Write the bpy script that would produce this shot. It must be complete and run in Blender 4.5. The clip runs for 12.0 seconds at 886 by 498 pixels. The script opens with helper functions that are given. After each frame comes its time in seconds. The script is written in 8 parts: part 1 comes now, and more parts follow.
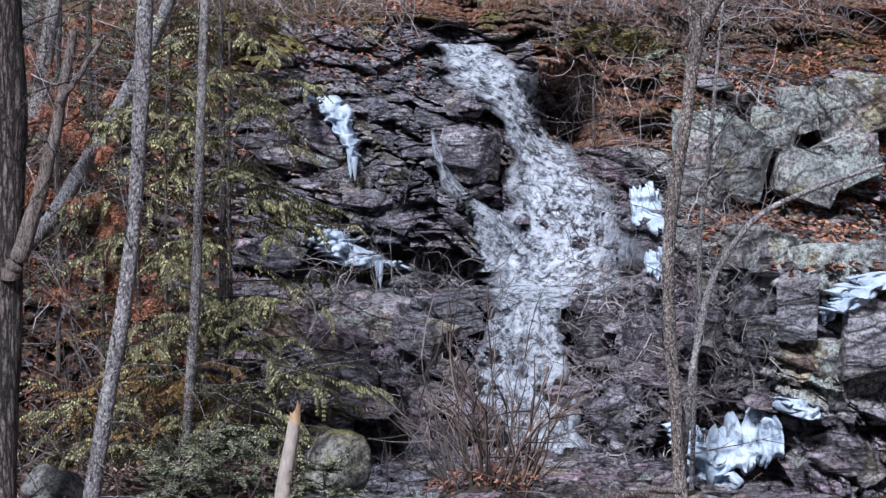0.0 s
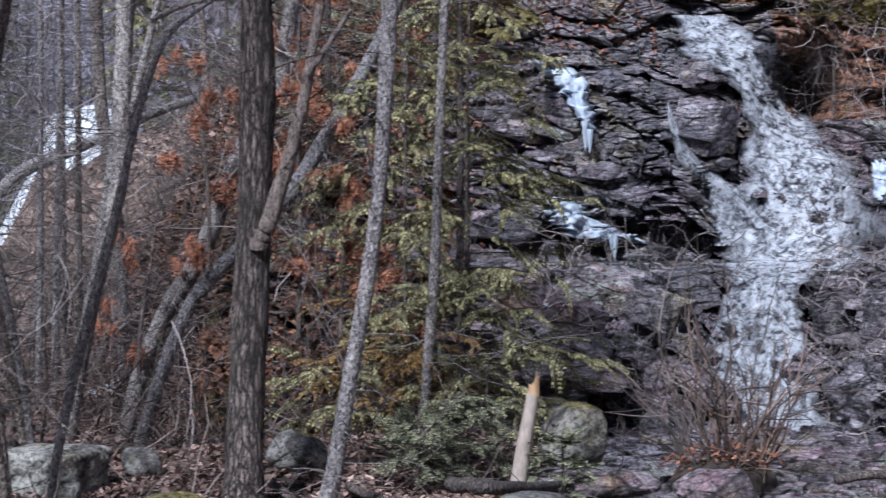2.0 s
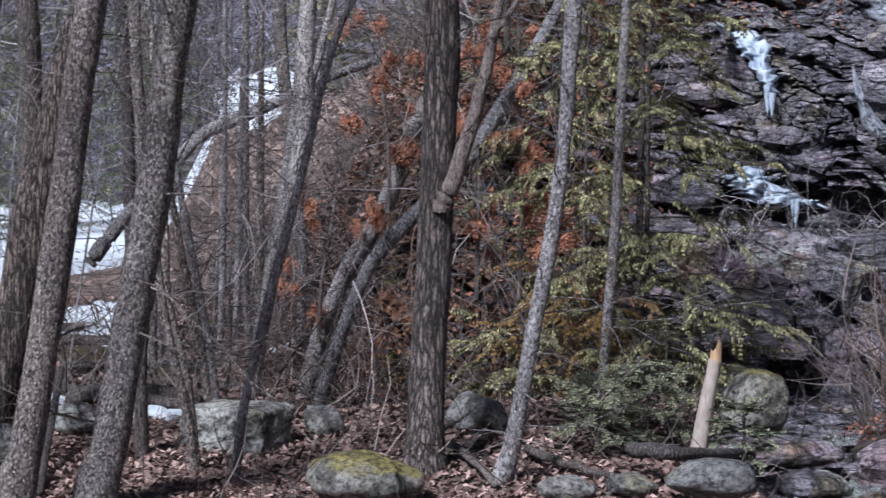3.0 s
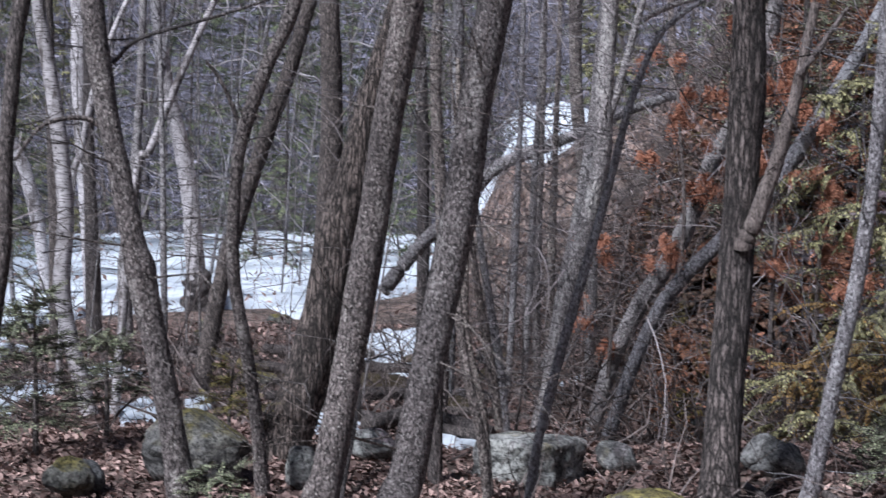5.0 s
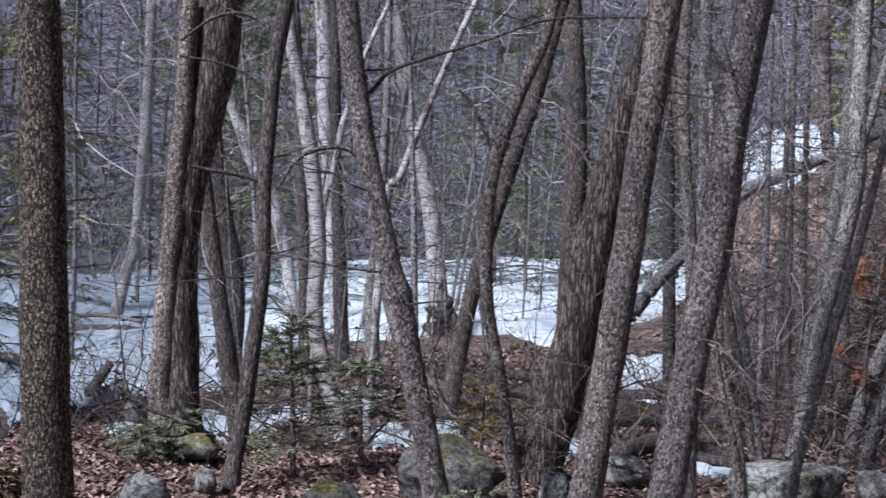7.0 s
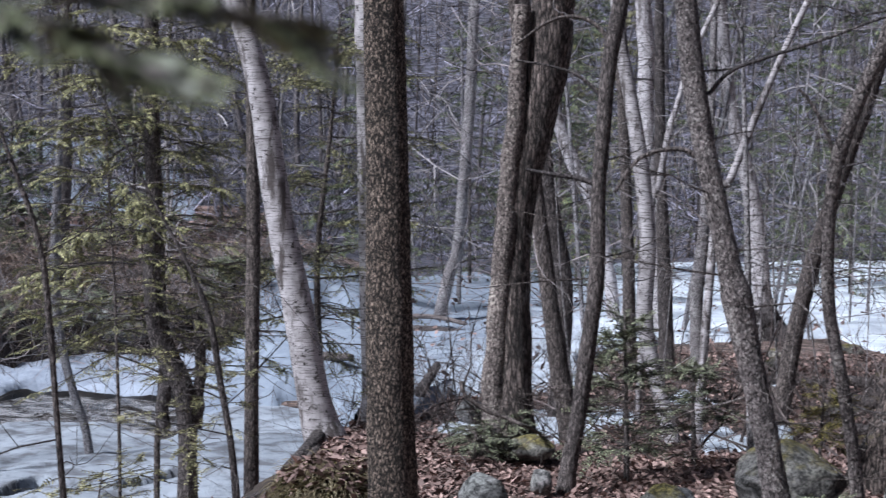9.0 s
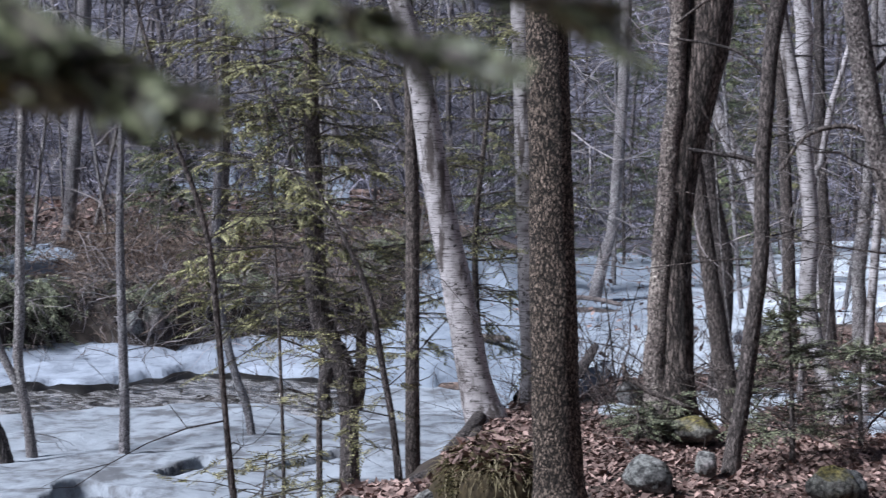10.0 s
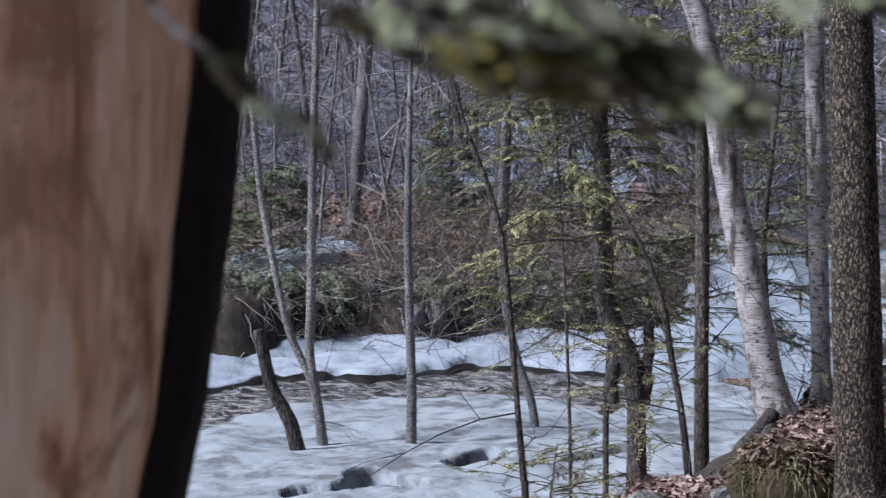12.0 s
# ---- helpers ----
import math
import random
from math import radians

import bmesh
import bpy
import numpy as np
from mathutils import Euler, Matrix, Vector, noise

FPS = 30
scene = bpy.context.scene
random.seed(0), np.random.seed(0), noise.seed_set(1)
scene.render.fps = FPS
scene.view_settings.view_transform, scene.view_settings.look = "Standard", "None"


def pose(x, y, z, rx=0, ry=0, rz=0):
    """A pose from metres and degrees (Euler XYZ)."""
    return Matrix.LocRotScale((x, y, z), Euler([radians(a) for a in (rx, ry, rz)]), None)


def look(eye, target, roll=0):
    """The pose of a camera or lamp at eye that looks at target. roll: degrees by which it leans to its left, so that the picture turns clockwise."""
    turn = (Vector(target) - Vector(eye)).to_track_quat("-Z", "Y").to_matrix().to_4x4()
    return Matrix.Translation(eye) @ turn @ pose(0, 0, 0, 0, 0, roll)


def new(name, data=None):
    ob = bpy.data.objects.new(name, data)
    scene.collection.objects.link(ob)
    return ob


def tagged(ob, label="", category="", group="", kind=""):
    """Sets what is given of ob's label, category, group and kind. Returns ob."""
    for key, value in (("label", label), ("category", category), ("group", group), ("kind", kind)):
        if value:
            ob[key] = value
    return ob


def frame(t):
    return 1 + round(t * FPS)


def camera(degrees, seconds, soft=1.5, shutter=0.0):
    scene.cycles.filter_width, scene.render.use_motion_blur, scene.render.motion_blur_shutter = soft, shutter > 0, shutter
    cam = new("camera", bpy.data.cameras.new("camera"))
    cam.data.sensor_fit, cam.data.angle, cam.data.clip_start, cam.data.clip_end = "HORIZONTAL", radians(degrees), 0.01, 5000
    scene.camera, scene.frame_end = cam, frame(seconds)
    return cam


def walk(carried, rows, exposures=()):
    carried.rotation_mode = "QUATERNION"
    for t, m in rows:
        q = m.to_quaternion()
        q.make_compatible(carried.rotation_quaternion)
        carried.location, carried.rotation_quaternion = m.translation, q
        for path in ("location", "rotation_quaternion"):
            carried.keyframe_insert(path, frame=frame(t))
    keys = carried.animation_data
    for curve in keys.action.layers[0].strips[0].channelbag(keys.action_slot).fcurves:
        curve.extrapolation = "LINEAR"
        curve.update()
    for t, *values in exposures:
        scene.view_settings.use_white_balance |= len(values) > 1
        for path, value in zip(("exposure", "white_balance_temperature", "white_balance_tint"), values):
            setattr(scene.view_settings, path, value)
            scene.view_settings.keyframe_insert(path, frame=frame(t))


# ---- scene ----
# ---------------------------------------------------------------- camera
cam = camera(28.46, 12.0, soft=1.25, shutter=0.3)
EYE, ARM = 2.0, 0.8
ROWS = [
    (0, 0.000, -1.500, -0.449), (0.5, 0.206, -1.560, -0.403), (1, 1.807, -1.950, -0.353),
    (1.5, 4.205, -2.225, -0.311), (2, 7.349, -2.358, -0.197), (2.5, 10.384, -3.017, -0.056),
    (2.7, 11.459, -3.365, -0.027), (4.3, 18.418, -3.520, 1.522), (4.5, 19.380, -3.360, 1.549),
    (5, 22.031, -2.547, 1.212), (5.5, 24.410, -1.721, 0.828), (6, 26.135, -1.304, 0.657),
    (6.5, 27.710, -1.607, 0.633), (7, 29.747, -1.823, 0.636), (7.5, 32.383, -1.899, 0.530),
    (7.7, 33.473, -1.924, 0.321), (9.3, 41.439, -1.977, -0.117), (9.5, 42.424, -2.141, -0.435),
    (10, 44.931, -2.409, -0.479), (10.5, 47.363, -2.471, -0.486), (11, 49.744, -2.487, -0.460),
    (11.5, 51.936, -2.502, -0.386), (12, 53.905, -2.526, -0.654),
]


def stand(yaw, pitch, roll):
    """A camera held at arm's length and turned about its holder."""
    a, p = radians(yaw), radians(pitch)
    eye = Vector((-math.sin(a) * ARM, (math.cos(a) - 1) * ARM, EYE))
    return look(eye, eye + Vector((-math.sin(a) * math.cos(p), math.cos(a) * math.cos(p), math.sin(p))), roll)


walk(cam, [(t, stand(yaw, pitch, roll)) for t, yaw, pitch, roll in ROWS], [(0, 0.34, 5550, 12), (12, 0.26, 5550, 11)])
cam.data.dof.use_dof = True
cam.data.dof.focus_distance = 16.0
cam.data.dof.aperture_fstop = 8.5

# ---------------------------------------------------------------- world and sun (overcast)
world = bpy.data.worlds.new("sky")
scene.world = world
world.use_nodes = True
wn = world.node_tree.nodes
sky = wn.new("ShaderNodeTexSky")
sky.sky_type, sky.sun_disc = "NISHITA", False
sky.sun_elevation, sky.sun_rotation = radians(48), radians(200)
world.node_tree.links.new(sky.outputs[0], wn["Background"].inputs[0])
wn["Background"].inputs[1].default_value = 0.029
sun = new("sun", bpy.data.lights.new("sun", "SUN"))
sun.data.energy, sun.data.angle, sun.data.color = 5.2, radians(12), (1.0, 0.955, 0.90)
sun.matrix_world = look((0, 0, 30), (0 + 30 * 0.3, 30 * 0.82, 30 - 30 * 0.97))

# ---------------------------------------------------------------- numeric noise
rng = np.random.default_rng(7)


def _hash(ix, iy, iz, seed):
    h = (ix.astype(np.int64) * 374761393 + iy.astype(np.int64) * 668265263 + iz.astype(np.int64) * 2147483647 + seed * 974634777) & 0xFFFFFFFF
    h = ((h ^ (h >> 13)) * 1274126177) & 0xFFFFFFFF
    return ((h ^ (h >> 16)) & 0xFFFF) / 32767.5 - 1.0


def vnoise(x, y, z=0.0, seed=0):
    """Smooth noise between -1 and 1."""
    x, y, z = np.broadcast_arrays(np.asarray(x, float), np.asarray(y, float), np.asarray(z, float))
    ix, iy, iz = np.floor(x), np.floor(y), np.floor(z)
    fx, fy, fz = x - ix, y - iy, z - iz
    fx, fy, fz = fx * fx * (3 - 2 * fx), fy * fy * (3 - 2 * fy), fz * fz * (3 - 2 * fz)
    r = 0.0
    for dx, wx in ((0, 1 - fx), (1, fx)):
        for dy, wy in ((0, 1 - fy), (1, fy)):
            for dz, wz in ((0, 1 - fz), (1, fz)):
                r = r + _hash(ix + dx, iy + dy, iz + dz, seed) * wx * wy * wz
    return r


def fbm(x, y, z=0.0, octaves=4, seed=0):
    r, a, s = 0.0, 0.5, 1.0
    for k in range(octaves):
        r = r + a * vnoise(np.asarray(x) * s, np.asarray(y) * s, np.asarray(z) * s, seed + k)
        a, s = a * 0.5, s * 2.03
    return r


def sstep(a, b, x):
    t = np.clip((np.asarray(x, float) - a) / (b - a), 0, 1)
    return t * t * (3 - 2 * t)


# ---------------------------------------------------------------- mesh helpers
def mesh_data(name, v, f, mat, smooth=True, uv=None, midx=None):
    """A mesh from vertex rows and faces of one size; mat: a material or a list."""
    v, f = np.asarray(v, np.float32).reshape(-1, 3), np.asarray(f, np.int32)
    n, k = f.shape
    me = bpy.data.meshes.new(name)
    me.vertices.add(len(v))
    me.vertices.foreach_set("co", v.ravel())
    me.loops.add(n * k)
    me.loops.foreach_set("vertex_index", f.ravel())
    me.polygons.add(n)
    me.polygons.foreach_set("loop_start", np.arange(0, n * k, k, dtype=np.int32))
    me.polygons.foreach_set("loop_total", np.full(n, k, np.int32))
    me.polygons.foreach_set("use_smooth", np.full(n, smooth, bool))
    for m in mat if isinstance(mat, (list, tuple)) else [mat]:
        me.materials.append(m)
    if midx is not None:
        me.polygons.foreach_set("material_index", np.asarray(midx, np.int32))
    if uv is not None:
        lay = me.uv_layers.new(name="flow")
        lay.data.foreach_set("uv", np.asarray(uv, np.float32)[f.ravel()].ravel())
    me.update(calc_edges=True)
    return me


def thing(name, at, label, category, group="", kind=""):
    """An Empty at a thing's base, which parents its parts."""
    ob = new(name)
    ob.empty_display_size = 0.1
    ob.location = at
    return tagged(ob, label, category, group, kind)


def part(name, v, f, mat, parent, label="", smooth=True, uv=None):
    """One mesh under a thing or a part; v in world metres."""
    base = Vector((0, 0, 0))
    o = parent
    while o:
        base += o.location
        o = o.parent
    ob = new(name, mesh_data(name, np.asarray(v, float).reshape(-1, 3) - np.array(base), f, mat, smooth, uv))
    ob.parent = parent
    return tagged(ob, label)


def solid(name, v, f, mat, label, category, group="", kind="", smooth=True, uv=None, base=None):
    """One mesh that is a thing by itself, with its origin at base."""
    v = np.asarray(v, float).reshape(-1, 3)
    if base is None:
        base = (v[:, 0].mean(), v[:, 1].mean(), v[:, 2].min())
    ob = new(name, mesh_data(name, v - np.array(base), f, mat, smooth, uv))
    ob.location = base
    return tagged(ob, label, category, group, kind)


def tubes(P, R, sides=5):
    """Many tubes at once: P rows of points (n, k, 3), R radii (n, k). Open, tapered."""
    P, R = np.asarray(P, float), np.asarray(R, float)
    n, k, _ = P.shape
    T = np.gradient(P, axis=1)
    T /= np.linalg.norm(T, axis=2, keepdims=True) + 1e-9
    ref = np.where(np.abs(T[..., 2:3]) > 0.8, np.array([0.0, 1.0, 0.05]), np.array([0.0, 0.0, 1.0]))
    A = np.cross(T, ref)
    A /= np.linalg.norm(A, axis=2, keepdims=True) + 1e-9
    B = np.cross(T, A)
    th = np.arange(sides) * 2 * np.pi / sides
    V = P[:, :, None] + R[:, :, None, None] * (A[:, :, None] * np.cos(th)[None, None, :, None] + B[:, :, None] * np.sin(th)[None, None, :, None])
    i = np.arange(n)[:, None, None] * k * sides
    j = np.arange(k - 1)[None, :, None] * sides
    s = np.arange(sides)[None, None, :]
    s2 = (s + 1) % sides
    F = np.stack(np.broadcast_arrays(i + j + s, i + j + sides + s, i + j + sides + s2, i + j + s2), -1).reshape(-1, 4)
    return V.reshape(-1, 3), F


def join(*sets):
    V, F, o = [], [], 0
    for v, f in sets:
        V.append(v)
        F.append(np.asarray(f) + o)
        o += len(v)
    return np.concatenate(V), np.concatenate(F)


def smooth_path(pts, n):
    """A Catmull-Rom line through rows of any width."""
    p = np.asarray(pts, float)
    p = np.vstack([2 * p[0] - p[1], p, 2 * p[-1] - p[-2]])
    m = len(p) - 3
    u = np.linspace(0, m - 1e-6, n)
    i = u.astype(int)
    t = (u - i)[:, None]
    a, b, c, d = p[i], p[i + 1], p[i + 2], p[i + 3]
    return 0.5 * (2 * b + (c - a) * t + (2 * a - 5 * b + 4 * c - d) * t * t + (3 * b - a - 3 * c + d) * t ** 3)


def wander(start, way, length, k, bend, droop=0.0, gen=rng):
    """n bent twigs: start (n,3), way (n,3) unit, length (n,); points (n,k,3)."""
    n = len(start)
    P = np.zeros((n, k, 3))
    P[:, 0] = start
    d = way.copy()
    for s in range(1, k):
        d = d + gen.normal(0, bend, (n, 3))
        d[:, 2] -= droop
        d /= np.linalg.norm(d, axis=1, keepdims=True)
        P[:, s] = P[:, s - 1] + d * (length / (k - 1))[:, None]
    return P


# ---------------------------------------------------------------- materials
def mat_new(name):
    m = bpy.data.materials.new(name)
    m.use_nodes = True
    nt = m.node_tree
    return m, nt, nt.nodes["Principled BSDF"]


def nd(nt, kind, **ins):
    n = nt.nodes.new(kind)
    for k, v in ins.items():
        n.inputs[k.replace("_", " ")].default_value = v
    return n


def ramp(nt, src, stops):
    r = nt.nodes.new("ShaderNodeValToRGB")
    el = r.color_ramp.elements
    while len(el) < len(stops):
        el.new(0.5)
    for e, (p, c) in zip(el, stops):
        e.position, e.color = p, (*c, 1)
    nt.links.new(src, r.inputs[0])
    return r.outputs[0]


def mix(nt, fac, a, b, blend="MIX"):
    m = nt.nodes.new("ShaderNodeMix")
    m.data_type, m.blend_type = "RGBA", blend
    for sock, v in ((0, fac), (6, a), (7, b)):
        if hasattr(v, "links"):
            nt.links.new(v, m.inputs[sock])
        else:
            m.inputs[sock].default_value = v if sock == 0 else (*v, 1)
    return m.outputs[2]


def coords(nt, scale=(1, 1, 1), world_space=False):
    mp = nt.nodes.new("ShaderNodeMapping")
    mp.inputs["Scale"].default_value = scale
    if world_space:
        g = nt.nodes.new("ShaderNodeNewGeometry")
        nt.links.new(g.outputs["Position"], mp.inputs[0])
    else:
        g = nt.nodes.new("ShaderNodeTexCoord")
        nt.links.new(g.outputs["Object"], mp.inputs[0])
    return mp.outputs[0]


def noise_tex(nt, vec, scale, detail=6, rough=0.6, distort=0.0):
    n = nd(nt, "ShaderNodeTexNoise", Scale=scale, Detail=detail, Roughness=rough, Distortion=distort)
    nt.links.new(vec, n.inputs["Vector"])
    return n.outputs["Fac"]


def voro(nt, vec, scale, feature="F1", out="Distance", rand=1.0):
    n = nd(nt, "ShaderNodeTexVoronoi", Scale=scale, Randomness=rand)
    n.feature = feature
    nt.links.new(vec, n.inputs["Vector"])
    return n.outputs[out]


def bump(nt, b, height, strength, dist):
    n = nd(nt, "ShaderNodeBump", Strength=strength, Distance=dist)
    nt.links.new(height, n.inputs["Height"])
    prev = b.inputs["Normal"].links
    if prev:
        nt.links.new(prev[0].from_socket, n.inputs["Normal"])
    nt.links.new(n.outputs[0], b.inputs["Normal"])


def rand_of(nt):
    return nt.nodes.new("ShaderNodeObjectInfo").outputs["Random"]


def bark(name, dark, mid, light, ridge=38.0, long=6.0, depth=0.012, lichen=None, patch=0.62, furrow=0.5, plate=None, spots=0.0):
    """Bark: wavy furrows along the trunk over fine flakes, with blotches of lichen."""
    m, nt, b = mat_new(name)
    n = noise_tex(nt, coords(nt, (ridge, ridge, long), True), 1.0, 5, 0.62, 0.7)
    sub = nt.nodes.new("ShaderNodeMath")
    sub.operation = "SUBTRACT"
    sub.inputs[1].default_value = 0.5
    nt.links.new(n, sub.inputs[0])
    ab = nt.nodes.new("ShaderNodeMath")
    ab.operation = "ABSOLUTE"
    nt.links.new(sub.outputs[0], ab.inputs[0])
    cr = ab.outputs[0]
    fine = noise_tex(nt, coords(nt, (ridge * 3.2, ridge * 3.2, ridge * 1.5), True), 1.0, 5, 0.72)
    c1 = ramp(nt, cr, [(0.0, dark), (0.025, dark), (0.07, mid), (0.2, light)])
    c2 = ramp(nt, fine, [(0.42, dark), (0.49, mid), (0.57, light)])
    c = mix(nt, furrow, c2, c1)
    if plate:
        wob = nt.nodes.new("ShaderNodeVectorMath")
        wob.operation = "ADD"
        warp = nd(nt, "ShaderNodeTexNoise", Scale=0.55, Detail=3.0)
        pc = coords(nt, (plate[0], plate[0], plate[1]), True)
        nt.links.new(pc, warp.inputs["Vector"])
        nt.links.new(pc, wob.inputs[0])
        nt.links.new(warp.outputs["Color"], wob.inputs[1])
        pl = voro(nt, wob.outputs[0], 1.0, "DISTANCE_TO_EDGE")
        c = mix(nt, ramp(nt, pl, [(0.03, (plate[2],) * 3), (0.20, (0, 0, 0))]), c, dark)
        bump(nt, b, ramp(nt, pl, [(0.0, (0, 0, 0)), (0.3, (1, 1, 1))]), 1.0, depth)
    if spots:
        sc = coords(nt, (1, 1, 0.8), True)
        dot = mix(nt, 0.5, voro(nt, sc, 46, "F1"), noise_tex(nt, sc, 70, 4, 0.75))
        c = mix(nt, ramp(nt, dot, [(spots, (0.9, 0.9, 0.9)), (spots + 0.05, (0, 0, 0))]), c, lichen or light)
    if lichen:
        big = noise_tex(nt, coords(nt, (1, 1, 0.8), True), 34, 7, 0.75)
        broad = noise_tex(nt, coords(nt, (1, 1, 0.5), True), 5, 3, 0.6)
        sp = mix(nt, 0.35, big, broad)
        c = mix(nt, ramp(nt, sp, [(patch - 0.06, (0, 0, 0)), (patch, (0.9, 0.9, 0.9))]), c, lichen)
    tone = noise_tex(nt, coords(nt, (1, 1, 0.35), True), 3.0, 4, 0.6)
    c = mix(nt, 1.0, c, ramp(nt, tone, [(0.3, (0.62, 0.60, 0.60)), (0.7, (1.15, 1.12, 1.1))]), "MULTIPLY")
    sh = mix(nt, rand_of(nt), (0.75, 0.75, 0.78), (1.15, 1.1, 1.05))
    c = mix(nt, 1.0, c, sh, "MULTIPLY")
    nt.links.new(c, b.inputs["Base Color"])
    b.inputs["Roughness"].default_value = 0.9
    bump(nt, b, cr, 1.0, depth * 3)
    bump(nt, b, fine, 1.0, depth * 0.9)
    return m


def leafy(name, dark, light, rough=0.6, scale=3.0):
    """Foliage, litter and twigs: every small piece has its own shade."""
    m, nt, b = mat_new(name)
    g = nt.nodes.new("ShaderNodeNewGeometry")
    n = noise_tex(nt, coords(nt, (1, 1, 1), True), scale, 3)
    c = mix(nt, ramp(nt, g.outputs["Random Per Island"], [(0.0, (0, 0, 0)), (0.55, (0.22,) * 3), (1.0, (1, 1, 1))]), dark, light)
    c = mix(nt, ramp(nt, n, [(0.35, (0, 0, 0)), (0.65, (1, 1, 1))]), mix(nt, 0.35, c, dark), c)
    nt.links.new(c, b.inputs["Base Color"])
    b.inputs["Roughness"].default_value = rough
    return m


M_BARK = bark("bark_furrowed", (0.012, 0.010, 0.009), (0.25, 0.212, 0.198), (0.50, 0.435, 0.405), 26, 4.5, 0.014, None, 0.6, 0.5, (34, 4.2, 0.9))
M_FLAKE = bark("bark_flaky", (0.006, 0.005, 0.004), (0.06, 0.047, 0.04), (1.0, 0.84, 0.70), 46, 14, 0.012, None, 0.6, 0.3, (60, 15, 0.95))
M_GREY = bark("bark_grey", (0.08, 0.075, 0.08), (0.40, 0.385, 0.405), (0.70, 0.68, 0.70), 24, 14, 0.014, (0.64, 0.65, 0.66), 0.58, 0.3, (40, 24, 0.4), 0.33)
M_SPOT = bark("bark_spotted", (0.035, 0.03, 0.029), (0.26, 0.228, 0.218), (0.54, 0.485, 0.465), 22, 16, 0.014, (0.64, 0.61, 0.57), 0.60, 0.25, (44, 28, 0.45), 0.325)
M_DEAD = bark("bark_dead", (0.06, 0.05, 0.045), (0.28, 0.24, 0.225), (0.50, 0.44, 0.41), 30, 3, 0.015)
M_DARK = bark("bark_dark", (0.028, 0.024, 0.023), (0.19, 0.168, 0.162), (0.42, 0.375, 0.36), 30, 6, 0.010, None, 0.6, 0.45, (38, 10, 0.7))


def birch_bark():
    m, nt, b = mat_new("bark_birch")
    v = coords(nt, (1, 1, 1), True)
    band = noise_tex(nt, coords(nt, (9, 9, 95), True), 1.0, 5, 0.7)
    big = noise_tex(nt, coords(nt, (16, 16, 22), True), 1.0, 6, 0.72)
    c = ramp(nt, noise_tex(nt, v, 9, 5), [(0.3, (0.28, 0.255, 0.255)), (0.6, (0.58, 0.545, 0.555))])
    c = mix(nt, ramp(nt, band, [(0.51, (0, 0, 0)), (0.63, (1, 1, 1))]), c, (0.11, 0.095, 0.09))
    c = mix(nt, ramp(nt, big, [(0.57, (0, 0, 0)), (0.62, (1, 1, 1))]), c, (0.05, 0.042, 0.04))
    scar = noise_tex(nt, coords(nt, (6, 6, 1.3), True), 1.0, 6, 0.7)
    c = mix(nt, ramp(nt, scar, [(0.53, (0, 0, 0)), (0.61, (0.9, 0.9, 0.9))]), c, (0.07, 0.055, 0.05))
    nt.links.new(c, b.inputs["Base Color"])
    b.inputs["Roughness"].default_value = 0.75
    bump(nt, b, band, 0.5, 0.006)
    bump(nt, b, big, 0.6, 0.012)
    return m


M_BIRCH = birch_bark()


def ground_mat():
    m, nt, b = mat_new("leaf_litter_ground")
    v = coords(nt, (1, 1, 1), True)
    g = nt.nodes.new("ShaderNodeNewGeometry")
    cell = voro(nt, v, 16, "F1", "Color")
    sep = nt.nodes.new("ShaderNodeSeparateColor")
    nt.links.new(cell, sep.inputs[0])
    c = ramp(nt, sep.outputs[0], [(0.0, (0.05, 0.034, 0.028)), (0.35, (0.18, 0.12, 0.098)), (0.7, (0.34, 0.24, 0.20)), (1.0, (0.46, 0.36, 0.315))])
    big = noise_tex(nt, v, 0.55, 6, 0.65)
    c = mix(nt, ramp(nt, big, [(0.42, (0, 0, 0)), (0.62, (1, 1, 1))]), c, (0.055, 0.042, 0.034))
    moss = noise_tex(nt, v, 0.9, 5, 0.7, 1.0)
    c = mix(nt, ramp(nt, moss, [(0.66, (0, 0, 0)), (0.72, (0.8, 0.8, 0.8))]), c, (0.085, 0.085, 0.02))
    nt.links.new(c, b.inputs["Base Color"])
    b.inputs["Roughness"].default_value = 0.85
    # Dark blotches imitate the shaded gaps between twigs.
    c = mix(nt, 1.0, c, ramp(nt, noise_tex(nt, v, 5.0, 5, 0.7), [(0.40, (0.25, 0.23, 0.22)), (0.56, (1, 1, 1))]), "MULTIPLY")
    nt.links.new(c, b.inputs["Base Color"])
    bump(nt, b, voro(nt, v, 16, "F1"), 0.8, 0.03)
    bump(nt, b, noise_tex(nt, v, 30, 4), 0.5, 0.02)
    return m


M_GROUND = ground_mat()


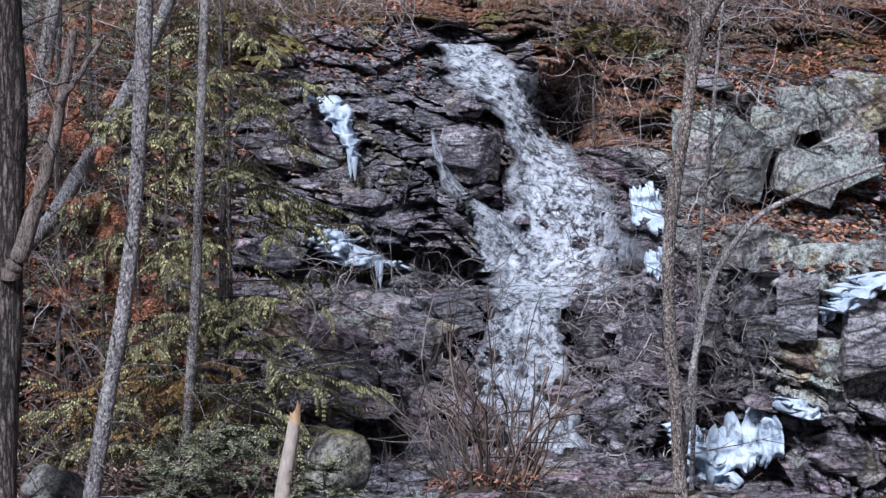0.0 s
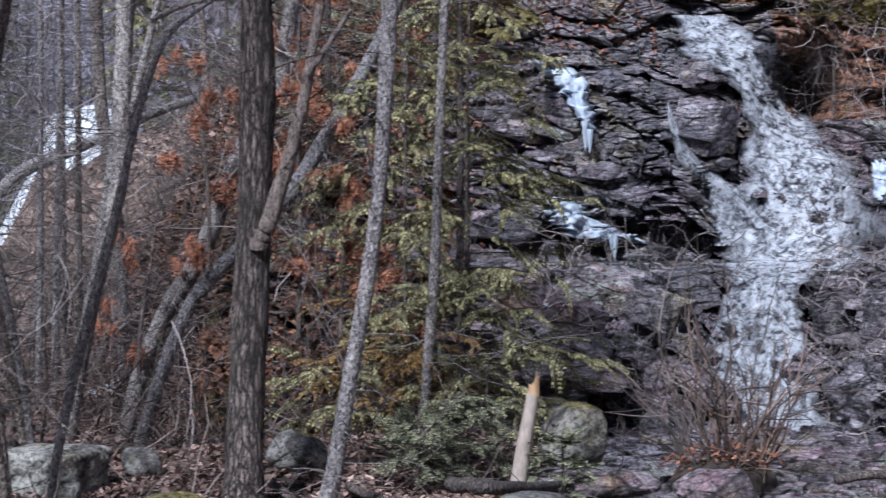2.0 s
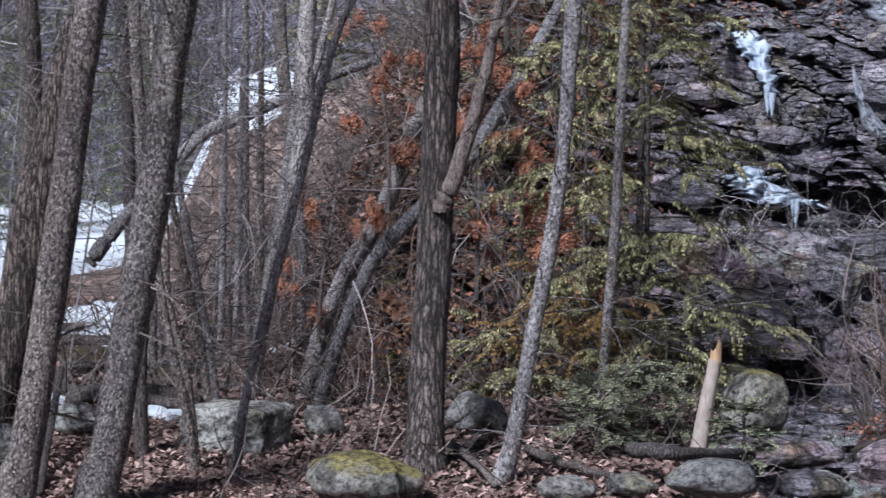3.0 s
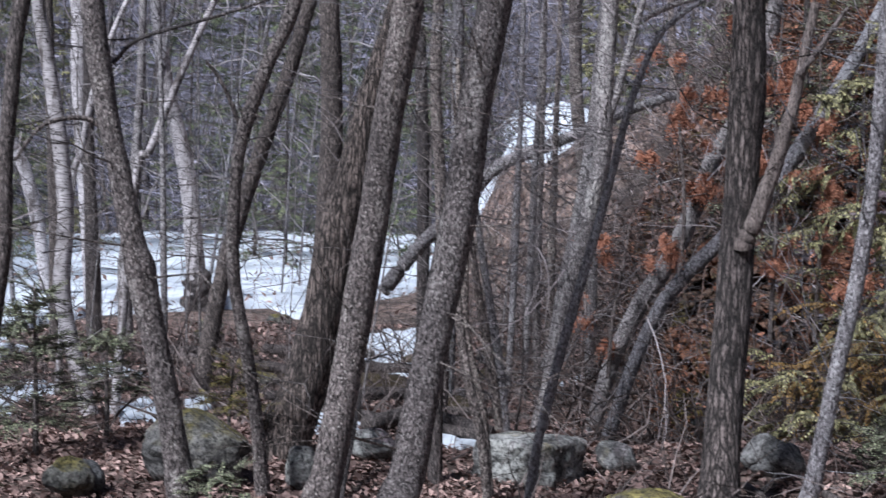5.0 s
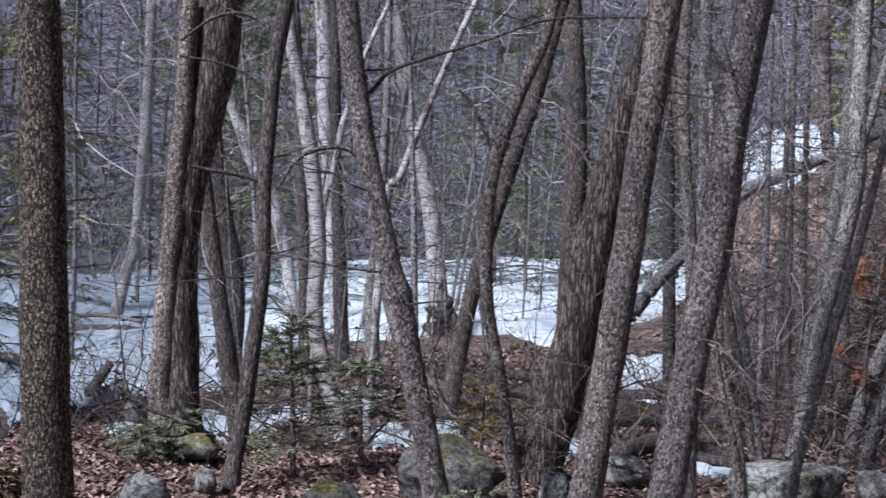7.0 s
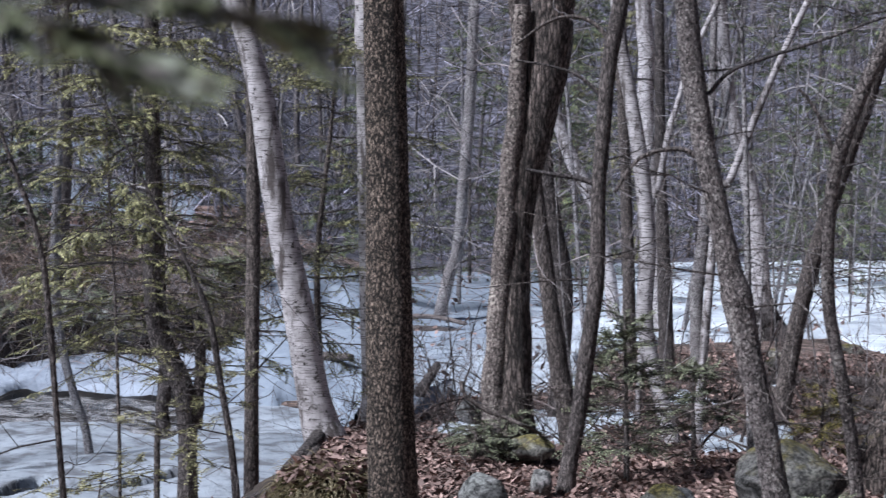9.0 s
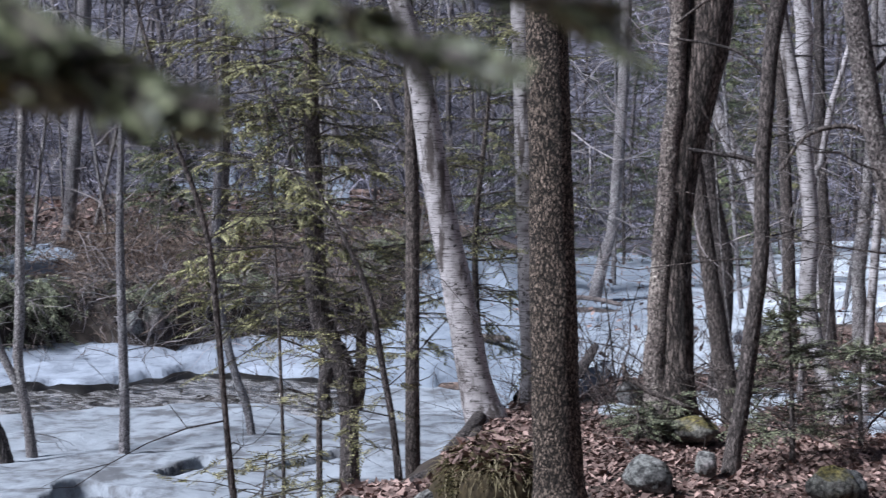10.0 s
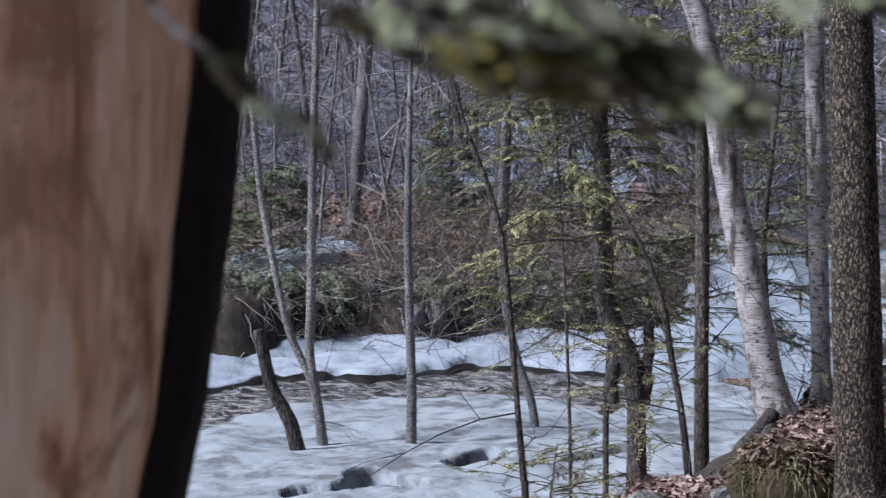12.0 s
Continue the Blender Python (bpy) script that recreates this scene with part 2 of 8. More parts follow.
def soil_mat():
    m, nt, b = mat_new("needle_litter_soil")
    v = coords(nt, (1, 1, 1), True)
    n = mix(nt, 0.5, noise_tex(nt, v, 13, 8, 0.8), noise_tex(nt, coords(nt, (3, 1, 3), True), 8, 6, 0.75))
    c = ramp(nt, n, [(0.42, (0.010, 0.007, 0.005)), (0.49, (0.075, 0.045, 0.03)), (0.55, (0.24, 0.155, 0.11)), (0.62, (0.42, 0.31, 0.24))])
    russet = ramp(nt, n, [(0.42, (0.02, 0.008, 0.004)), (0.49, (0.16, 0.062, 0.03)), (0.57, (0.44, 0.20, 0.11))])
    c = mix(nt, ramp(nt, noise_tex(nt, v, 0.8, 5, 0.65), [(0.46, (0, 0, 0)), (0.58, (1, 1, 1))]), c, russet)
    moss = ramp(nt, n, [(0.42, (0.012, 0.010, 0.003)), (0.5, (0.10, 0.085, 0.02)), (0.58, (0.27, 0.23, 0.065))])
    c = mix(nt, ramp(nt, noise_tex(nt, v, 1.1, 5, 0.7, 0.7), [(0.54, (0, 0, 0)), (0.62, (0.9, 0.9, 0.9))]), c, moss)
    nt.links.new(c, b.inputs["Base Color"])
    b.inputs["Roughness"].default_value = 0.95
    bump(nt, b, n, 1.0, 0.08)
    return m


M_SOIL = soil_mat()


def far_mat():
    m, nt, b = mat_new("hazy_far_hillside")
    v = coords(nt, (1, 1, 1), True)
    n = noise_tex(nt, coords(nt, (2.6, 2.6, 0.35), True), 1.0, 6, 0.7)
    # The lilac tint is distance haze painted into the ground colour.
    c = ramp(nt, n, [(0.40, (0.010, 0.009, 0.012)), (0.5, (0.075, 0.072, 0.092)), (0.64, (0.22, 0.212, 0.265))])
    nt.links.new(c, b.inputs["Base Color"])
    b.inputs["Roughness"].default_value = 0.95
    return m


def rock_mat(name, dark, mid, light, lichen, litter=False, wet=0.0, slab=(2.0, 2.0, 6.5), warm=(0.20, 0.145, 0.145), dip=13.0, cover=0.60, grit=0.42):
    """Bedded rock: slabs of differing tone with black joints between them, grit, stains and lichen."""
    m, nt, b = mat_new(name)
    v = coords(nt, (1, 1, 1), True)
    mp = nd(nt, "ShaderNodeMapping")
    mp.inputs["Rotation"].default_value = (0, radians(dip), 0)
    mp.inputs["Scale"].default_value = slab
    nt.links.new(v, mp.inputs[0])
    wob = nt.nodes.new("ShaderNodeVectorMath")
    wob.operation = "MULTIPLY_ADD"
    warp = nd(nt, "ShaderNodeTexNoise", Scale=1.3, Detail=4.0)
    nt.links.new(v, warp.inputs["Vector"])
    nt.links.new(warp.outputs["Color"], wob.inputs[0])
    wob.inputs[1].default_value = (0.8, 0.8, 0.8)
    nt.links.new(mp.outputs[0], wob.inputs[2])
    sep = nt.nodes.new("ShaderNodeSeparateColor")
    nt.links.new(voro(nt, wob.outputs[0], 1.0, "F1", "Color"), sep.inputs[0])
    sep2 = nt.nodes.new("ShaderNodeSeparateColor")
    nt.links.new(voro(nt, wob.outputs[0], 2.7, "F1", "Color"), sep2.inputs[0])
    joint = voro(nt, wob.outputs[0], 1.0, "DISTANCE_TO_EDGE")
    joint2 = voro(nt, wob.outputs[0], 2.7, "DISTANCE_TO_EDGE")
    grain = noise_tex(nt, mp.outputs[0], 3.2, 8, 0.72, 0.5)
    fine = noise_tex(nt, v, 26, 6, 0.75)
    c = ramp(nt, mix(nt, 0.45, sep.outputs[0], sep2.outputs[0]), [(0.15, dark), (0.45, mid), (0.80, light)])
    c = mix(nt, grit, c, ramp(nt, mix(nt, 0.5, grain, fine), [(0.40, dark), (0.49, mid), (0.58, light)]))
    c = mix(nt, ramp(nt, joint, [(0.015, (0.7, 0.7, 0.7)), (0.05, (0, 0, 0))]), c, (0.008, 0.007, 0.008))
    c = mix(nt, ramp(nt, joint2, [(0.02, (0.45, 0.45, 0.45)), (0.06, (0, 0, 0))]), c, (0.012, 0.011, 0.012))
    tone = noise_tex(nt, v, 0.8, 5, 0.6)
    c = mix(nt, ramp(nt, tone, [(0.42, (0, 0, 0)), (0.60, (1, 1, 1))]), c, mix(nt, 1.0, c, tuple(min(1.0, 0.2 + q * 4.2) for q in warm), "MULTIPLY"))
    olive = noise_tex(nt, v, 1.9, 5, 0.65)
    c = mix(nt, ramp(nt, olive, [(0.54, (0, 0, 0)), (0.64, (1, 1, 1))]), c, mix(nt, 1.0, c, (1.0, 0.90, 0.58), "MULTIPLY"))
    purple = noise_tex(nt, coords(nt, (1, 1, 1.4), True), 1.3, 4, 0.6, 0.8)
    c = mix(nt, ramp(nt, purple, [(0.55, (0, 0, 0)), (0.66, (1, 1, 1))]), c, mix(nt, 1.0, c, (1.0, 0.82, 0.92), "MULTIPLY"))
    li = mix(nt, 0.5, noise_tex(nt, v, 11.0, 7, 0.8), noise_tex(nt, v, 1.6, 3, 0.6))
    c = mix(nt, ramp(nt, li, [(cover - 0.06, (0, 0, 0)), (cover, (0.85, 0.85, 0.85))]), c, lichen)
    c = mix(nt, 1.0, c, ramp(nt, mix(nt, 0.4, fine, noise_tex(nt, v, 60, 4, 0.7)), [(0.41, (0.22, 0.22, 0.23)), (0.48, (0.85, 0.85, 0.85)), (0.56, (1.3, 1.3, 1.3))]), "MULTIPLY")
    sh = mix(nt, rand_of(nt), (0.6, 0.6, 0.62), (1.2, 1.16, 1.14))
    c = mix(nt, 1.0, c, sh, "MULTIPLY")
    if litter:
        g = nt.nodes.new("ShaderNodeNewGeometry")
        sx = nt.nodes.new("ShaderNodeSeparateXYZ")
        nt.links.new(g.outputs["Normal"], sx.inputs[0])
        ad = nt.nodes.new("ShaderNodeMath")
        ad.operation = "MULTIPLY"
        nt.links.new(sx.outputs[2], ad.inputs[0])
        nt.links.new(noise_tex(nt, v, 2.2, 5, 0.7), ad.inputs[1])
        lit = ramp(nt, noise_tex(nt, v, 30, 5, 0.75), [(0.38, (0.03, 0.026, 0.008)), (0.5, (0.16, 0.135, 0.04)), (0.62, (0.34, 0.29, 0.09))])
        c = mix(nt, ramp(nt, ad.outputs[0], [(0.31, (0, 0, 0)), (0.44, (0.92, 0.92, 0.92))]), c, lit)
    nt.links.new(c, b.inputs["Base Color"])
    nt.links.new(ramp(nt, grain, [(0.3, (0.75 - wet,) * 3), (0.7, (0.9 - wet,) * 3)]), b.inputs["Roughness"])
    bump(nt, b, ramp(nt, joint, [(0.0, (0, 0, 0)), (0.10, (1, 1, 1))]), 1.0, 0.05)
    bump(nt, b, ramp(nt, joint2, [(0.0, (0, 0, 0)), (0.12, (1, 1, 1))]), 1.0, 0.025)
    bump(nt, b, grain, 1.0, 0.06)
    bump(nt, b, fine, 0.8, 0.02)
    return m


M_ROCK = rock_mat("layered_rock", (0.016, 0.015, 0.017), (0.165, 0.163, 0.198), (0.49, 0.485, 0.555), (0.46, 0.53, 0.51), False, 0.3, cover=0.61)
M_SLAB = rock_mat("loose_slab", (0.022, 0.021, 0.023), (0.185, 0.183, 0.215), (0.49, 0.485, 0.54), (0.46, 0.52, 0.50), False, 0.2, (1.5, 1.5, 4.0), cover=0.63)
M_PALEROCK = rock_mat("lichened_rock", (0.03, 0.03, 0.032), (0.25, 0.25, 0.25), (0.50, 0.51, 0.50), (0.46, 0.52, 0.51), False, 0.0, (1.3, 1.3, 1.8), (0.24, 0.20, 0.20), 40.0, 0.57, 0.6)
M_STONE = rock_mat("boulder_stone", (0.07, 0.07, 0.07), (0.19, 0.19, 0.185), (0.31, 0.31, 0.30), (0.36, 0.375, 0.355), False, 0.0, (0.9, 0.9, 1.1), (0.24, 0.22, 0.20), 20.0, 0.56, 0.7)
M_MOSSY = rock_mat("mossy_stone", (0.05, 0.05, 0.047), (0.17, 0.168, 0.158), (0.32, 0.315, 0.30), (0.36, 0.36, 0.31), True, 0.0, (0.9, 0.9, 1.1), (0.20, 0.185, 0.16), 20.0, 0.58, 0.7)


def snow_mat(name, tint, dirt, shade_tint=None, low=0.3):
    m, nt, b = mat_new(name)
    v = coords(nt, (1, 1, 1), True)
    n = noise_tex(nt, v, 2.2, 7, 0.65)
    c = ramp(nt, n, [(low, dirt), (0.52, tint), (0.75, tuple(min(0.9, q * 1.22) for q in tint))])
    sp = noise_tex(nt, v, 13, 6, 0.75)
    c = mix(nt, ramp(nt, sp, [(0.60, (0, 0, 0)), (0.72, (0.6, 0.6, 0.6))]), c, (0.24, 0.21, 0.20))
    # Greys the snow towards the river: shade put into the colour.
    if shade_tint:
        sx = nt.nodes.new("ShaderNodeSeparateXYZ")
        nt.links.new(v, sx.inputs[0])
        shade_ramp = nd(nt, "ShaderNodeMapRange")
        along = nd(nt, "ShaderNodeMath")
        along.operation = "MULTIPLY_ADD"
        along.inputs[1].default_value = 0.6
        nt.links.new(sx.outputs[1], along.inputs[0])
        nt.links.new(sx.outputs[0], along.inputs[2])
        nt.links.new(along.outputs[0], shade_ramp.inputs[0])
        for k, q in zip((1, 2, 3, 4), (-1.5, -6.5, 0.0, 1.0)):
            shade_ramp.inputs[k].default_value = q
        grey = mix(nt, 0.35, shade_ramp.outputs[0], noise_tex(nt, v, 0.5, 5, 0.65))
        c = mix(nt, ramp(nt, grey, [(0.30, (0, 0, 0)), (0.70, (1, 1, 1))]), c, mix(nt, 1.0, c, shade_tint, "MULTIPLY"))
    nt.links.new(c, b.inputs["Base Color"])
    b.inputs["Roughness"].default_value = 0.85
    b.inputs["Specular IOR Level"].default_value = 0.2
    b.inputs["Subsurface Weight"].default_value = 0.0
    bump(nt, b, n, 0.6, 0.08)
    bump(nt, b, sp, 0.6, 0.04)
    return m


# The brightness step between these first two snows stands in for shade and sun.
M_SNOW = snow_mat("shaded_snow", (0.36, 0.40, 0.475), (0.20, 0.225, 0.275))
M_WHITESNOW = snow_mat("lit_snow", (0.66, 0.71, 0.78), (0.40, 0.44, 0.50), (0.42, 0.445, 0.485))
M_ICE = snow_mat("river_ice", (0.335, 0.365, 0.41), (0.16, 0.165, 0.18), None, 0.38)
M_ICEFALL = snow_mat("blue_ice", (0.52, 0.60, 0.71), (0.28, 0.35, 0.46))


def water_mat(name, cover, flow):
    """White water broken by dark gaps, streaked along the flow."""
    m, nt, b = mat_new(name)
    uv = nt.nodes.new("ShaderNodeUVMap")
    uv.uv_map = "flow"
    mp = nd(nt, "ShaderNodeMapping")
    mp.inputs["Scale"].default_value = flow
    nt.links.new(uv.outputs[0], mp.inputs[0])
    v = coords(nt, (1, 1, 1), True)
    n1 = noise_tex(nt, mp.outputs[0], 1.0, 7, 0.72, 1.4)
    n2 = noise_tex(nt, v, 7.5, 5, 0.7, 0.8)
    both = mix(nt, 0.5, n1, n2)
    foam = ramp(nt, both, [(cover - 0.05, (0, 0, 0)), (cover + 0.07, (1, 1, 1))])
    tone = ramp(nt, both, [(cover - 0.06, (0.07, 0.074, 0.09)), (cover + 0.02, (0.30, 0.32, 0.375)), (cover + 0.12, (0.64, 0.68, 0.76))])
    nt.links.new(tone, b.inputs["Base Color"])
    b.inputs["Roughness"].default_value = 0.3
    bump(nt, b, both, 1.0, 0.12)
    tr = nt.nodes.new("ShaderNodeBsdfTransparent")
    ms = nt.nodes.new("ShaderNodeMixShader")
    sx = nt.nodes.new("ShaderNodeSeparateXYZ")
    nt.links.new(uv.outputs[0], sx.inputs[0])
    edge = ramp(nt, sx.outputs[0], [(0.0, (0, 0, 0)), (0.22, (1, 1, 1)), (0.78, (1, 1, 1)), (1.0, (0, 0, 0))])
    keep = mix(nt, 1.0, edge, ramp(nt, both, [(cover - 0.13, (0, 0, 0)), (cover, (1, 1, 1))]), "MULTIPLY")
    full = mix(nt, edge, keep, foam)
    nt.links.new(full, ms.inputs[0])
    nt.links.new(tr.outputs[0], ms.inputs[1])
    nt.links.new(b.outputs[0], ms.inputs[2])
    nt.links.new(ms.outputs[0], nt.nodes["Material Output"].inputs[0])
    return m


M_FALL = water_mat("white_water", 0.44, (9.0, 2.2, 1.0))


def stream_mat():
    m, nt, b = mat_new("running_stream")
    v = coords(nt, (1, 1.8, 1), True)
    n = noise_tex(nt, v, 2.2, 8, 0.7, 1.2)
    c = ramp(nt, n, [(0.40, (0.018, 0.015, 0.013)), (0.49, (0.10, 0.09, 0.083)), (0.57, (0.46, 0.45, 0.46))])
    nt.links.new(c, b.inputs["Base Color"])
    b.inputs["Roughness"].default_value = 0.15
    bump(nt, b, n, 1.0, 0.10)
    return m


M_STREAM = stream_mat()
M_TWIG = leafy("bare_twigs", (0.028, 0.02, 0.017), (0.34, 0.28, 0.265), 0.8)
M_TWIGRED = leafy("reddish_twigs", (0.03, 0.018, 0.014), (0.36, 0.25, 0.21), 0.8)
M_TWIGMIX = leafy("weathered_twigs", (0.06, 0.05, 0.052), (0.54, 0.475, 0.48), 0.8)
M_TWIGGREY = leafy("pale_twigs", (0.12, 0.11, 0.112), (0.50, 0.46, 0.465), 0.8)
# Far twigs carry the bluish haze of distance in their colour.
M_FARTWIG = leafy("hazy_distant_twigs", (0.012, 0.011, 0.015), (0.62, 0.59, 0.72), 0.9)
M_CEDAR = leafy("cedar_sprays", (0.08, 0.076, 0.03), (0.54, 0.50, 0.25), 0.7)
M_HEMLOCK = leafy("hemlock_needles", (0.085, 0.10, 0.06), (0.45, 0.47, 0.29), 0.7)
M_YELLOW = leafy("yellow_green_needles", (0.09, 0.08, 0.018), (0.32, 0.26, 0.07), 0.6)
M_TAWNY = leafy("tawny_dying_sprays", (0.12, 0.065, 0.015), (0.42, 0.26, 0.08), 0.7)
M_NEAR = leafy("near_needles", (0.09, 0.105, 0.055), (0.40, 0.42, 0.25), 0.5)
M_OLIVE = leafy("olive_needles", (0.10, 0.10, 0.044), (0.52, 0.49, 0.225), 0.7)
M_FARGREEN = leafy("distant_needles", (0.035, 0.05, 0.022), (0.30, 0.34, 0.16), 0.7)
M_RUSSET = leafy("russet_scrub", (0.07, 0.052, 0.043), (0.52, 0.395, 0.32), 0.8)
M_ORANGE = leafy("rust_dead_leaves", (0.22, 0.085, 0.048), (0.62, 0.29, 0.18), 0.8)
M_RUSTLEAF = leafy("rust_brown_litter", (0.12, 0.045, 0.025), (0.55, 0.25, 0.15), 0.7)
M_LEAF = leafy("fallen_leaves", (0.075, 0.044, 0.037), (0.54, 0.37, 0.32), 0.7)
M_GRASS = leafy("dry_grass", (0.13, 0.105, 0.05), (0.48, 0.41, 0.26), 0.7)


def plain(name, col, rough=0.8, var=0.5, scale=20):
    m, nt, b = mat_new(name)
    n = noise_tex(nt, coords(nt, (1, 1, 0.3), True), scale, 6, 0.7)
    c = ramp(nt, n, [(0.3, tuple(x * (1 - var) for x in col)), (0.7, tuple(min(1, x * (1 + var * 0.5)) for x in col))])
    nt.links.new(c, b.inputs["Base Color"])
    b.inputs["Roughness"].default_value = rough
    bump(nt, b, n, 0.5, 0.01)
    return m


# Near-black colour for the shadow line under the snow shelf.
M_SHELFSHADE = plain("shelf_shade_black", (0.02, 0.018, 0.016), 0.35, 0.8, 9)
M_POOL = plain("dark_stream_water", (0.035, 0.032, 0.03), 0.12, 0.6, 6)
M_TURF = plain("moss_turf", (0.062, 0.046, 0.022), 0.95, 0.9, 45)
M_MOSS = leafy("moss_tufts", (0.035, 0.032, 0.013), (0.24, 0.21, 0.085), 0.9)
M_BANK = plain("dark_cut_bank", (0.05, 0.038, 0.031), 0.9, 0.85, 5)
M_WOOD = plain("broken_wood", (0.50, 0.33, 0.19))
M_PALE = plain("pale_bare_wood", (0.43, 0.37, 0.33), 0.8, 0.45, 30)


def peeled_mat():
    m, nt, b = mat_new("peeled_trunk_wood")
    v = coords(nt, (15, 15, 3.2), True)
    n = noise_tex(nt, v, 1.0, 5, 0.6, 0.4)
    fine = noise_tex(nt, coords(nt, (60, 60, 5), True), 1.0, 4, 0.6)
    k = voro(nt, coords(nt, (1, 1, 0.7), True), 7, "F1")
    c = ramp(nt, n, [(0.33, (0.34, 0.18, 0.09)), (0.42, (0.70, 0.47, 0.29)), (0.50, (0.93, 0.70, 0.48)), (0.60, (0.97, 0.84, 0.67))])
    c = mix(nt, 1.0, c, ramp(nt, fine, [(0.35, (0.82, 0.78, 0.74)), (0.6, (1, 1, 1))]), "MULTIPLY")
    stain = noise_tex(nt, coords(nt, (7, 7, 4.5), True), 1.0, 5, 0.6, 0.6)
    c = mix(nt, ramp(nt, stain, [(0.50, (0, 0, 0)), (0.58, (0.75, 0.75, 0.75))]), c, (0.40, 0.235, 0.135))
    c = mix(nt, ramp(nt, k, [(0.10, (1, 1, 1)), (0.20, (0, 0, 0))]), c, (0.08, 0.04, 0.028))
    nt.links.new(c, b.inputs["Base Color"])
    b.inputs["Roughness"].default_value = 0.55
    bump(nt, b, n, 0.3, 0.004)
    return m


M_PEELED = peeled_mat()
# Near-black colour puts the shade of the averted side into this bark.
M_SHADEBARK = bark("bark_shaded", (0.004, 0.003, 0.003), (0.012, 0.009, 0.008), (0.03, 0.022, 0.02), 40, 12, 0.01)
# ---------------------------------------------------------------- the lie of the land
def polar(x, y):
    return np.hypot(x, y), np.degrees(np.arctan2(-np.asarray(x, float), np.asarray(y, float)))


def hill_share(x, y):
    """1 where the waterfall hill stands, 0 over the flat wood and the river."""
    r, az = polar(x, y)
    return 1 - sstep(11.0, 22.5, az + 4 * vnoise(x * 0.25, y * 0.25, 0, 3) + np.clip(r - 24, 0, 30) * 0.10 - 360 * (az < -150))


def height(x, y):
    x, y = np.asarray(x, float), np.asarray(y, float)
    r, az = polar(x, y)
    z = 0.12 + 0.10 * fbm(x * 0.5, y * 0.5, 0, 3, 11) - 0.34 * sstep(12, 20, r)
    z = z + 0.35 * sstep(6, 0, r) - 0.13 * sstep(6.5, 9, r)
    hs = hill_share(x, y)
    up = np.where(y < 20.5, (y - 16) / 0.97 - 0.44, 4.2 + (y - 20.5) * 0.36)
    up = np.where(y < 16, -0.44 + (y - 16) * 0.02, up) - 0.45 - 0.9 * (1 - sstep(9, 15, az)) * sstep(14.6, 16.5, y) * (1 - sstep(20.5, 23, y))
    ry = np.where(np.abs(az) < 60, up, (r - 14) * 0.35)
    ry = np.maximum(ry, z - 0.35 * sstep(12, 15, r)) + 0.25 * fbm(x * 0.7, y * 0.7, 0, 3, 21)
    cap = np.interp(az, [11, 13, 16.7, 20.4, 23], [40, 4.7, 2.75, 1.9, 0.2]) + 0.01 * np.clip(r - 20, 0, 40)
    ry = np.minimum(ry, np.where(np.abs(az) < 60, cap + 0.3 * fbm(x * 0.8, y * 0.8, 0, 3, 23), 99))
    z = z * (1 - hs) + ry * hs
    # stream at the foot of the falls
    z = z - 0.42 * sstep(6.5, 1.5, az + 1.2 * vnoise(r * 0.9, 2, 0, 25)) * sstep(8.2, 9.4, r) * (1 - sstep(15, 17, r)) * (az > -60) * (1 - 0.8 * np.exp(-((az + 1.2) / 2.0) ** 2 - ((r - 12.9) / 0.8) ** 2))
    # river bed to the west, open snowy flat to the north-west
    cut = sstep(50.3, 52.6, az)
    d = sstep(0, 1, (r + 2.6 * sstep(50.5, 58, az) - 10.5 + 0.9 * cut) / (9.5 - 5.9 * cut)) * sstep(45.3, 48.2, az + 0.8 * vnoise(r * 0.8, 1, 0, 13) + 0.45 * np.clip(r - 16, 0, 8)) * (1 - sstep(100, 120, az)) * (1 - hs)
    z = z * (1 - d) + (-1.60) * d
    fl = sstep(23, 30, r) * sstep(19, 24, az) * (1 - sstep(46, 50, az)) * (1 - hs)
    z = z * (1 - fl) + (-0.45) * fl
    z = z + 0.10 * np.exp(-((x + 10.26) ** 2 + (y - 9.67) ** 2) / 1.5)
    # snowy rise behind the waterfall hill
    z = z + 3.6 * np.exp(-((az - 19.2) / 2.4) ** 2 - ((r - 38) / 5.0) ** 2)
    # far bank of the river and the woods behind
    far = sstep(33.2, 34.6, r + 2.3 + 1.3 * sstep(56, 62, az) + 1.0 * vnoise(az * 0.25, 0, 0, 9) + 0.4 * vnoise(az * 1.1, 0, 0, 10)) * sstep(40, 50, az)
    z = z + far * (1.45 + 0.06 * np.clip(r - 34, 0, 30) + 0.25 * fbm(x * 0.4, y * 0.4, 0, 3, 31))
    z = z + sstep(44, 50, az) * (az < 120) * 0.085 * np.clip(r - 36, 0, 34)
    z = z + np.where(np.abs(az) > 11, 1.0, 1 - hs) * (np.clip(r - 72, 0, 400) * 0.30 + 2.5 * fbm(x * 0.03, y * 0.03, 0, 3, 41) * sstep(60, 110, r))
    return z


def h1(x, y):
    return float(height(np.array([x]), np.array([y]))[0])


rr = np.concatenate([np.linspace(0.0, 9.0, 24)[:-1], np.linspace(9.0, 36.0, 160)[:-1], np.geomspace(36, 140, 60)[:-1], np.geomspace(140, 3000, 14)])
aa = np.radians(np.concatenate([np.linspace(-22, 76, 320), np.linspace(76, 338, 90)[1:-1]]))
RR, AA = np.meshgrid(rr, aa, indexing="ij")
GX, GY = -np.sin(AA) * RR, np.cos(AA) * RR
GZ = height(GX, GY)
nr, na = RR.shape
i, j = np.meshgrid(np.arange(nr - 1), np.arange(na), indexing="ij")
jn = (j + 1) % na
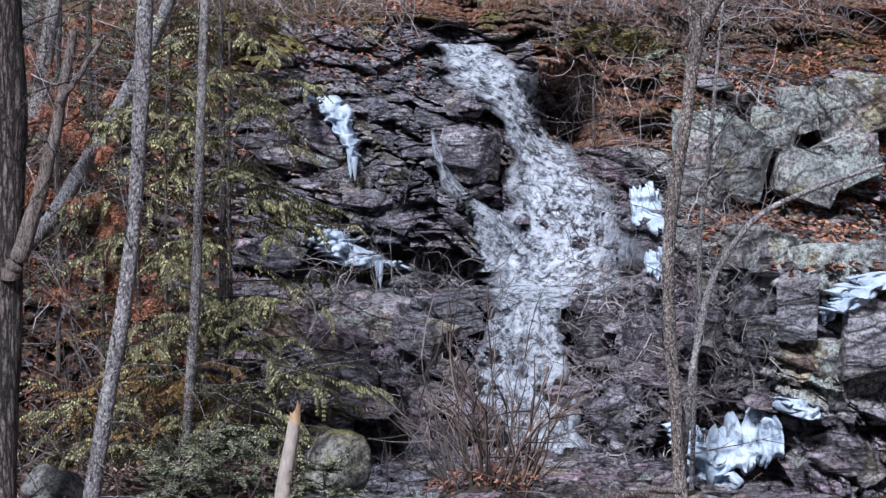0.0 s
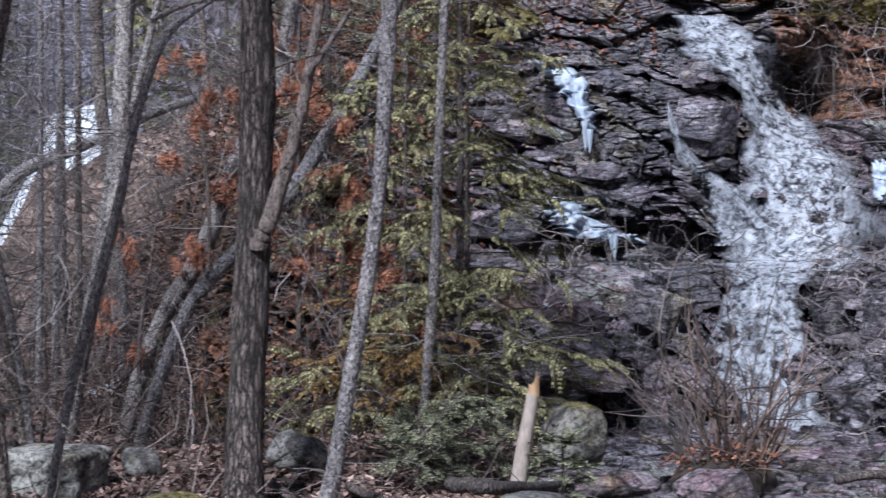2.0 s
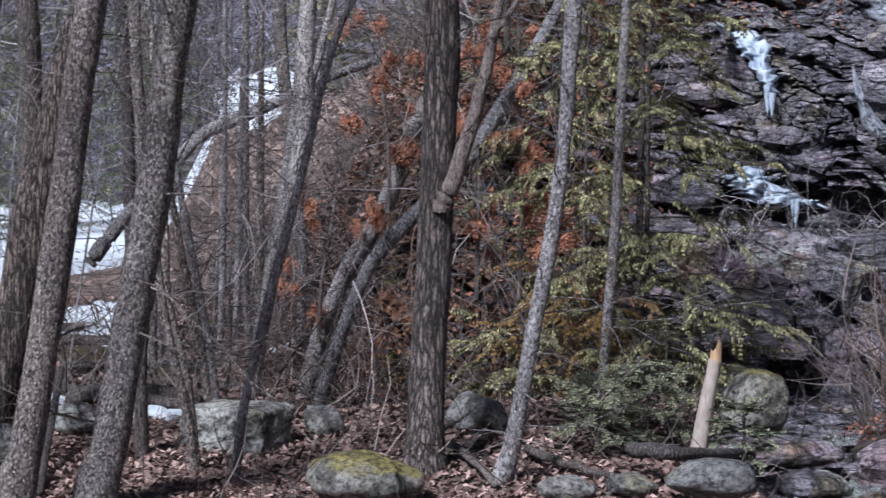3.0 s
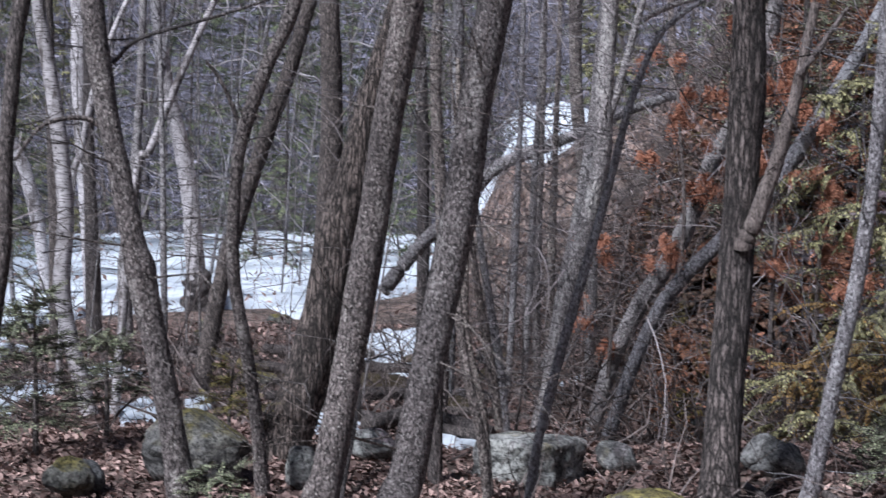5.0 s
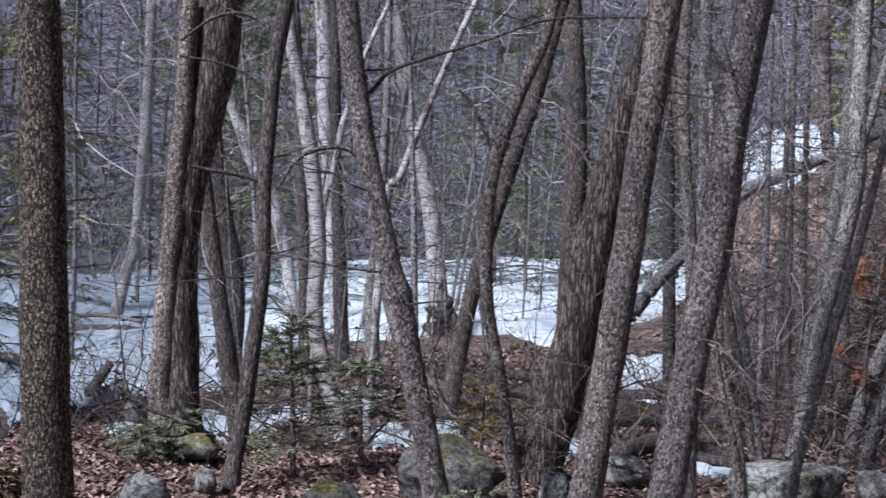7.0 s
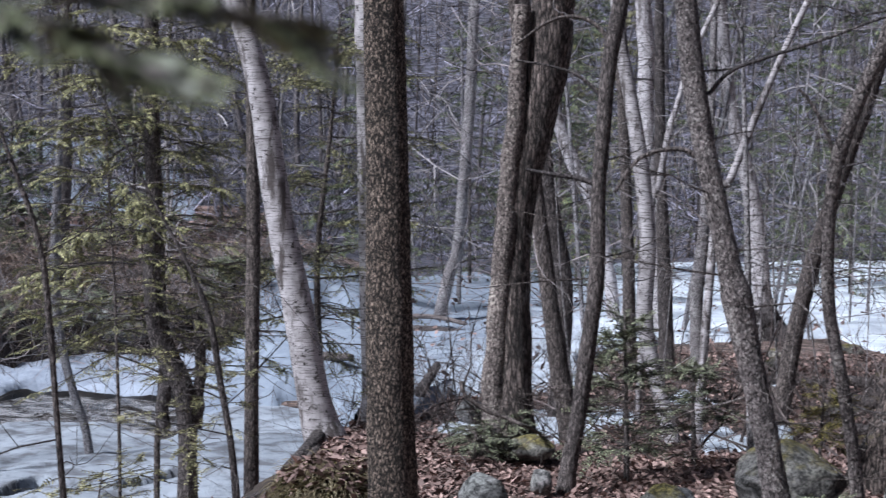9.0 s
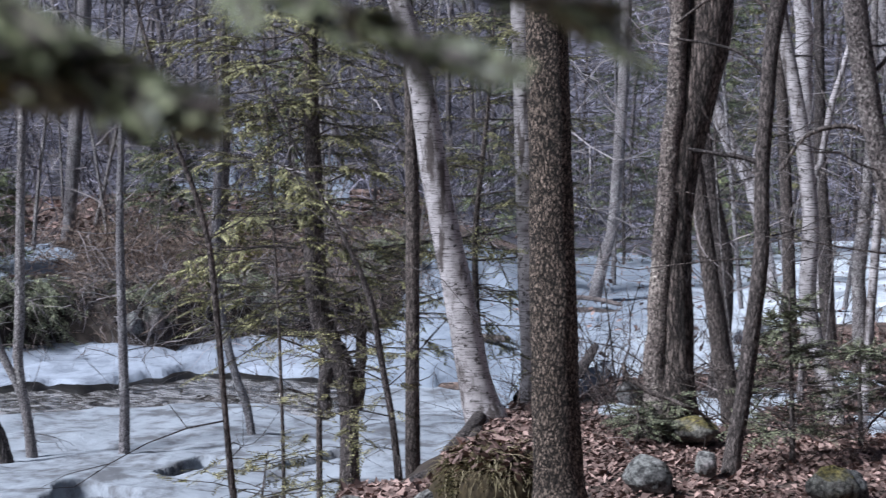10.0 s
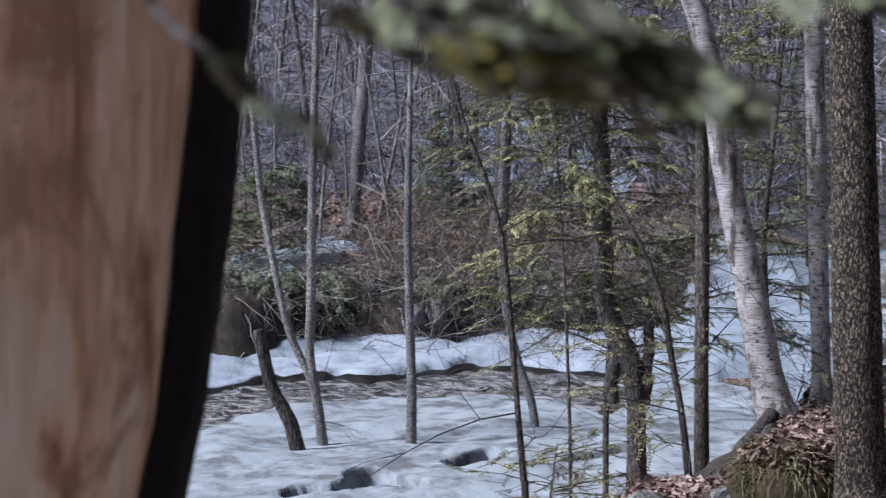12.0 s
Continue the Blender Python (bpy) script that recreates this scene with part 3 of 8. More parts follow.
GF = np.stack([i * na + j, i * na + jn, (i + 1) * na + jn, (i + 1) * na + j], -1).reshape(-1, 4)
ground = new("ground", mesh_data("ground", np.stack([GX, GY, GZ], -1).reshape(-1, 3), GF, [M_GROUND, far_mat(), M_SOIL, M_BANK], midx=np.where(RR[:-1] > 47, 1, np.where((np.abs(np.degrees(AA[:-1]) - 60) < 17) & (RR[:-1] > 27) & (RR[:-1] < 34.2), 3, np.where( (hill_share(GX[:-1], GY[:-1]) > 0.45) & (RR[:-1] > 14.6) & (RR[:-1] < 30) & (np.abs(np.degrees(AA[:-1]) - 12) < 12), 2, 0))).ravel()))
tagged(ground, "woodland ground covered in brown fallen leaves and moss", "ground", kind="structure")


# ---------------------------------------------------------------- rock face of the waterfall
def strata(X, Z, thick, long, seed):
    """Bedded, jointed rock: each block has its own step and lean, proud at its lower edge, and a joint round it."""
    def rnd(i, j, k):
        q = np.sin(i * 127.1 + j * 311.7 + k * 74.7 + seed * 19.19) * 43758.5453
        return q - np.floor(q)

    w = (Z + 0.27 * X + 0.95 * fbm(X * 0.8, Z * 0.8, seed, 2, 53) + 0.05 * fbm(X * 3, Z * 3, seed, 2, 54)) / thick
    w = w + 0.45 * vnoise(w * 0.6, X * 0.5, 0, 55 + seed)
    j = np.floor(w)
    fw = w - j
    u = (X - 0.22 * Z + 0.06 * fbm(X * 3, Z * 3, 4.0, 2, 56)) / long + 7.3 * rnd(0, j, 1) + 0.25 * (fw - 0.5)
    u = u + 0.5 * vnoise(u * 0.9, j * 3.7, 0, 57 + seed)
    i = np.floor(u)
    fu = u - i
    lift = (rnd(i, j, 3) - 0.5) + (fw - 0.5) * (0.5 + 0.9 * rnd(i, j, 4)) + (fu - 0.5) * (rnd(i, j, 5) - 0.5) * 1.2
    edge = np.minimum(np.minimum(fu, 1 - fu) * long, np.minimum(fw, 1 - fw) * thick)
    return lift, edge


def face_y(X, Z, detail=True):
    """How far back the rock face stands, over place across X and height Z."""
    X, Z = np.asarray(X, float), np.asarray(Z, float)
    Y = np.where(Z < 4.2, 16 + 0.97 * (Z + 0.44), 20.5 + (Z - 4.2) * 2.7)
    # ledge under the upper fall
    Y = Y + 0.75 * sstep(1.0, 1.2, Z + 0.05 * X) - 0.45 * sstep(1.2, 2.6, Z) - 0.25 * sstep(-0.4, 1.0, Z)
    # channel worn by the water
    cx = np.interp(Z, [-0.5, 1.0, 1.8, 3.0, 4.0], [0.75, 0.85, 1.25, 1.05, 0.35])
    wd = np.interp(Z, [-0.5, 1.0, 1.4, 3.0, 4.0], [0.45, 0.5, 0.75, 0.6, 0.6])
    Y = Y + 0.45 * np.exp(-((X - cx) / wd) ** 2)
    # hump between the two arms of the fall, banks at the sides
    Y = Y - 0.55 * np.exp(-((X - 0.3) / 0.35) ** 2 - ((Z - 2.75) / 0.45) ** 2)
    Y = Y - 0.5 * np.exp(-((X + 0.9) / 0.8) ** 2 - ((Z - 2.3) / 0.9) ** 2)
    Y = Y - 0.9 * np.exp(-((X + 1.1) / 0.8) ** 2 - ((Z - 0.3) / 0.5) ** 2)
    Y = Y - 0.7 * np.exp(-((X - 1.9) / 0.5) ** 2 - ((Z - 0.2) / 0.8) ** 2)
    # dark hollow under the overhanging bank beside the lip
    Y = Y + 2.4 * np.exp(-((X - 1.62) / 0.48) ** 2 - ((Z - 2.98) / 0.42) ** 2) - 1.3 * np.exp(-((X - 1.65) / 0.65) ** 2 - ((Z - 3.58) / 0.18) ** 2)
    # outcrop to the east, stepping back over a leaf-covered shelf
    o = sstep(1.9, 2.9, X + 0.25 * Z)
    Yo = 13.9 + 0.28 * Z + 3.0 * sstep(1.45, 1.9, Z + 0.12 * (X - 3)) + 0.5 * np.clip(Z - 1.9, 0, 9) + 1.6 * sstep(3.1, 3.9, Z)
    Yo = np.where(Z > 4.2, Yo + (Z - 4.2) * 2.0, Yo)
    Y = Y * (1 - o) + Yo * o
    # western end runs back into the bank
    Y = Y + 0.9 * sstep(-2.6, -5.5, X) * sstep(-0.5, 1.5, Z)
    if not detail:
        return Y
    wx, wz = X + 0.07 * fbm(X * 2, Z * 2, 0, 3, 51), Z + 0.07 * fbm(X * 2, Z * 2, 7.0, 3, 52)
    Y = Y + 0.45 * fbm(X * 0.9, Z * 0.9, 0.5, 4, 81)
    calm = 1 - 0.6 * sstep(2.6, 3.3, Z) * sstep(0.2, -0.6, X) - 0.25 * sstep(1.1, 0.7, Z) * sstep(1.4, 0.6, X)
    calm = calm * (1 - 0.55 * o)
    for thick, long, amp, deep, wide, sd in ((0.40, 0.75, 0.34, 0.12, 0.032, 1), (0.18, 0.33, 0.17, 0.09, 0.017, 2), (0.075, 0.14, 0.06, 0.04, 0.009, 3)):
        lift, edge = strata(wx, wz, thick, long, sd)
        rough = (0.5 + 0.7 * sstep(-0.3, 0.35, fbm(X * 1.1, Z * 1.1, sd, 2, 83))) * calm
        Y = Y + amp * rough * lift + deep * calm * np.exp(-edge / wide)
    # upright joints and blocks of the outcrop
    for thick, long, amp, sd in ((0.62, 0.42, 0.34, 5), (0.26, 0.17, 0.13, 6)):
        lift, edge = strata(wx + 0.35 * wz, wz * 0.9, thick, long, sd)
        Y = Y + o * (amp * lift + 0.12 * np.exp(-edge / 0.022))
    # broken blocks at the foot of the face
    low = sstep(1.35, 0.75, Z) * (1 - o)
    for thick, long, amp, sd in ((0.36, 0.30, 0.30, 7), (0.15, 0.13, 0.14, 8)):
        lift, edge = strata(wx - 0.45 * wz, wz + 0.5 * wx, thick, long, sd)
        Y = Y + low * (amp * lift + 0.10 * np.exp(-edge / 0.02))
    Y = Y + 0.03 * fbm(X * 7, Z * 9, 0.5, 3, 82)
    return Y


fx, fz = np.linspace(-4.7, 5.8, 780), np.concatenate([np.linspace(-0.9, 4.4, 500), np.linspace(4.4, 8.5, 60)[1:]])
FX, FZ = np.meshgrid(fx, fz)
FY = face_y(FX, FZ)
FZ2 = FZ + 0.05 * fbm(FX * 4, FZ * 4, 2.0, 3, 91)
n0, n1 = FX.shape
i, j = np.meshgrid(np.arange(n0 - 1), np.arange(n1 - 1), indexing="ij")
FF = np.stack([i * n1 + j, i * n1 + j + 1, (i + 1) * n1 + j + 1, (i + 1) * n1 + j], -1).reshape(-1, 4)
rock_face = thing("rock_face", (0, 18, -0.9), "dark wet layered rock face with ledges and lichen", "cliff", kind="structure")
FV = np.stack([FX, FY, FZ2], -1).reshape(-1, 3)
soil = (FZ + 0.35 * vnoise(FX * 0.9, FZ * 0.9, 0, 93) + 0.5 * sstep(1.2, 2.2, FX) - 0.3 * sstep(-1.5, -3, FX) + 1.8 * sstep(1.0, 1.3, FX) * sstep(2.9, 2.3, FX) * sstep(2.3, 2.8, FZ) + 6 * sstep(-2.1, -2.7, FX + 0.5 * fbm(FX * 1.5, FZ * 1.5, 0, 3, 94)) > 4.05)[:-1, :-1].ravel()
pale = ((FX + 0.25 * FZ + 0.5 * fbm(FX * 1.3, FZ * 1.3, 0, 3, 95) > 2.6) & (FZ + 0.4 * fbm(FX * 2, FZ * 2, 0, 3, 96) > 1.0 - 0.7 * sstep(1.6, 2.3, FX)))[:-1, :-1].ravel()
part("face", FV, FF[~soil & ~pale], M_ROCK, rock_face, smooth=False)
part("outcrop", FV, FF[~soil & pale], M_PALEROCK, rock_face, "pale lichened outcrop beside the falls", smooth=False)
part("soil_bank", FV, FF[soil], M_SOIL, rock_face, "leaf-covered mossy soil above the rock")


def slab_mesh(seed):
    """An angular, flattish broken stone."""
    g = np.random.default_rng(seed)
    bm = bmesh.new()
    for q in g.normal(size=(22, 3)):
        q /= np.abs(q).max() ** 0.6 * np.linalg.norm(q) ** 0.4
        bm.verts.new(q * (0.5, 0.42, 0.36))
    bmesh.ops.convex_hull(bm, input=bm.verts)
    bmesh.ops.delete(bm, geom=[v for v in bm.verts if not v.link_faces], context="VERTS")
    me = bpy.data.meshes.new("stone")
    bm.to_mesh(me)
    bm.free()
    me.materials.append(M_SLAB if seed % 3 else M_ROCK)
    return me


SLABS = [slab_mesh(k) for k in range(14)]


# ---------------------------------------------------------------- water
def water_ribbon(name, path, parent, label, mat, lift=0.07, across=44, along=260, rough=0.10):
    """A sheet of falling water: path rows of centre X, height Z, half width."""
    p = smooth_path(path, along)
    u = np.linspace(-1, 1, across)
    X = p[:, 0:1] + u[None] * p[:, 2:3] * (1 + 0.16 * vnoise(np.arange(along)[:, None] * 0.12, np.sign(u)[None] * 5, 0, 101))
    Z = np.repeat(p[:, 1:2], across, 1)
    Y = face_y(X, Z, False) - lift - 0.22 * (1 - u[None] ** 2) * 0.5
    s = np.arange(along)[:, None] * 0.05
    Y = Y - rough * np.abs(fbm(X * 5, Z * 2.2, 0.3, 4, 103)) * 2.2 - 0.5 * rough * fbm(X * 14, Z * 9, 0.3, 2, 104)
    Y = np.minimum(Y, face_y(X, Z) - 0.02)
    uv = np.stack(np.broadcast_arrays((u[None] + 1) / 2, s * 1.0), -1).reshape(-1, 2)
    i, j = np.meshgrid(np.arange(along - 1), np.arange(across - 1), indexing="ij")
    f = np.stack([i * across + j, i * across + j + 1, (i + 1) * across + j + 1, (i + 1) * across + j], -1).reshape(-1, 4)
    return part(name, np.stack([X, Y, Z], -1).reshape(-1, 3), f, mat, parent, label, uv=uv)


waterfall = thing("waterfall", (0.9, 16.3, -0.6), "white foaming waterfall pouring down dark rock ledges", "waterfall", kind="structure")
water_ribbon("upper_cascade", [(0.26, 3.85, 0.300), (0.42, 3.57, 0.447), (0.67, 3.36, 0.554), (0.95, 3.06, 0.426), (1.09, 2.69, 0.380), (1.19, 2.30, 0.485), (1.28, 1.93, 0.59), (1.27, 1.56, 0.69), (1.18, 1.21, 0.70), (1.08, 1.06, 0.583)], waterfall, "", M_FALL)
water_ribbon("lower_cascade", [(0.84, 1.12, 0.42), (0.70, 0.88, 0.24), (0.57, 0.62, 0.23), (0.53, 0.36, 0.27), (0.60, 0.02, 0.34), (0.72, -0.30, 0.40), (0.78, -0.60, 0.46)], waterfall, "", M_FALL, 0.12)
water_ribbon("lower_cascade", [(1.04, 1.12, 0.42), (0.95, 0.88, 0.20), (0.96, 0.62, 0.22), (0.97, 0.36, 0.24), (0.97, 0.02, 0.29), (0.99, -0.30, 0.33), (1.02, -0.60, 0.40)], waterfall, "", M_FALL, 0.12)
water_ribbon("side_trickle", [(-0.11, 2.78, 0.018), (-0.05, 2.51, 0.054), (0.07, 2.24, 0.096), (0.25, 2.03, 0.150), (0.49, 1.85, 0.205), (0.64, 1.57, 0.241)], waterfall, "thin side trickle", M_FALL, 0.05, 16, 120, 0.05)
water_ribbon("side_fringe", [(0.46, 1.85, 0.17), (0.50, 1.58, 0.18), (0.56, 1.28, 0.20)], waterfall, "", M_FALL, 0.05, 16, 120, 0.05)

# ---------------------------------------------------------------- river, ice and snow
def polar_sheet(r0, r1, nr_, a0, a1, na_):
    R_, A_ = np.meshgrid(np.linspace(r0, r1, nr_), np.radians(np.linspace(a0, a1, na_)), indexing="ij")
    i, j = np.meshgrid(np.arange(nr_ - 1), np.arange(na_ - 1), indexing="ij")
    f = np.stack([i * na_ + j, i * na_ + j + 1, (i + 1) * na_ + j + 1, (i + 1) * na_ + j], -1).reshape(-1, 4)
    return -np.sin(A_) * R_, np.cos(A_) * R_, f


WX, WY, WF = polar_sheet(15.5, 34.5, 60, 42, 100, 90)
WZ = -1.36 + 0.03 * fbm(WX * 1.5, WY * 1.5, 0, 3, 111) + 0.07 * np.abs(fbm(WX * 2.5, WY * 2.5, 0, 3, 112))
SX, SY, SF = polar_sheet(8.2, 15.2, 30, -24, 7, 60)
SZ = -0.33 + 0.02 * fbm(SX * 3, SY * 3, 0, 3, 113)
tagged(new("stream_water", mesh_data("stream_water", np.stack([SX, SY, SZ], -1).reshape(-1, 3), SF, M_POOL)), "dark stream running off below the waterfall", "water", kind="structure")
tagged(new("river_water", mesh_data("river_water", np.stack([WX, WY, WZ], -1).reshape(-1, 3), WF, M_STREAM)), "shallow rushing brown and white river water", "water", kind="structure")


def snow_sheet(name, X, Y, f, mask, top, bottom, label, mat, lump=0.06, rim=0.10):
    """A sheet of snow or ice with an uneven edge: it stands where mask is above 0 and dives under elsewhere."""
    k = sstep(0.0, rim, mask)
    Z = bottom + (top - bottom) * k + lump * fbm(X * 1.1, Y * 1.1, 0, 4, 121) * k
    keep = (k.ravel()[f].max(1) > 0)
    return tagged(new(name, mesh_data(name, np.stack([X, Y, Z], -1).reshape(-1, 3), f[keep], mat)), label, "snow", kind="structure")


X, Y, F = polar_sheet(12.5, 26.5, 330, 43, 100, 520)
r_, a_ = polar(X, Y)
near = (24.2 + 1.2 * vnoise(a_ * 0.28, 1, 0, 131) - 3.0 * sstep(60, 66, a_) + 3.2 * sstep(50.5, 47.5, a_) - r_) * 0.5
hole = 0.75 + 0 * a_
for ha, wa, hr, wr in [(58.4, 0.83, 18.07, 0.53), (57.3, 0.73, 17.71, 0.31), (55.0, 1.01, 19.18, 0.33), (52.7, 1.65, 19.54, 0.27), (49.9, 1.46, 19.63, 0.27), (62.7, 0.46, 23.74, 0.45), (60.2, 1.08, 17.6, 0.25)]:
    hole = hole - 1.7 * np.exp(-((a_ - ha) / wa) ** 2 - ((r_ - hr + 0.3 * vnoise(a_ * 0.9, 0, 0, 136)) / wr) ** 2)
mk = np.minimum(np.minimum(near, hole), 0.9 + 0.9 * fbm(X * 0.5, Y * 0.5, 0, 4, 132)) + 0.25 * fbm(X * 1.3, Y * 1.3, 0, 3, 133)
mk = np.minimum(mk, (a_ - 45) * 0.3)
snow_sheet("river_ice", X, Y, F, mk, -1.14 + 0.13 * fbm(X * 0.45, Y * 0.45, 0, 3, 134), -1.50, "greyish broken river ice with thin meltwater", M_ICE, 0.10, 0.16)
X, Y, F = polar_sheet(26.0, 36.5, 110, 40, 100, 300)
r_, a_ = polar(X, Y)
edge = np.interp(a_, [40, 48, 54, 60, 64, 70], [24, 28.6, 29.0, 28.2, 27.0, 25.5]) + 0.9 * vnoise(a_ * 0.35, 2, 0, 141) + 0.35 * vnoise(a_ * 1.4, 2, 0, 142)
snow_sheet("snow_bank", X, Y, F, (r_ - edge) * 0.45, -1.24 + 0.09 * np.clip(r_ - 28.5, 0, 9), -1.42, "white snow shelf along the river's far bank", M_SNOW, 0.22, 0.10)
# A dark strip along the snow shelf's edge stands in for its shadow.
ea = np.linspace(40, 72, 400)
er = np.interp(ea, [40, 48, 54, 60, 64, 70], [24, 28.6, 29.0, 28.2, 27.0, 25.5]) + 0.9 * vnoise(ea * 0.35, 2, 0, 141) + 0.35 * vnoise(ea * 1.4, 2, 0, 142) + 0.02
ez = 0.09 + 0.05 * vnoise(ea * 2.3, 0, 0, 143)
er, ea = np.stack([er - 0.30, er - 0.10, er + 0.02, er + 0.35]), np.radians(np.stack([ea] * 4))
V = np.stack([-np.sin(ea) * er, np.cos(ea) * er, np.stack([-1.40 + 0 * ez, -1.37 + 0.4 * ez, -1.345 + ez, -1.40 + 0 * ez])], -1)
i, j = np.meshgrid(np.arange(3), np.arange(399), indexing="ij")
tagged(new("shelf_shade_strip", mesh_data("shelf_shade_strip", V.reshape(-1, 3), np.stack([i * 400 + j, i * 400 + j + 1, (i + 1) * 400 + j + 1, (i + 1) * 400 + j], -1).reshape(-1, 4), M_SHELFSHADE)), "dark strip painted as the shade under the snow shelf", "bank", kind="structure")
X, Y, F = polar_sheet(18.0, 84.0, 260, 17, 53, 280)
r_, a_ = polar(X, Y)
mk = (r_ - np.interp(a_, [20, 26, 30, 34, 35.5, 37, 41, 42.5, 46], [38, 32, 31, 29, 26, 22, 20.5, 17, 15.5]) - 2.2 * vnoise(X * 0.35, Y * 0.35, 0, 151)) * 0.35
mk = np.minimum(mk, 0.5 + 0.9 * fbm(X * 0.22, Y * 0.22, 0, 4, 152) + 0.03 * (r_ - 22))
mk = np.minimum(mk, (np.interp(a_, [17, 28, 36, 42, 46], [66, 64, 56, 46, 38]) + 2.5 * vnoise(a_ * 0.6, 4, 0, 153) - r_) * 0.2)
mk = np.minimum(mk, (50 - a_) * 0.3)
rise = np.exp(-((a_ - 19.2) / 2.4) ** 2 - ((r_ - 37) / 5.0) ** 2) + 0.25 * vnoise(X * 0.4, Y * 0.4, 0, 154)
mk = np.maximum(mk, (rise - 0.55) * 1.5)
mk = np.minimum(mk, 0.4 - 0.3 * sstep(44, 45.5, a_) * sstep(27, 24, r_) * 4)
mk = np.minimum(mk, (46.5 - a_ + 6 * sstep(33, 29, r_)) * 0.3)
mk = mk - 0.9 * np.exp(-((a_ - 45.6) / 0.9) ** 2 - ((r_ - 25.6) / 0.5) ** 2) - 0.8 * np.exp(-((a_ - 42.0) / 1.6) ** 2 - ((r_ - 27.5) / 0.6) ** 2)
snow_sheet("snow_field", X, Y, F, mk, height(X, Y) + 0.16, height(X, Y) - 0.12, "melting snow field, painted shade greying it towards the river", M_WHITESNOW, 0.12)


PATCHES = []


def snow_patch(x, y, across, back, turn, thick=0.06, name="snow_patch", mat=None, label="small melting patch of old snow on leaf litter"):
    """A thin patch of snow with a ragged rim that follows the ground."""
    u, a = np.meshgrid(np.linspace(0, 1, 12), np.linspace(0, 2 * np.pi, 49)[:-1], indexing="ij")
    wob = 1 + 0.55 * vnoise(np.cos(a) * 1.8 + x * 3, np.sin(a) * 1.3 + y * 3, 0, 161) + 0.16 * vnoise(np.cos(a) * 5 + x, np.sin(a) * 4 + y, 0, 162)
    across = across * (1.4 if x * x + y * y < 400 else 1.0)
    lx, ly = u * wob * across * np.cos(a), u * wob * back * np.sin(a)
    c, s = math.cos(radians(turn)), math.sin(radians(turn))
    X, Y = x + lx * c - ly * s, y + lx * s + ly * c
    PATCHES.append((x, y, across, back, radians(turn)))
    Z = height(X, Y) - 0.05 + (thick + 0.05) * np.sqrt(np.clip(1 - u ** 6, 0, 1)) + 0.03 * fbm(X * 3, Y * 3, 0, 3, 163) * (1 - u)
    n, m = u.shape
    i, j = np.meshgrid(np.arange(n - 1), np.arange(m), indexing="ij")
    f = np.stack([i * m + j, (i + 1) * m + j, (i + 1) * m + (j + 1) % m, i * m + (j + 1) % m], -1).reshape(-1, 4)
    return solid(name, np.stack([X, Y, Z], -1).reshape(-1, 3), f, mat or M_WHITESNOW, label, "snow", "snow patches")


def ice_on_rock(label, path, lumps=0.10, drips=0, mat=None, out=0.0):
    """Ice clinging to the rock face: rows of X, Z, half width; drips: hanging icicles; out: metres it is moved off the
    rock towards the camera.
    """
    p = smooth_path(path, 70)
    u = np.linspace(-1, 1, 22)
    s = np.arange(70)[:, None]
    wid = p[:, 2:3] * (1.1 + 0.45 * vnoise(s * 0.22, np.sign(u)[None] * 3 + path[0][0], 0, 171) + 0.4 * vnoise(s * 0.7, np.sign(u)[None] * 3 + path[0][0], 0, 179))
    wid = wid * np.sqrt(np.clip(np.minimum(s, 69 - s) / 7.0, 0.02, 1))
    X = p[:, 0:1] + u[None] * wid
    Z = p[:, 1:2] + 0.05 * vnoise(X * 6, s * 0.2, 0, 172)
    thick = 0.10 * np.sqrt(np.clip(1 - u[None] ** 4, 0, 1)) + lumps * (0.5 + fbm(X * 5, Z * 5, 0, 3, 173) + 0.8 * np.abs(fbm(X * 13, Z * 13, 0, 3, 174))) * (1 - u[None] ** 2)
    lay = face_y(X, Z)
    for ax, sh in ((0, 1), (0, -1), (1, 1), (1, -1), (0, 3), (0, -3), (1, 2), (1, -2)):
        lay = np.minimum(lay, np.roll(lay, sh, ax))
    Y = lay - out - thick - 0.05 * (1 - u[None] ** 4)
    i, j = np.meshgrid(np.arange(69), np.arange(21), indexing="ij")
    f = np.stack([i * 22 + j, i * 22 + j + 1, (i + 1) * 22 + j + 1, (i + 1) * 22 + j], -1).reshape(-1, 4)
    V = np.stack([X, Y, Z], -1).reshape(-1, 3)
    base = (float(X.mean()), float(Y.mean()), float(Z.min()))
    ob = thing("ice_patch", base, label, "ice", "ice on the rock")
    part("ice_sheet", V, f, mat or M_ICEFALL, ob)
    for d in range(drips):
        k = rng.integers(30, 68)
        q = V.reshape(70, 22, 3)[k, rng.integers(3, 19)]
        ln, r0 = rng.uniform(0.06, 0.24), rng.uniform(0.018, 0.045)
        P = np.linspace(q + (0, -0.03, 0.03), q + (0, -0.05, -ln), 6)[None]
        v, ff = tubes(P, np.array([[r0, r0 * 0.95, r0 * 0.75, r0 * 0.6, r0 * 0.35, 0.002]]), 7)
        part("icicle", v, ff, mat or M_ICEFALL, ob)
    return ob


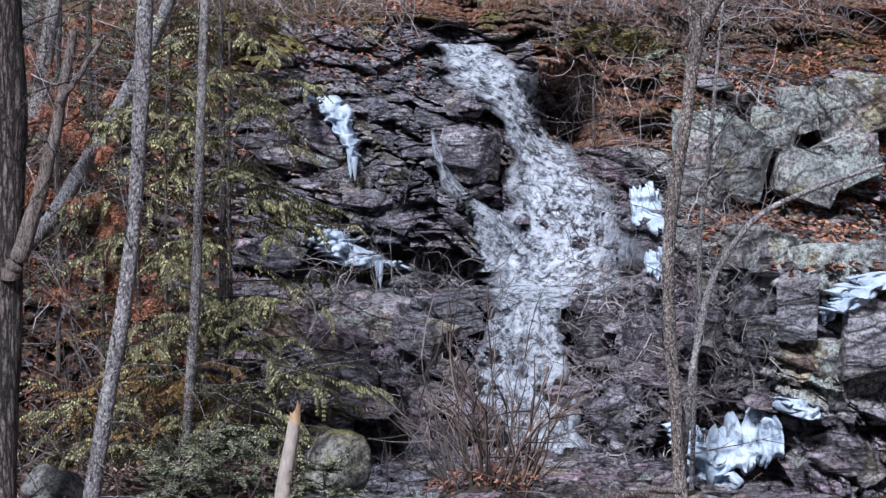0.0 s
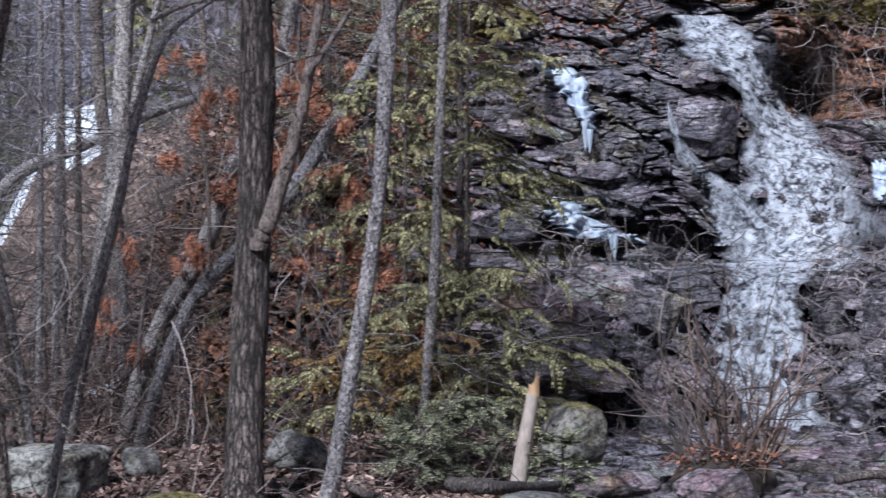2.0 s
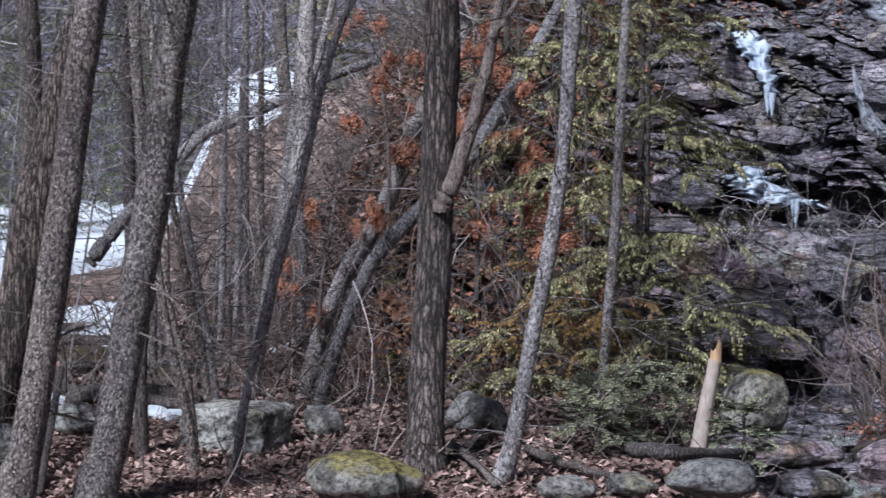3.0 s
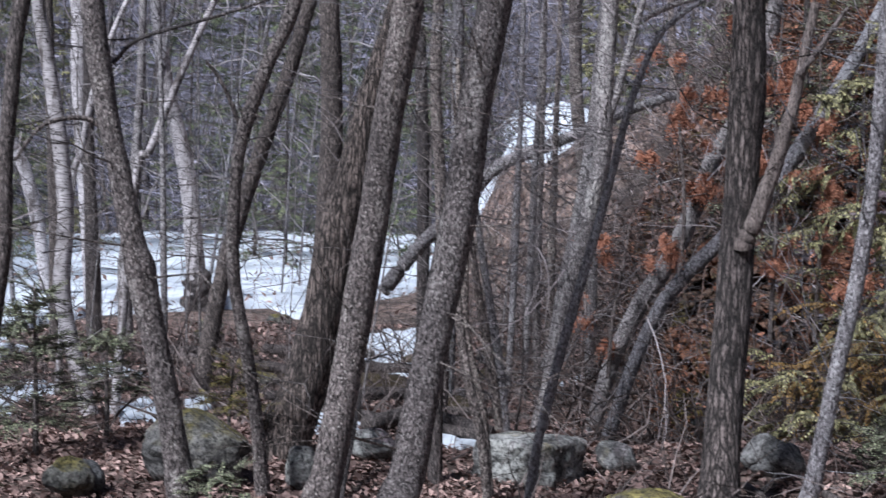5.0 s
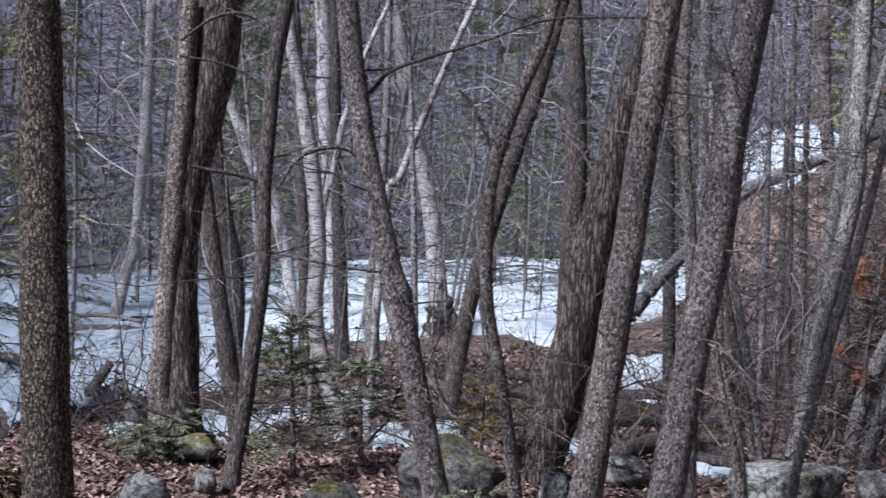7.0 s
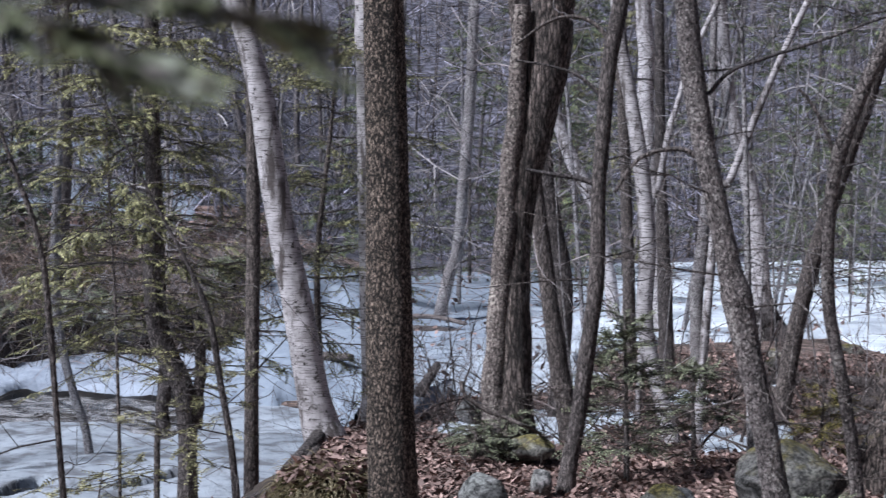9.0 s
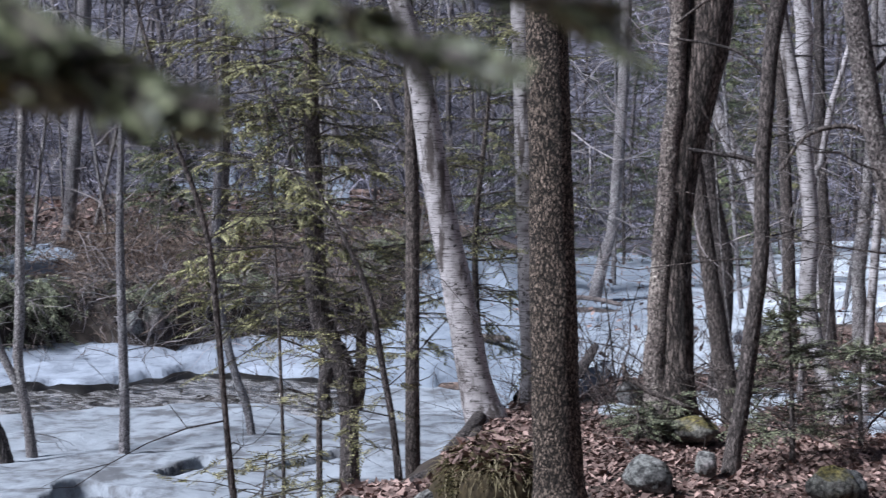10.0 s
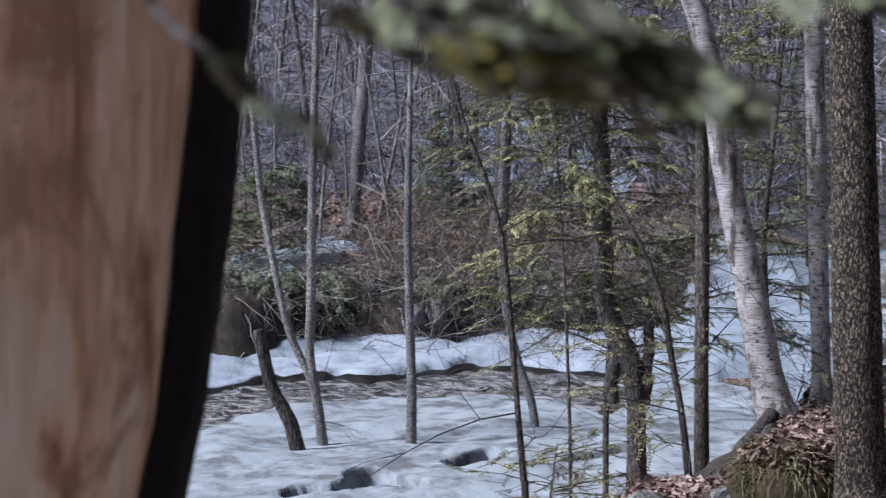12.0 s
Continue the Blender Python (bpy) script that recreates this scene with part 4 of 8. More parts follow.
def ice_curtain(label, x0, x1, top, low, seed, mat=None):
    """Fluted ice hanging from a ledge, with a ragged upper rim and teeth below. top and low: heights at both ends."""
    u, w = np.meshgrid(np.linspace(0, 1, 90), np.linspace(0, 1, 26), indexing="ij")
    X = x0 + (x1 - x0) * u + 0.02 * vnoise(u * 20, w * 4, seed, 176)
    flute = np.abs(fbm(u * (x1 - x0) * 9, 0.6 * w, seed, 3, 174))
    end = np.sqrt(np.clip(np.minimum(u, 1 - u) / 0.06, 0, 1))
    tz = top[0] + (top[1] - top[0]) * u + 0.15 * fbm(u * 8, 0 * w, seed, 3, 175) - 0.10 * (1 - end)
    lz = low[0] + (low[1] - low[0]) * u + 0.07 * fbm(u * 5, 0 * w, seed + 3, 3, 177) - 0.09 * np.clip(vnoise(u * 26, 0 * w, seed, 178), 0, 1) * end + 0.25 * (1 - end)
    lz = np.minimum(lz, tz - 0.04)
    Z = tz + (lz - tz) * w
    front = np.minimum.accumulate(face_y(X, Z), axis=1) - 0.05
    front = np.minimum(front, np.percentile(front, 30))
    Y = front - (0.14 + 0.035 * flute + 0.09 * fbm(X * 12, Z * 12, seed, 3, 180)) * np.sqrt(np.clip(1 - np.abs(2 * w - 1) ** 6, 0, 1)) * (0.3 + 0.7 * end) - 0.06 * w
    i, j = np.meshgrid(np.arange(89), np.arange(25), indexing="ij")
    f = np.stack([i * 26 + j, i * 26 + j + 1, (i + 1) * 26 + j + 1, (i + 1) * 26 + j], -1).reshape(-1, 4)
    ob = thing("ice_curtain", (float(X.mean()), float(Y.mean()), float(Z.min())), label, "ice", "ice on the rock")
    part("ice_sheet", np.stack([X, Y, Z], -1).reshape(-1, 3), f, mat or M_ICEFALL, ob)
    return ob


# ---------------------------------------------------------------- stones
def boulder(x, y, z, w, d, h, mat, label, block=0.0, seed=0):
    """A rounded, dented stone that sits a little in the ground."""
    g = np.random.default_rng(seed)
    bm = bmesh.new()
    if block > 0.5:
        for q in np.concatenate([np.array([[a, b, c] for a in (-1, 1) for b in (-1, 1) for c in (-1, 1)]) * g.uniform(0.55, 1.0, (8, 3)), g.uniform(-0.95, 0.95, (9, 3))]):
            bm.verts.new(q)
        bmesh.ops.convex_hull(bm, input=bm.verts)
        bmesh.ops.delete(bm, geom=[q for q in bm.verts if not q.link_faces], context="VERTS")
        bmesh.ops.subdivide_edges(bm, edges=bm.edges[:], cuts=7, use_grid_fill=True)
        bmesh.ops.triangulate(bm, faces=bm.faces[:])
        bm.verts.index_update()
    elif block > 0:
        bmesh.ops.create_cube(bm, size=2.0)
        bmesh.ops.subdivide_edges(bm, edges=bm.edges[:], cuts=14, use_grid_fill=True)
        bmesh.ops.triangulate(bm, faces=bm.faces[:])
    else:
        bmesh.ops.create_icosphere(bm, subdivisions=4, radius=1.0)
    v = np.array([q.co[:] for q in bm.verts])
    f = np.array([[q.index for q in p.verts] for p in bm.faces])
    bm.free()
    if 0 < block < 0.5:
        v = v / (np.abs(v) ** 10).sum(1, keepdims=True) ** 0.1
    if block > 0.5:
        v = v * (1.0 + 0.10 * fbm(v[:, 0] * 3 + seed, v[:, 1] * 3, v[:, 2] * 3, 4, 183) - 0.10 * np.abs(fbm(v[:, 0] * 2 + seed, v[:, 1] * 2, v[:, 2] * 6, 3, 184)))[:, None]
    else:
        r = 1 + (0.10 if block else 0.34) * fbm(v[:, 0] * 1.2 + seed, v[:, 1] * 1.2, v[:, 2] * 1.2, 3, 181) + 0.06 * fbm(v[:, 0] * 4 + seed, v[:, 1] * 4, v[:, 2] * 4, 4, 182)
        v = v * r[:, None]
    for _ in range(0 if 0 < block else 4):
        n = g.normal(size=3)
        n[2] = abs(n[2]) * 0.7
        n /= np.linalg.norm(n)
        over = np.clip(v @ n - 0.80, 0, None)
        v = v - over[:, None] * n * 0.85
    a = g.uniform(-0.25, 0.25)
    if block > 0.5:
        a, e = g.uniform(-0.6, 0.6), g.normal(0, 0.35)
        v = v @ np.array([[math.cos(e), 0, math.sin(e)], [0, 1, 0], [-math.sin(e), 0, math.cos(e)]])
        v = np.concatenate([v[f[:, k]] for k in range(3)]).reshape(3, -1, 3).transpose(1, 0, 2).reshape(-1, 3)
        f = np.arange(len(v)).reshape(-1, 3)
    v = v @ np.array([[math.cos(a), -math.sin(a), 0], [math.sin(a), math.cos(a), 0], [0, 0, 1]])
    v = v * (w / 2, d / 2, h * 0.62) + (x, y, z + h * 0.40)
    return solid("boulder", v, f, mat, label, "rock", "boulders")


# ---------------------------------------------------------------- trees
def limb_of(parent, mat, pts, name="limb", sides=8):
    p = smooth_path(pts, max(10, len(pts) * 5))
    p[:, :3] += 0.25 * p[:, 3:4] * np.stack([vnoise(np.arange(len(p)) * 0.7, k * 9.1, p[0, 0], 191) for k in range(3)], -1)
    v, f = tubes(p[None, :, :3], p[None, :, 3], sides)
    return part(name, v, f, mat, parent)


def twig_set(starts, ways, lengths, r0, k=5, bend=0.22, droop=0.0, sides=3, forks=2):
    """Twigs with side shoots, as one joined mesh."""
    P = wander(starts, ways, lengths, k, bend, droop)
    R = r0[:, None] * np.linspace(1, 0.25, k)[None]
    sets = [tubes(P, R, sides)]
    for _ in range(forks):
        at = rng.integers(1, k - 1, len(P))
        s = P[np.arange(len(P)), at]
        d = P[np.arange(len(P)), at + 1] - s
        d = d / (np.linalg.norm(d, axis=1, keepdims=True) + 1e-9) + rng.normal(0, 0.6, d.shape)
        d /= np.linalg.norm(d, axis=1, keepdims=True)
        Q = wander(s, d, lengths * rng.uniform(0.3, 0.6, len(P)), 4 if k > 6 else 3, bend, droop)
        sets.append(tubes(Q, (r0 * 0.55)[:, None] * np.linspace(1, 0.3, Q.shape[1])[None], sides))
    return join(*sets)


KINDS = {
    "maple": ("bare_tree", "leafless tree with %s bark", "tree", 5),
    "oak": ("bare_tree", "large leafless tree with %s bark", "tree", 6),
    "birch": ("birch_tree", "leafless birch with %s bark", "tree", 6),
    "sapling": ("sapling", "slender leafless sapling with %s bark", "tree", 5),
    "hemlock": ("hemlock_tree", "gnarled evergreen tree with %s bark at the river", "tree", 6),
    "log": ("fallen_log", "fallen bare trunk with %s bark leaning on the bank", "log", 0),
    "stub": ("snag", "broken-off leaning trunk with %s bark in the ice", "tree", 0),
}
BARKS = {
    "BARK": (M_BARK, "deeply furrowed brown"), "FLAKE": (M_FLAKE, "dark flaky"), "GREY": (M_GREY, "smooth grey lichened"),
    "SPOT": (M_SPOT, "brown lichen-spotted"), "DEAD": (M_DEAD, "pale weathered"), "DARK": (M_DARK, "dark brown"), "BIRCH": (M_BIRCH, "white peeling"),
}


def tree(kind, bark_kind, pts, extra=0.0, limbs=()):
    """A tree from its trunk line (x, y, z, radius rows) with seen limbs and a bare crown above."""
    name, label, cat, n_limb = KINDS[kind]
    mat, words = BARKS[bark_kind]
    p = np.array(pts, float)
    g = h1(p[0, 0], p[0, 1])
    if kind != "log":
        if p[0, 2] > g - 0.05:
            d = p[0] - p[1]
            k = min(1.5, (p[0, 2] - g + 0.12) / max(0.05, -d[2]))
            low = p[0] + d * k
            low[3] = p[0, 3] * 1.08
            low[2] = min(low[2], g - 0.1)
            p = np.vstack([low, p])
    if kind in ("log", "stub") or (kind == "birch" and extra == 0):
        p = np.vstack([[*(p[0, :3] + 0.02 * (p[0, :3] - p[1, :3])), 0.002], p, [*(p[-1, :3] + 0.02 * (p[-1, :3] - p[-2, :3])), 0.002]])
    seen = len(p)
    if extra > 0:
        d = p[-1, :3] - p[-2, :3]
        d = d / np.linalg.norm(d)
        for s in (0.35, 0.7, 1.0):
            q = p[seen - 1, :3] + d * extra * s + np.array([0, 0, 0.15 * extra * s * s])
            p = np.vstack([p, [*q, p[seen - 1, 3] * (1 - 0.75 * s)]])
    root = thing(name, (p[0, 0], p[0, 1], g), label % words, cat, "woodland trees")
    path = smooth_path(p, len(p) * 9)
    sides = 18 if p[:, 3].max() > 0.06 else 10
    v, f = tubes(path[None, :, :3], path[None, :, 3], sides)
    ax = np.repeat(path[:, :3], sides, 0)
    out = v - ax
    rad = np.linalg.norm(out, axis=1, keepdims=True) + 1e-9
    bumpy = 0.13 * fbm(v[:, 0] * 9, v[:, 1] * 9, v[:, 2] * 2.2, 3, 201) + 0.07 * fbm(v[:, 0] * 30, v[:, 1] * 30, v[:, 2] * 7, 2, 202)
    part("trunk", ax + out * (1 + bumpy[:, None]), f, mat, root)
    for lm, lp in limbs:
        limb_of(root, BARKS[lm][0], lp)
    if n_limb and extra > 0:
        m = n_limb + 2
        at = rng.uniform(seen - 0.4, len(p) - 1.2, m)
        i0 = np.clip(at.astype(int), 0, len(p) - 2)
        st = p[i0] + (p[i0 + 1] - p[i0]) * (at - i0)[:, None]
        az = rng.uniform(0, 6.283, m)
        wy = np.stack([np.cos(az) * 0.75, np.sin(az) * 0.75, np.full(m, 0.65)], -1)
        L = rng.uniform(0.9, 1.9, m) * (0.5 + extra / 8)
        P = wander(st[:, :3], wy, L, 7, 0.16)
        R = (st[:, 3] * 0.5)[:, None] * np.linspace(1, 0.15, 7)[None]
        sets = [tubes(P, R, 6)]
        s2 = P[:, 2:6].reshape(-1, 3)
        w2 = rng.normal(0, 1, s2.shape) + (0, 0, 0.5)
        w2 /= np.linalg.norm(w2, axis=1, keepdims=True)
        vt, ft = twig_set(s2, w2, rng.uniform(0.4, 0.9, len(s2)), np.full(len(s2), 0.005), 5, 0.25)
        tagged(part("crown", *join(sets[0], (vt, ft)), mat, root, "bare limbs and twigs"), kind="stuff")
    if kind in ("sapling", "maple", "hemlock") and extra > 0:
        m = 18 if kind == "sapling" else 15
        at = rng.uniform(1.5, seen - 1.01, m)
        i0 = at.astype(int)
        st = p[i0, :3] + (p[i0 + 1, :3] - p[i0, :3]) * (at - i0)[:, None]
        az = rng.uniform(0, 6.283, m)
        wy = np.stack([np.cos(az), np.sin(az), rng.uniform(-0.1, 0.6, m)], -1)
        wy /= np.linalg.norm(wy, axis=1, keepdims=True)
        tagged(part("twigwork", *twig_set(st, wy, rng.uniform(0.4, 1.5, m), rng.uniform(0.004, 0.008, m), 6, 0.2, 0.01), mat, root), kind="stuff")
    return root



# snow and ice, place by place
snow_patch(-10.93, 18.58, 0.13, 0.94, 30)
snow_patch(-8.38, 13.01, 0.22, 1.14, 32)
snow_patch(-8.35, 13.94, 0.13, 1.03, 30)
snow_patch(-9.43, 20.94, 0.51, 3.63, 23)
snow_patch(-13.84, 26.83, 0.43, 2.55, 27)
snow_patch(-4.91, 11.72, 0.15, 0.17, 21)
snow_patch(-10.33, 13.02, 0.43, 1.80, 37)
snow_patch(-10.60, 14.47, 0.22, 1.27, 35)
snow_patch(-13.31, 18.05, 0.23, 0.33, 36)
snow_patch(-6.57, 12.68, 0.32, 0.91, 26)
snow_patch(-11.00, 16.54, 0.24, 0.78, 33)
snow_patch(-4.88, 11.48, 0.18, 0.14, 22)
snow_patch(-0.67, 15.67, 0.19, 1.47, 2)
snow_patch(-5.83, 17.15, 0.15, 0.11, 18)
snow_patch(-10.51, 11.98, 0.19, 1.05, 39)
snow_patch(-10.42, 13.18, 0.24, 1.63, 36)
snow_patch(-30.18, 83.60, 1.62, 4.00, 20)
snow_patch(-48.59, 36.24, 1.34, 4.00, 53)
snow_patch(-47.25, 37.41, 0.73, 4.00, 51)
snow_patch(-39.96, 33.77, 0.74, 4.00, 49)
snow_patch(-32.74, 19.11, 1.14, 1.33, 59)
snow_patch(-32.71, 18.39, 0.98, 1.69, 60)
snow_patch(-33.38, 20.38, 0.71, 1.36, 58)
snow_patch(-31.94, 20.67, 0.38, 0.39, 56)
snow_patch(-39.77, 30.30, 0.42, 3.4, 52, 0.12)
snow_patch(-38.91, 31.40, 0.42, 3.4, 51, 0.12)
snow_patch(-36.98, 32.15, 0.42, 3.4, 49, 0.12)
snow_patch(1.58, 16.06, 0.20, 0.10, -6)
ice_on_rock("lumpy white ice hanging on dark rock", [(-1.47, 3.17, 0.05), (-1.28, 3.15, 0.12), (-1.14, 2.98, 0.13), (-1.02, 2.75, 0.11), (-0.95, 2.58, 0.08), (-0.89, 2.41, 0.035)], 0.16, 3)
ice_on_rock("white ice sheet draped over a rock ledge", [(-1.31, 1.79, 0.094), (-1.17, 1.66, 0.16), (-1.02, 1.52, 0.22), (-0.81, 1.40, 0.26), (-0.61, 1.36, 0.22), (-0.47, 1.40, 0.12)], 0.22, 3)
# Stands clear of the rock, set forward to fit the camera's view.
ice_on_rock("white ice tongue running down to the stream", [(1.97, 0.18, 0.09), (2.01, 0.06, 0.13), (2.07, -0.08, 0.16), (2.13, -0.24, 0.17), (2.17, -0.46, 0.16)], 0.12, 3, out=0.75)
ice_on_rock("snow patch on a rock shelf", [(3.06, 1.06, 0.046), (3.18, 1.19, 0.120), (3.35, 1.30, 0.157), (3.54, 1.37, 0.203), (3.79, 1.43, 0.235)], 0.10, 0)
ice_on_rock("snow patch on a rock shelf", [(2.69, 0.42, 0.055), (2.79, 0.37, 0.100), (2.87, 0.30, 0.054)], 0.10, 0)
ice_on_rock("low white ice on stones at the stream", [(1.35, -0.62, 0.061), (1.52, -0.56, 0.102), (1.65, -0.49, 0.071)], 0.10, 0)
ice_on_rock("low white ice on stones at the stream", [(1.74, -0.56, 0.051), (1.91, -0.58, 0.040), (2.04, -0.56, 0.030)], 0.10, 0)
ice_on_rock("small ice crust on rock", [(-1.24, 0.80, 0.043), (-1.13, 0.78, 0.054), (-1.05, 0.73, 0.032)], 0.10, 0)

# boulders
boulder(-5.81, 9.51, 0.04, 0.72, 0.54, 0.40, M_MOSSY, "moss-topped grey boulder in leaf litter", 0.00, 1)
boulder(-6.31, 8.96, 0.02, 0.31, 0.23, 0.17, M_STONE, "lichened grey stone in leaf litter", 0.00, 2)
boulder(-5.16, 9.66, 0.03, 0.24, 0.18, 0.24, M_STONE, "lichened grey stone in leaf litter", 0.00, 3)
boulder(-4.06, 10.83, -0.03, 0.60, 0.42, 0.28, M_STONE, "squared grey granite block on the leaf litter", 0.13, 4)
boulder(-5.22, 10.87, 0.04, 0.38, 0.29, 0.17, M_STONE, "lichened grey stone in leaf litter", 0.00, 5)
boulder(-2.81, 9.49, -0.03, 0.67, 0.50, 0.26, M_MOSSY, "moss-topped grey boulder in leaf litter", 0.00, 6)
boulder(-0.82, 9.08, 0.18, 0.45, 0.34, 0.17, M_STONE, "lichened grey stone in leaf litter", 0.00, 7)
boulder(-0.31, 11.60, -0.32, 0.48, 0.36, 0.15, M_STONE, "lichened grey stone in leaf litter", 0.00, 8)
boulder(-0.66, 12.01, -0.18, 0.95, 0.71, 0.17, M_SLAB, "dark wet stone at the edge of the stream", 0.00, 9)
boulder(-0.79, 12.61, -0.10, 0.54, 0.41, 0.42, M_MOSSY, "moss-topped grey boulder in leaf litter", 0.00, 10)
boulder(-2.55, 11.18, 0.12, 0.33, 0.25, 0.20, M_STONE, "lichened grey stone in leaf litter", 0.00, 11)
boulder(-3.55, 11.16, 0.03, 0.30, 0.22, 0.19, M_STONE, "lichened grey stone in leaf litter", 0.00, 12)
boulder(0.22, 12.18, -0.30, 0.62, 0.46, 0.27, M_SLAB, "dark wet stone at the edge of the stream", 0.00, 13)
boulder(-7.27, 8.27, 0.05, 0.33, 0.25, 0.20, M_STONE, "lichened grey stone in leaf litter", 0.00, 14)
boulder(-7.36, 9.00, 0.04, 0.17, 0.13, 0.15, M_STONE, "lichened grey stone in leaf litter", 0.00, 15)
boulder(-6.28, 8.81, 0.02, 0.33, 0.24, 0.21, M_MOSSY, "moss-topped grey boulder in leaf litter", 0.00, 16)
boulder(-7.69, 7.36, 0.03, 0.50, 0.37, 0.33, M_MOSSY, "moss-topped grey boulder in leaf litter", 0.00, 17)
boulder(-10.03, 11.54, 0.03, 0.29, 0.22, 0.19, M_STONE, "lichened grey stone in leaf litter", 0.00, 18)
boulder(-26.10, 18.03, -0.84, 0.45, 0.34, 0.61, M_MOSSY, "moss-topped grey boulder in leaf litter", 0.00, 19)
boulder(-26.29, 17.73, -0.78, 0.50, 0.38, 0.40, M_STONE, "lichened grey stone in leaf litter", 0.00, 20)
boulder(-25.67, 20.32, -0.57, 0.83, 0.62, 0.57, M_STONE, "lichened grey stone in leaf litter", 0.00, 21)
boulder(-1.04, 14.40, -0.20, 0.69, 0.52, 0.37, M_MOSSY, "moss-topped grey boulder in leaf litter", 0.00, 22)
boulder(-1.33, 18.08, -0.06, 1.09, 0.82, 0.52, M_SLAB, "dark wet stone at the edge of the stream", 0.00, 23)
boulder(-1.59, 18.48, 0.48, 0.77, 0.58, 0.47, M_SLAB, "dark wet stone at the edge of the stream", 0.00, 24)
boulder(-2.96, 18.82, 0.82, 0.73, 0.55, 0.36, M_STONE, "lichened grey stone in leaf litter", 0.00, 25)
boulder(-2.49, 11.18, 0.10, 0.40, 0.30, 0.22, M_STONE, "lichened grey stone in leaf litter", 0.00, 26)
boulder(-7.77, 6.98, 0.04, 0.39, 0.29, 0.13, M_STONE, "lichened grey stone in leaf litter", 0.00, 27)
boulder(0.84, 11.65, -0.33, 0.52, 0.39, 0.22, M_SLAB, "dark wet stone at the edge of the stream", 0.00, 28)
boulder(1.25, 11.58, -0.38, 0.41, 0.31, 0.17, M_SLAB, "dark wet stone at the edge of the stream", 0.00, 29)
boulder(-0.36, 11.46, -0.29, 0.48, 0.36, 0.16, M_SLAB, "dark wet stone at the edge of the stream", 0.00, 30)
boulder(-1.57, 9.02, 0.12, 0.32, 0.24, 0.12, M_STONE, "lichened grey stone in leaf litter", 0.00, 31)
boulder(-1.25, 9.13, 0.14, 0.27, 0.20, 0.11, M_STONE, "lichened grey stone in leaf litter", 0.00, 32)
boulder(1.42, 16.06, -0.69, 0.62, 0.46, 0.28, M_SLAB, "dark wet stone at the edge of the stream", 0.00, 33)
boulder(1.60, 12.55, -0.42, 0.44, 0.33, 0.20, M_SLAB, "dark wet stone at the edge of the stream", 0.00, 34)
boulder(1.92, 13.05, -0.45, 0.55, 0.41, 0.25, M_SLAB, "dark wet stone at the edge of the stream", 0.00, 35)
boulder(2.24, 12.50, -0.37, 0.57, 0.42, 0.28, M_SLAB, "dark wet stone at the edge of the stream", 0.00, 36)
boulder(2.71, 12.42, -0.43, 0.61, 0.45, 0.32, M_SLAB, "dark wet stone at the edge of the stream", 0.00, 37)

# trees
tree("maple", "BARK", [(-2.65, 10.25, -0.01, 0.144), (-2.65, 10.28, 0.20, 0.121), (-2.65, 10.36, 0.71, 0.111), (-2.63, 10.43, 1.40, 0.108), (-2.60, 10.45, 2.10, 0.104), (-2.58, 10.44, 2.51, 0.114), (-2.58, 10.41, 2.96, 0.100), (-2.58, 10.40, 3.06, 0.098)], 5, [
    ("DEAD", [(-2.58, 10.36, 1.58, 0.060), (-2.52, 10.37, 1.72, 0.056), (-2.40, 10.40, 2.06, 0.046), (-2.33, 10.42, 2.34, 0.040), (-2.27, 10.43, 2.62, 0.034), (-2.19, 10.44, 3.05, 0.027)]),
    ("DEAD", [(-2.27, 10.40, 2.62, 0.022), (-2.14, 10.40, 2.80, 0.019), (-2.00, 10.42, 3.01, 0.014)])])
tree("maple", "GREY", [(-2.13, 9.99, -0.03, 0.067), (-2.06, 10.00, 0.20, 0.055), (-2.00, 10.02, 0.53, 0.047), (-1.93, 10.03, 0.93, 0.046), (-1.84, 10.05, 1.43, 0.046), (-1.77, 10.06, 1.99, 0.042), (-1.74, 10.06, 2.42, 0.046), (-1.71, 10.07, 2.94, 0.050)], 4)
tree("sapling", "GREY", [(-1.93, 12.86, 0.03, 0.038), (-1.91, 12.87, 0.22, 0.034), (-1.88, 12.87, 0.64, 0.038), (-1.82, 12.88, 1.49, 0.038), (-1.79, 12.88, 2.33, 0.034), (-1.75, 12.89, 3.20, 0.034)], 4)
tree("sapling", "DARK", [(-1.83, 14.39, -0.08, 0.038), (-1.82, 14.39, 0.20, 0.033), (-1.82, 14.39, 0.96, 0.033), (-1.81, 14.39, 2.36, 0.026), (-1.81, 14.39, 3.34, 0.023)], 4)
tree("maple", "GREY", [(-4.75, 14.79, 0.09, 0.069), (-4.66, 14.81, 0.39, 0.069), (-4.47, 14.87, 0.84, 0.078), (-4.23, 14.94, 1.24, 0.083), (-4.03, 14.99, 1.69, 0.083), (-3.84, 15.04, 2.24, 0.078), (-3.53, 15.11, 2.75, 0.069), (-3.39, 15.14, 3.48, 0.065)], 3)
tree("maple", "GREY", [(-4.42, 14.37, 0.20, 0.058), (-4.28, 14.40, 0.59, 0.058), (-4.10, 14.46, 0.98, 0.062), (-3.72, 14.55, 1.41, 0.067), (-3.29, 14.65, 1.89, 0.071), (-3.08, 14.70, 2.23, 0.067), (-2.82, 14.75, 2.67, 0.062), (-2.56, 14.79, 3.15, 0.056), (-2.43, 14.81, 3.43, 0.058)], 3)
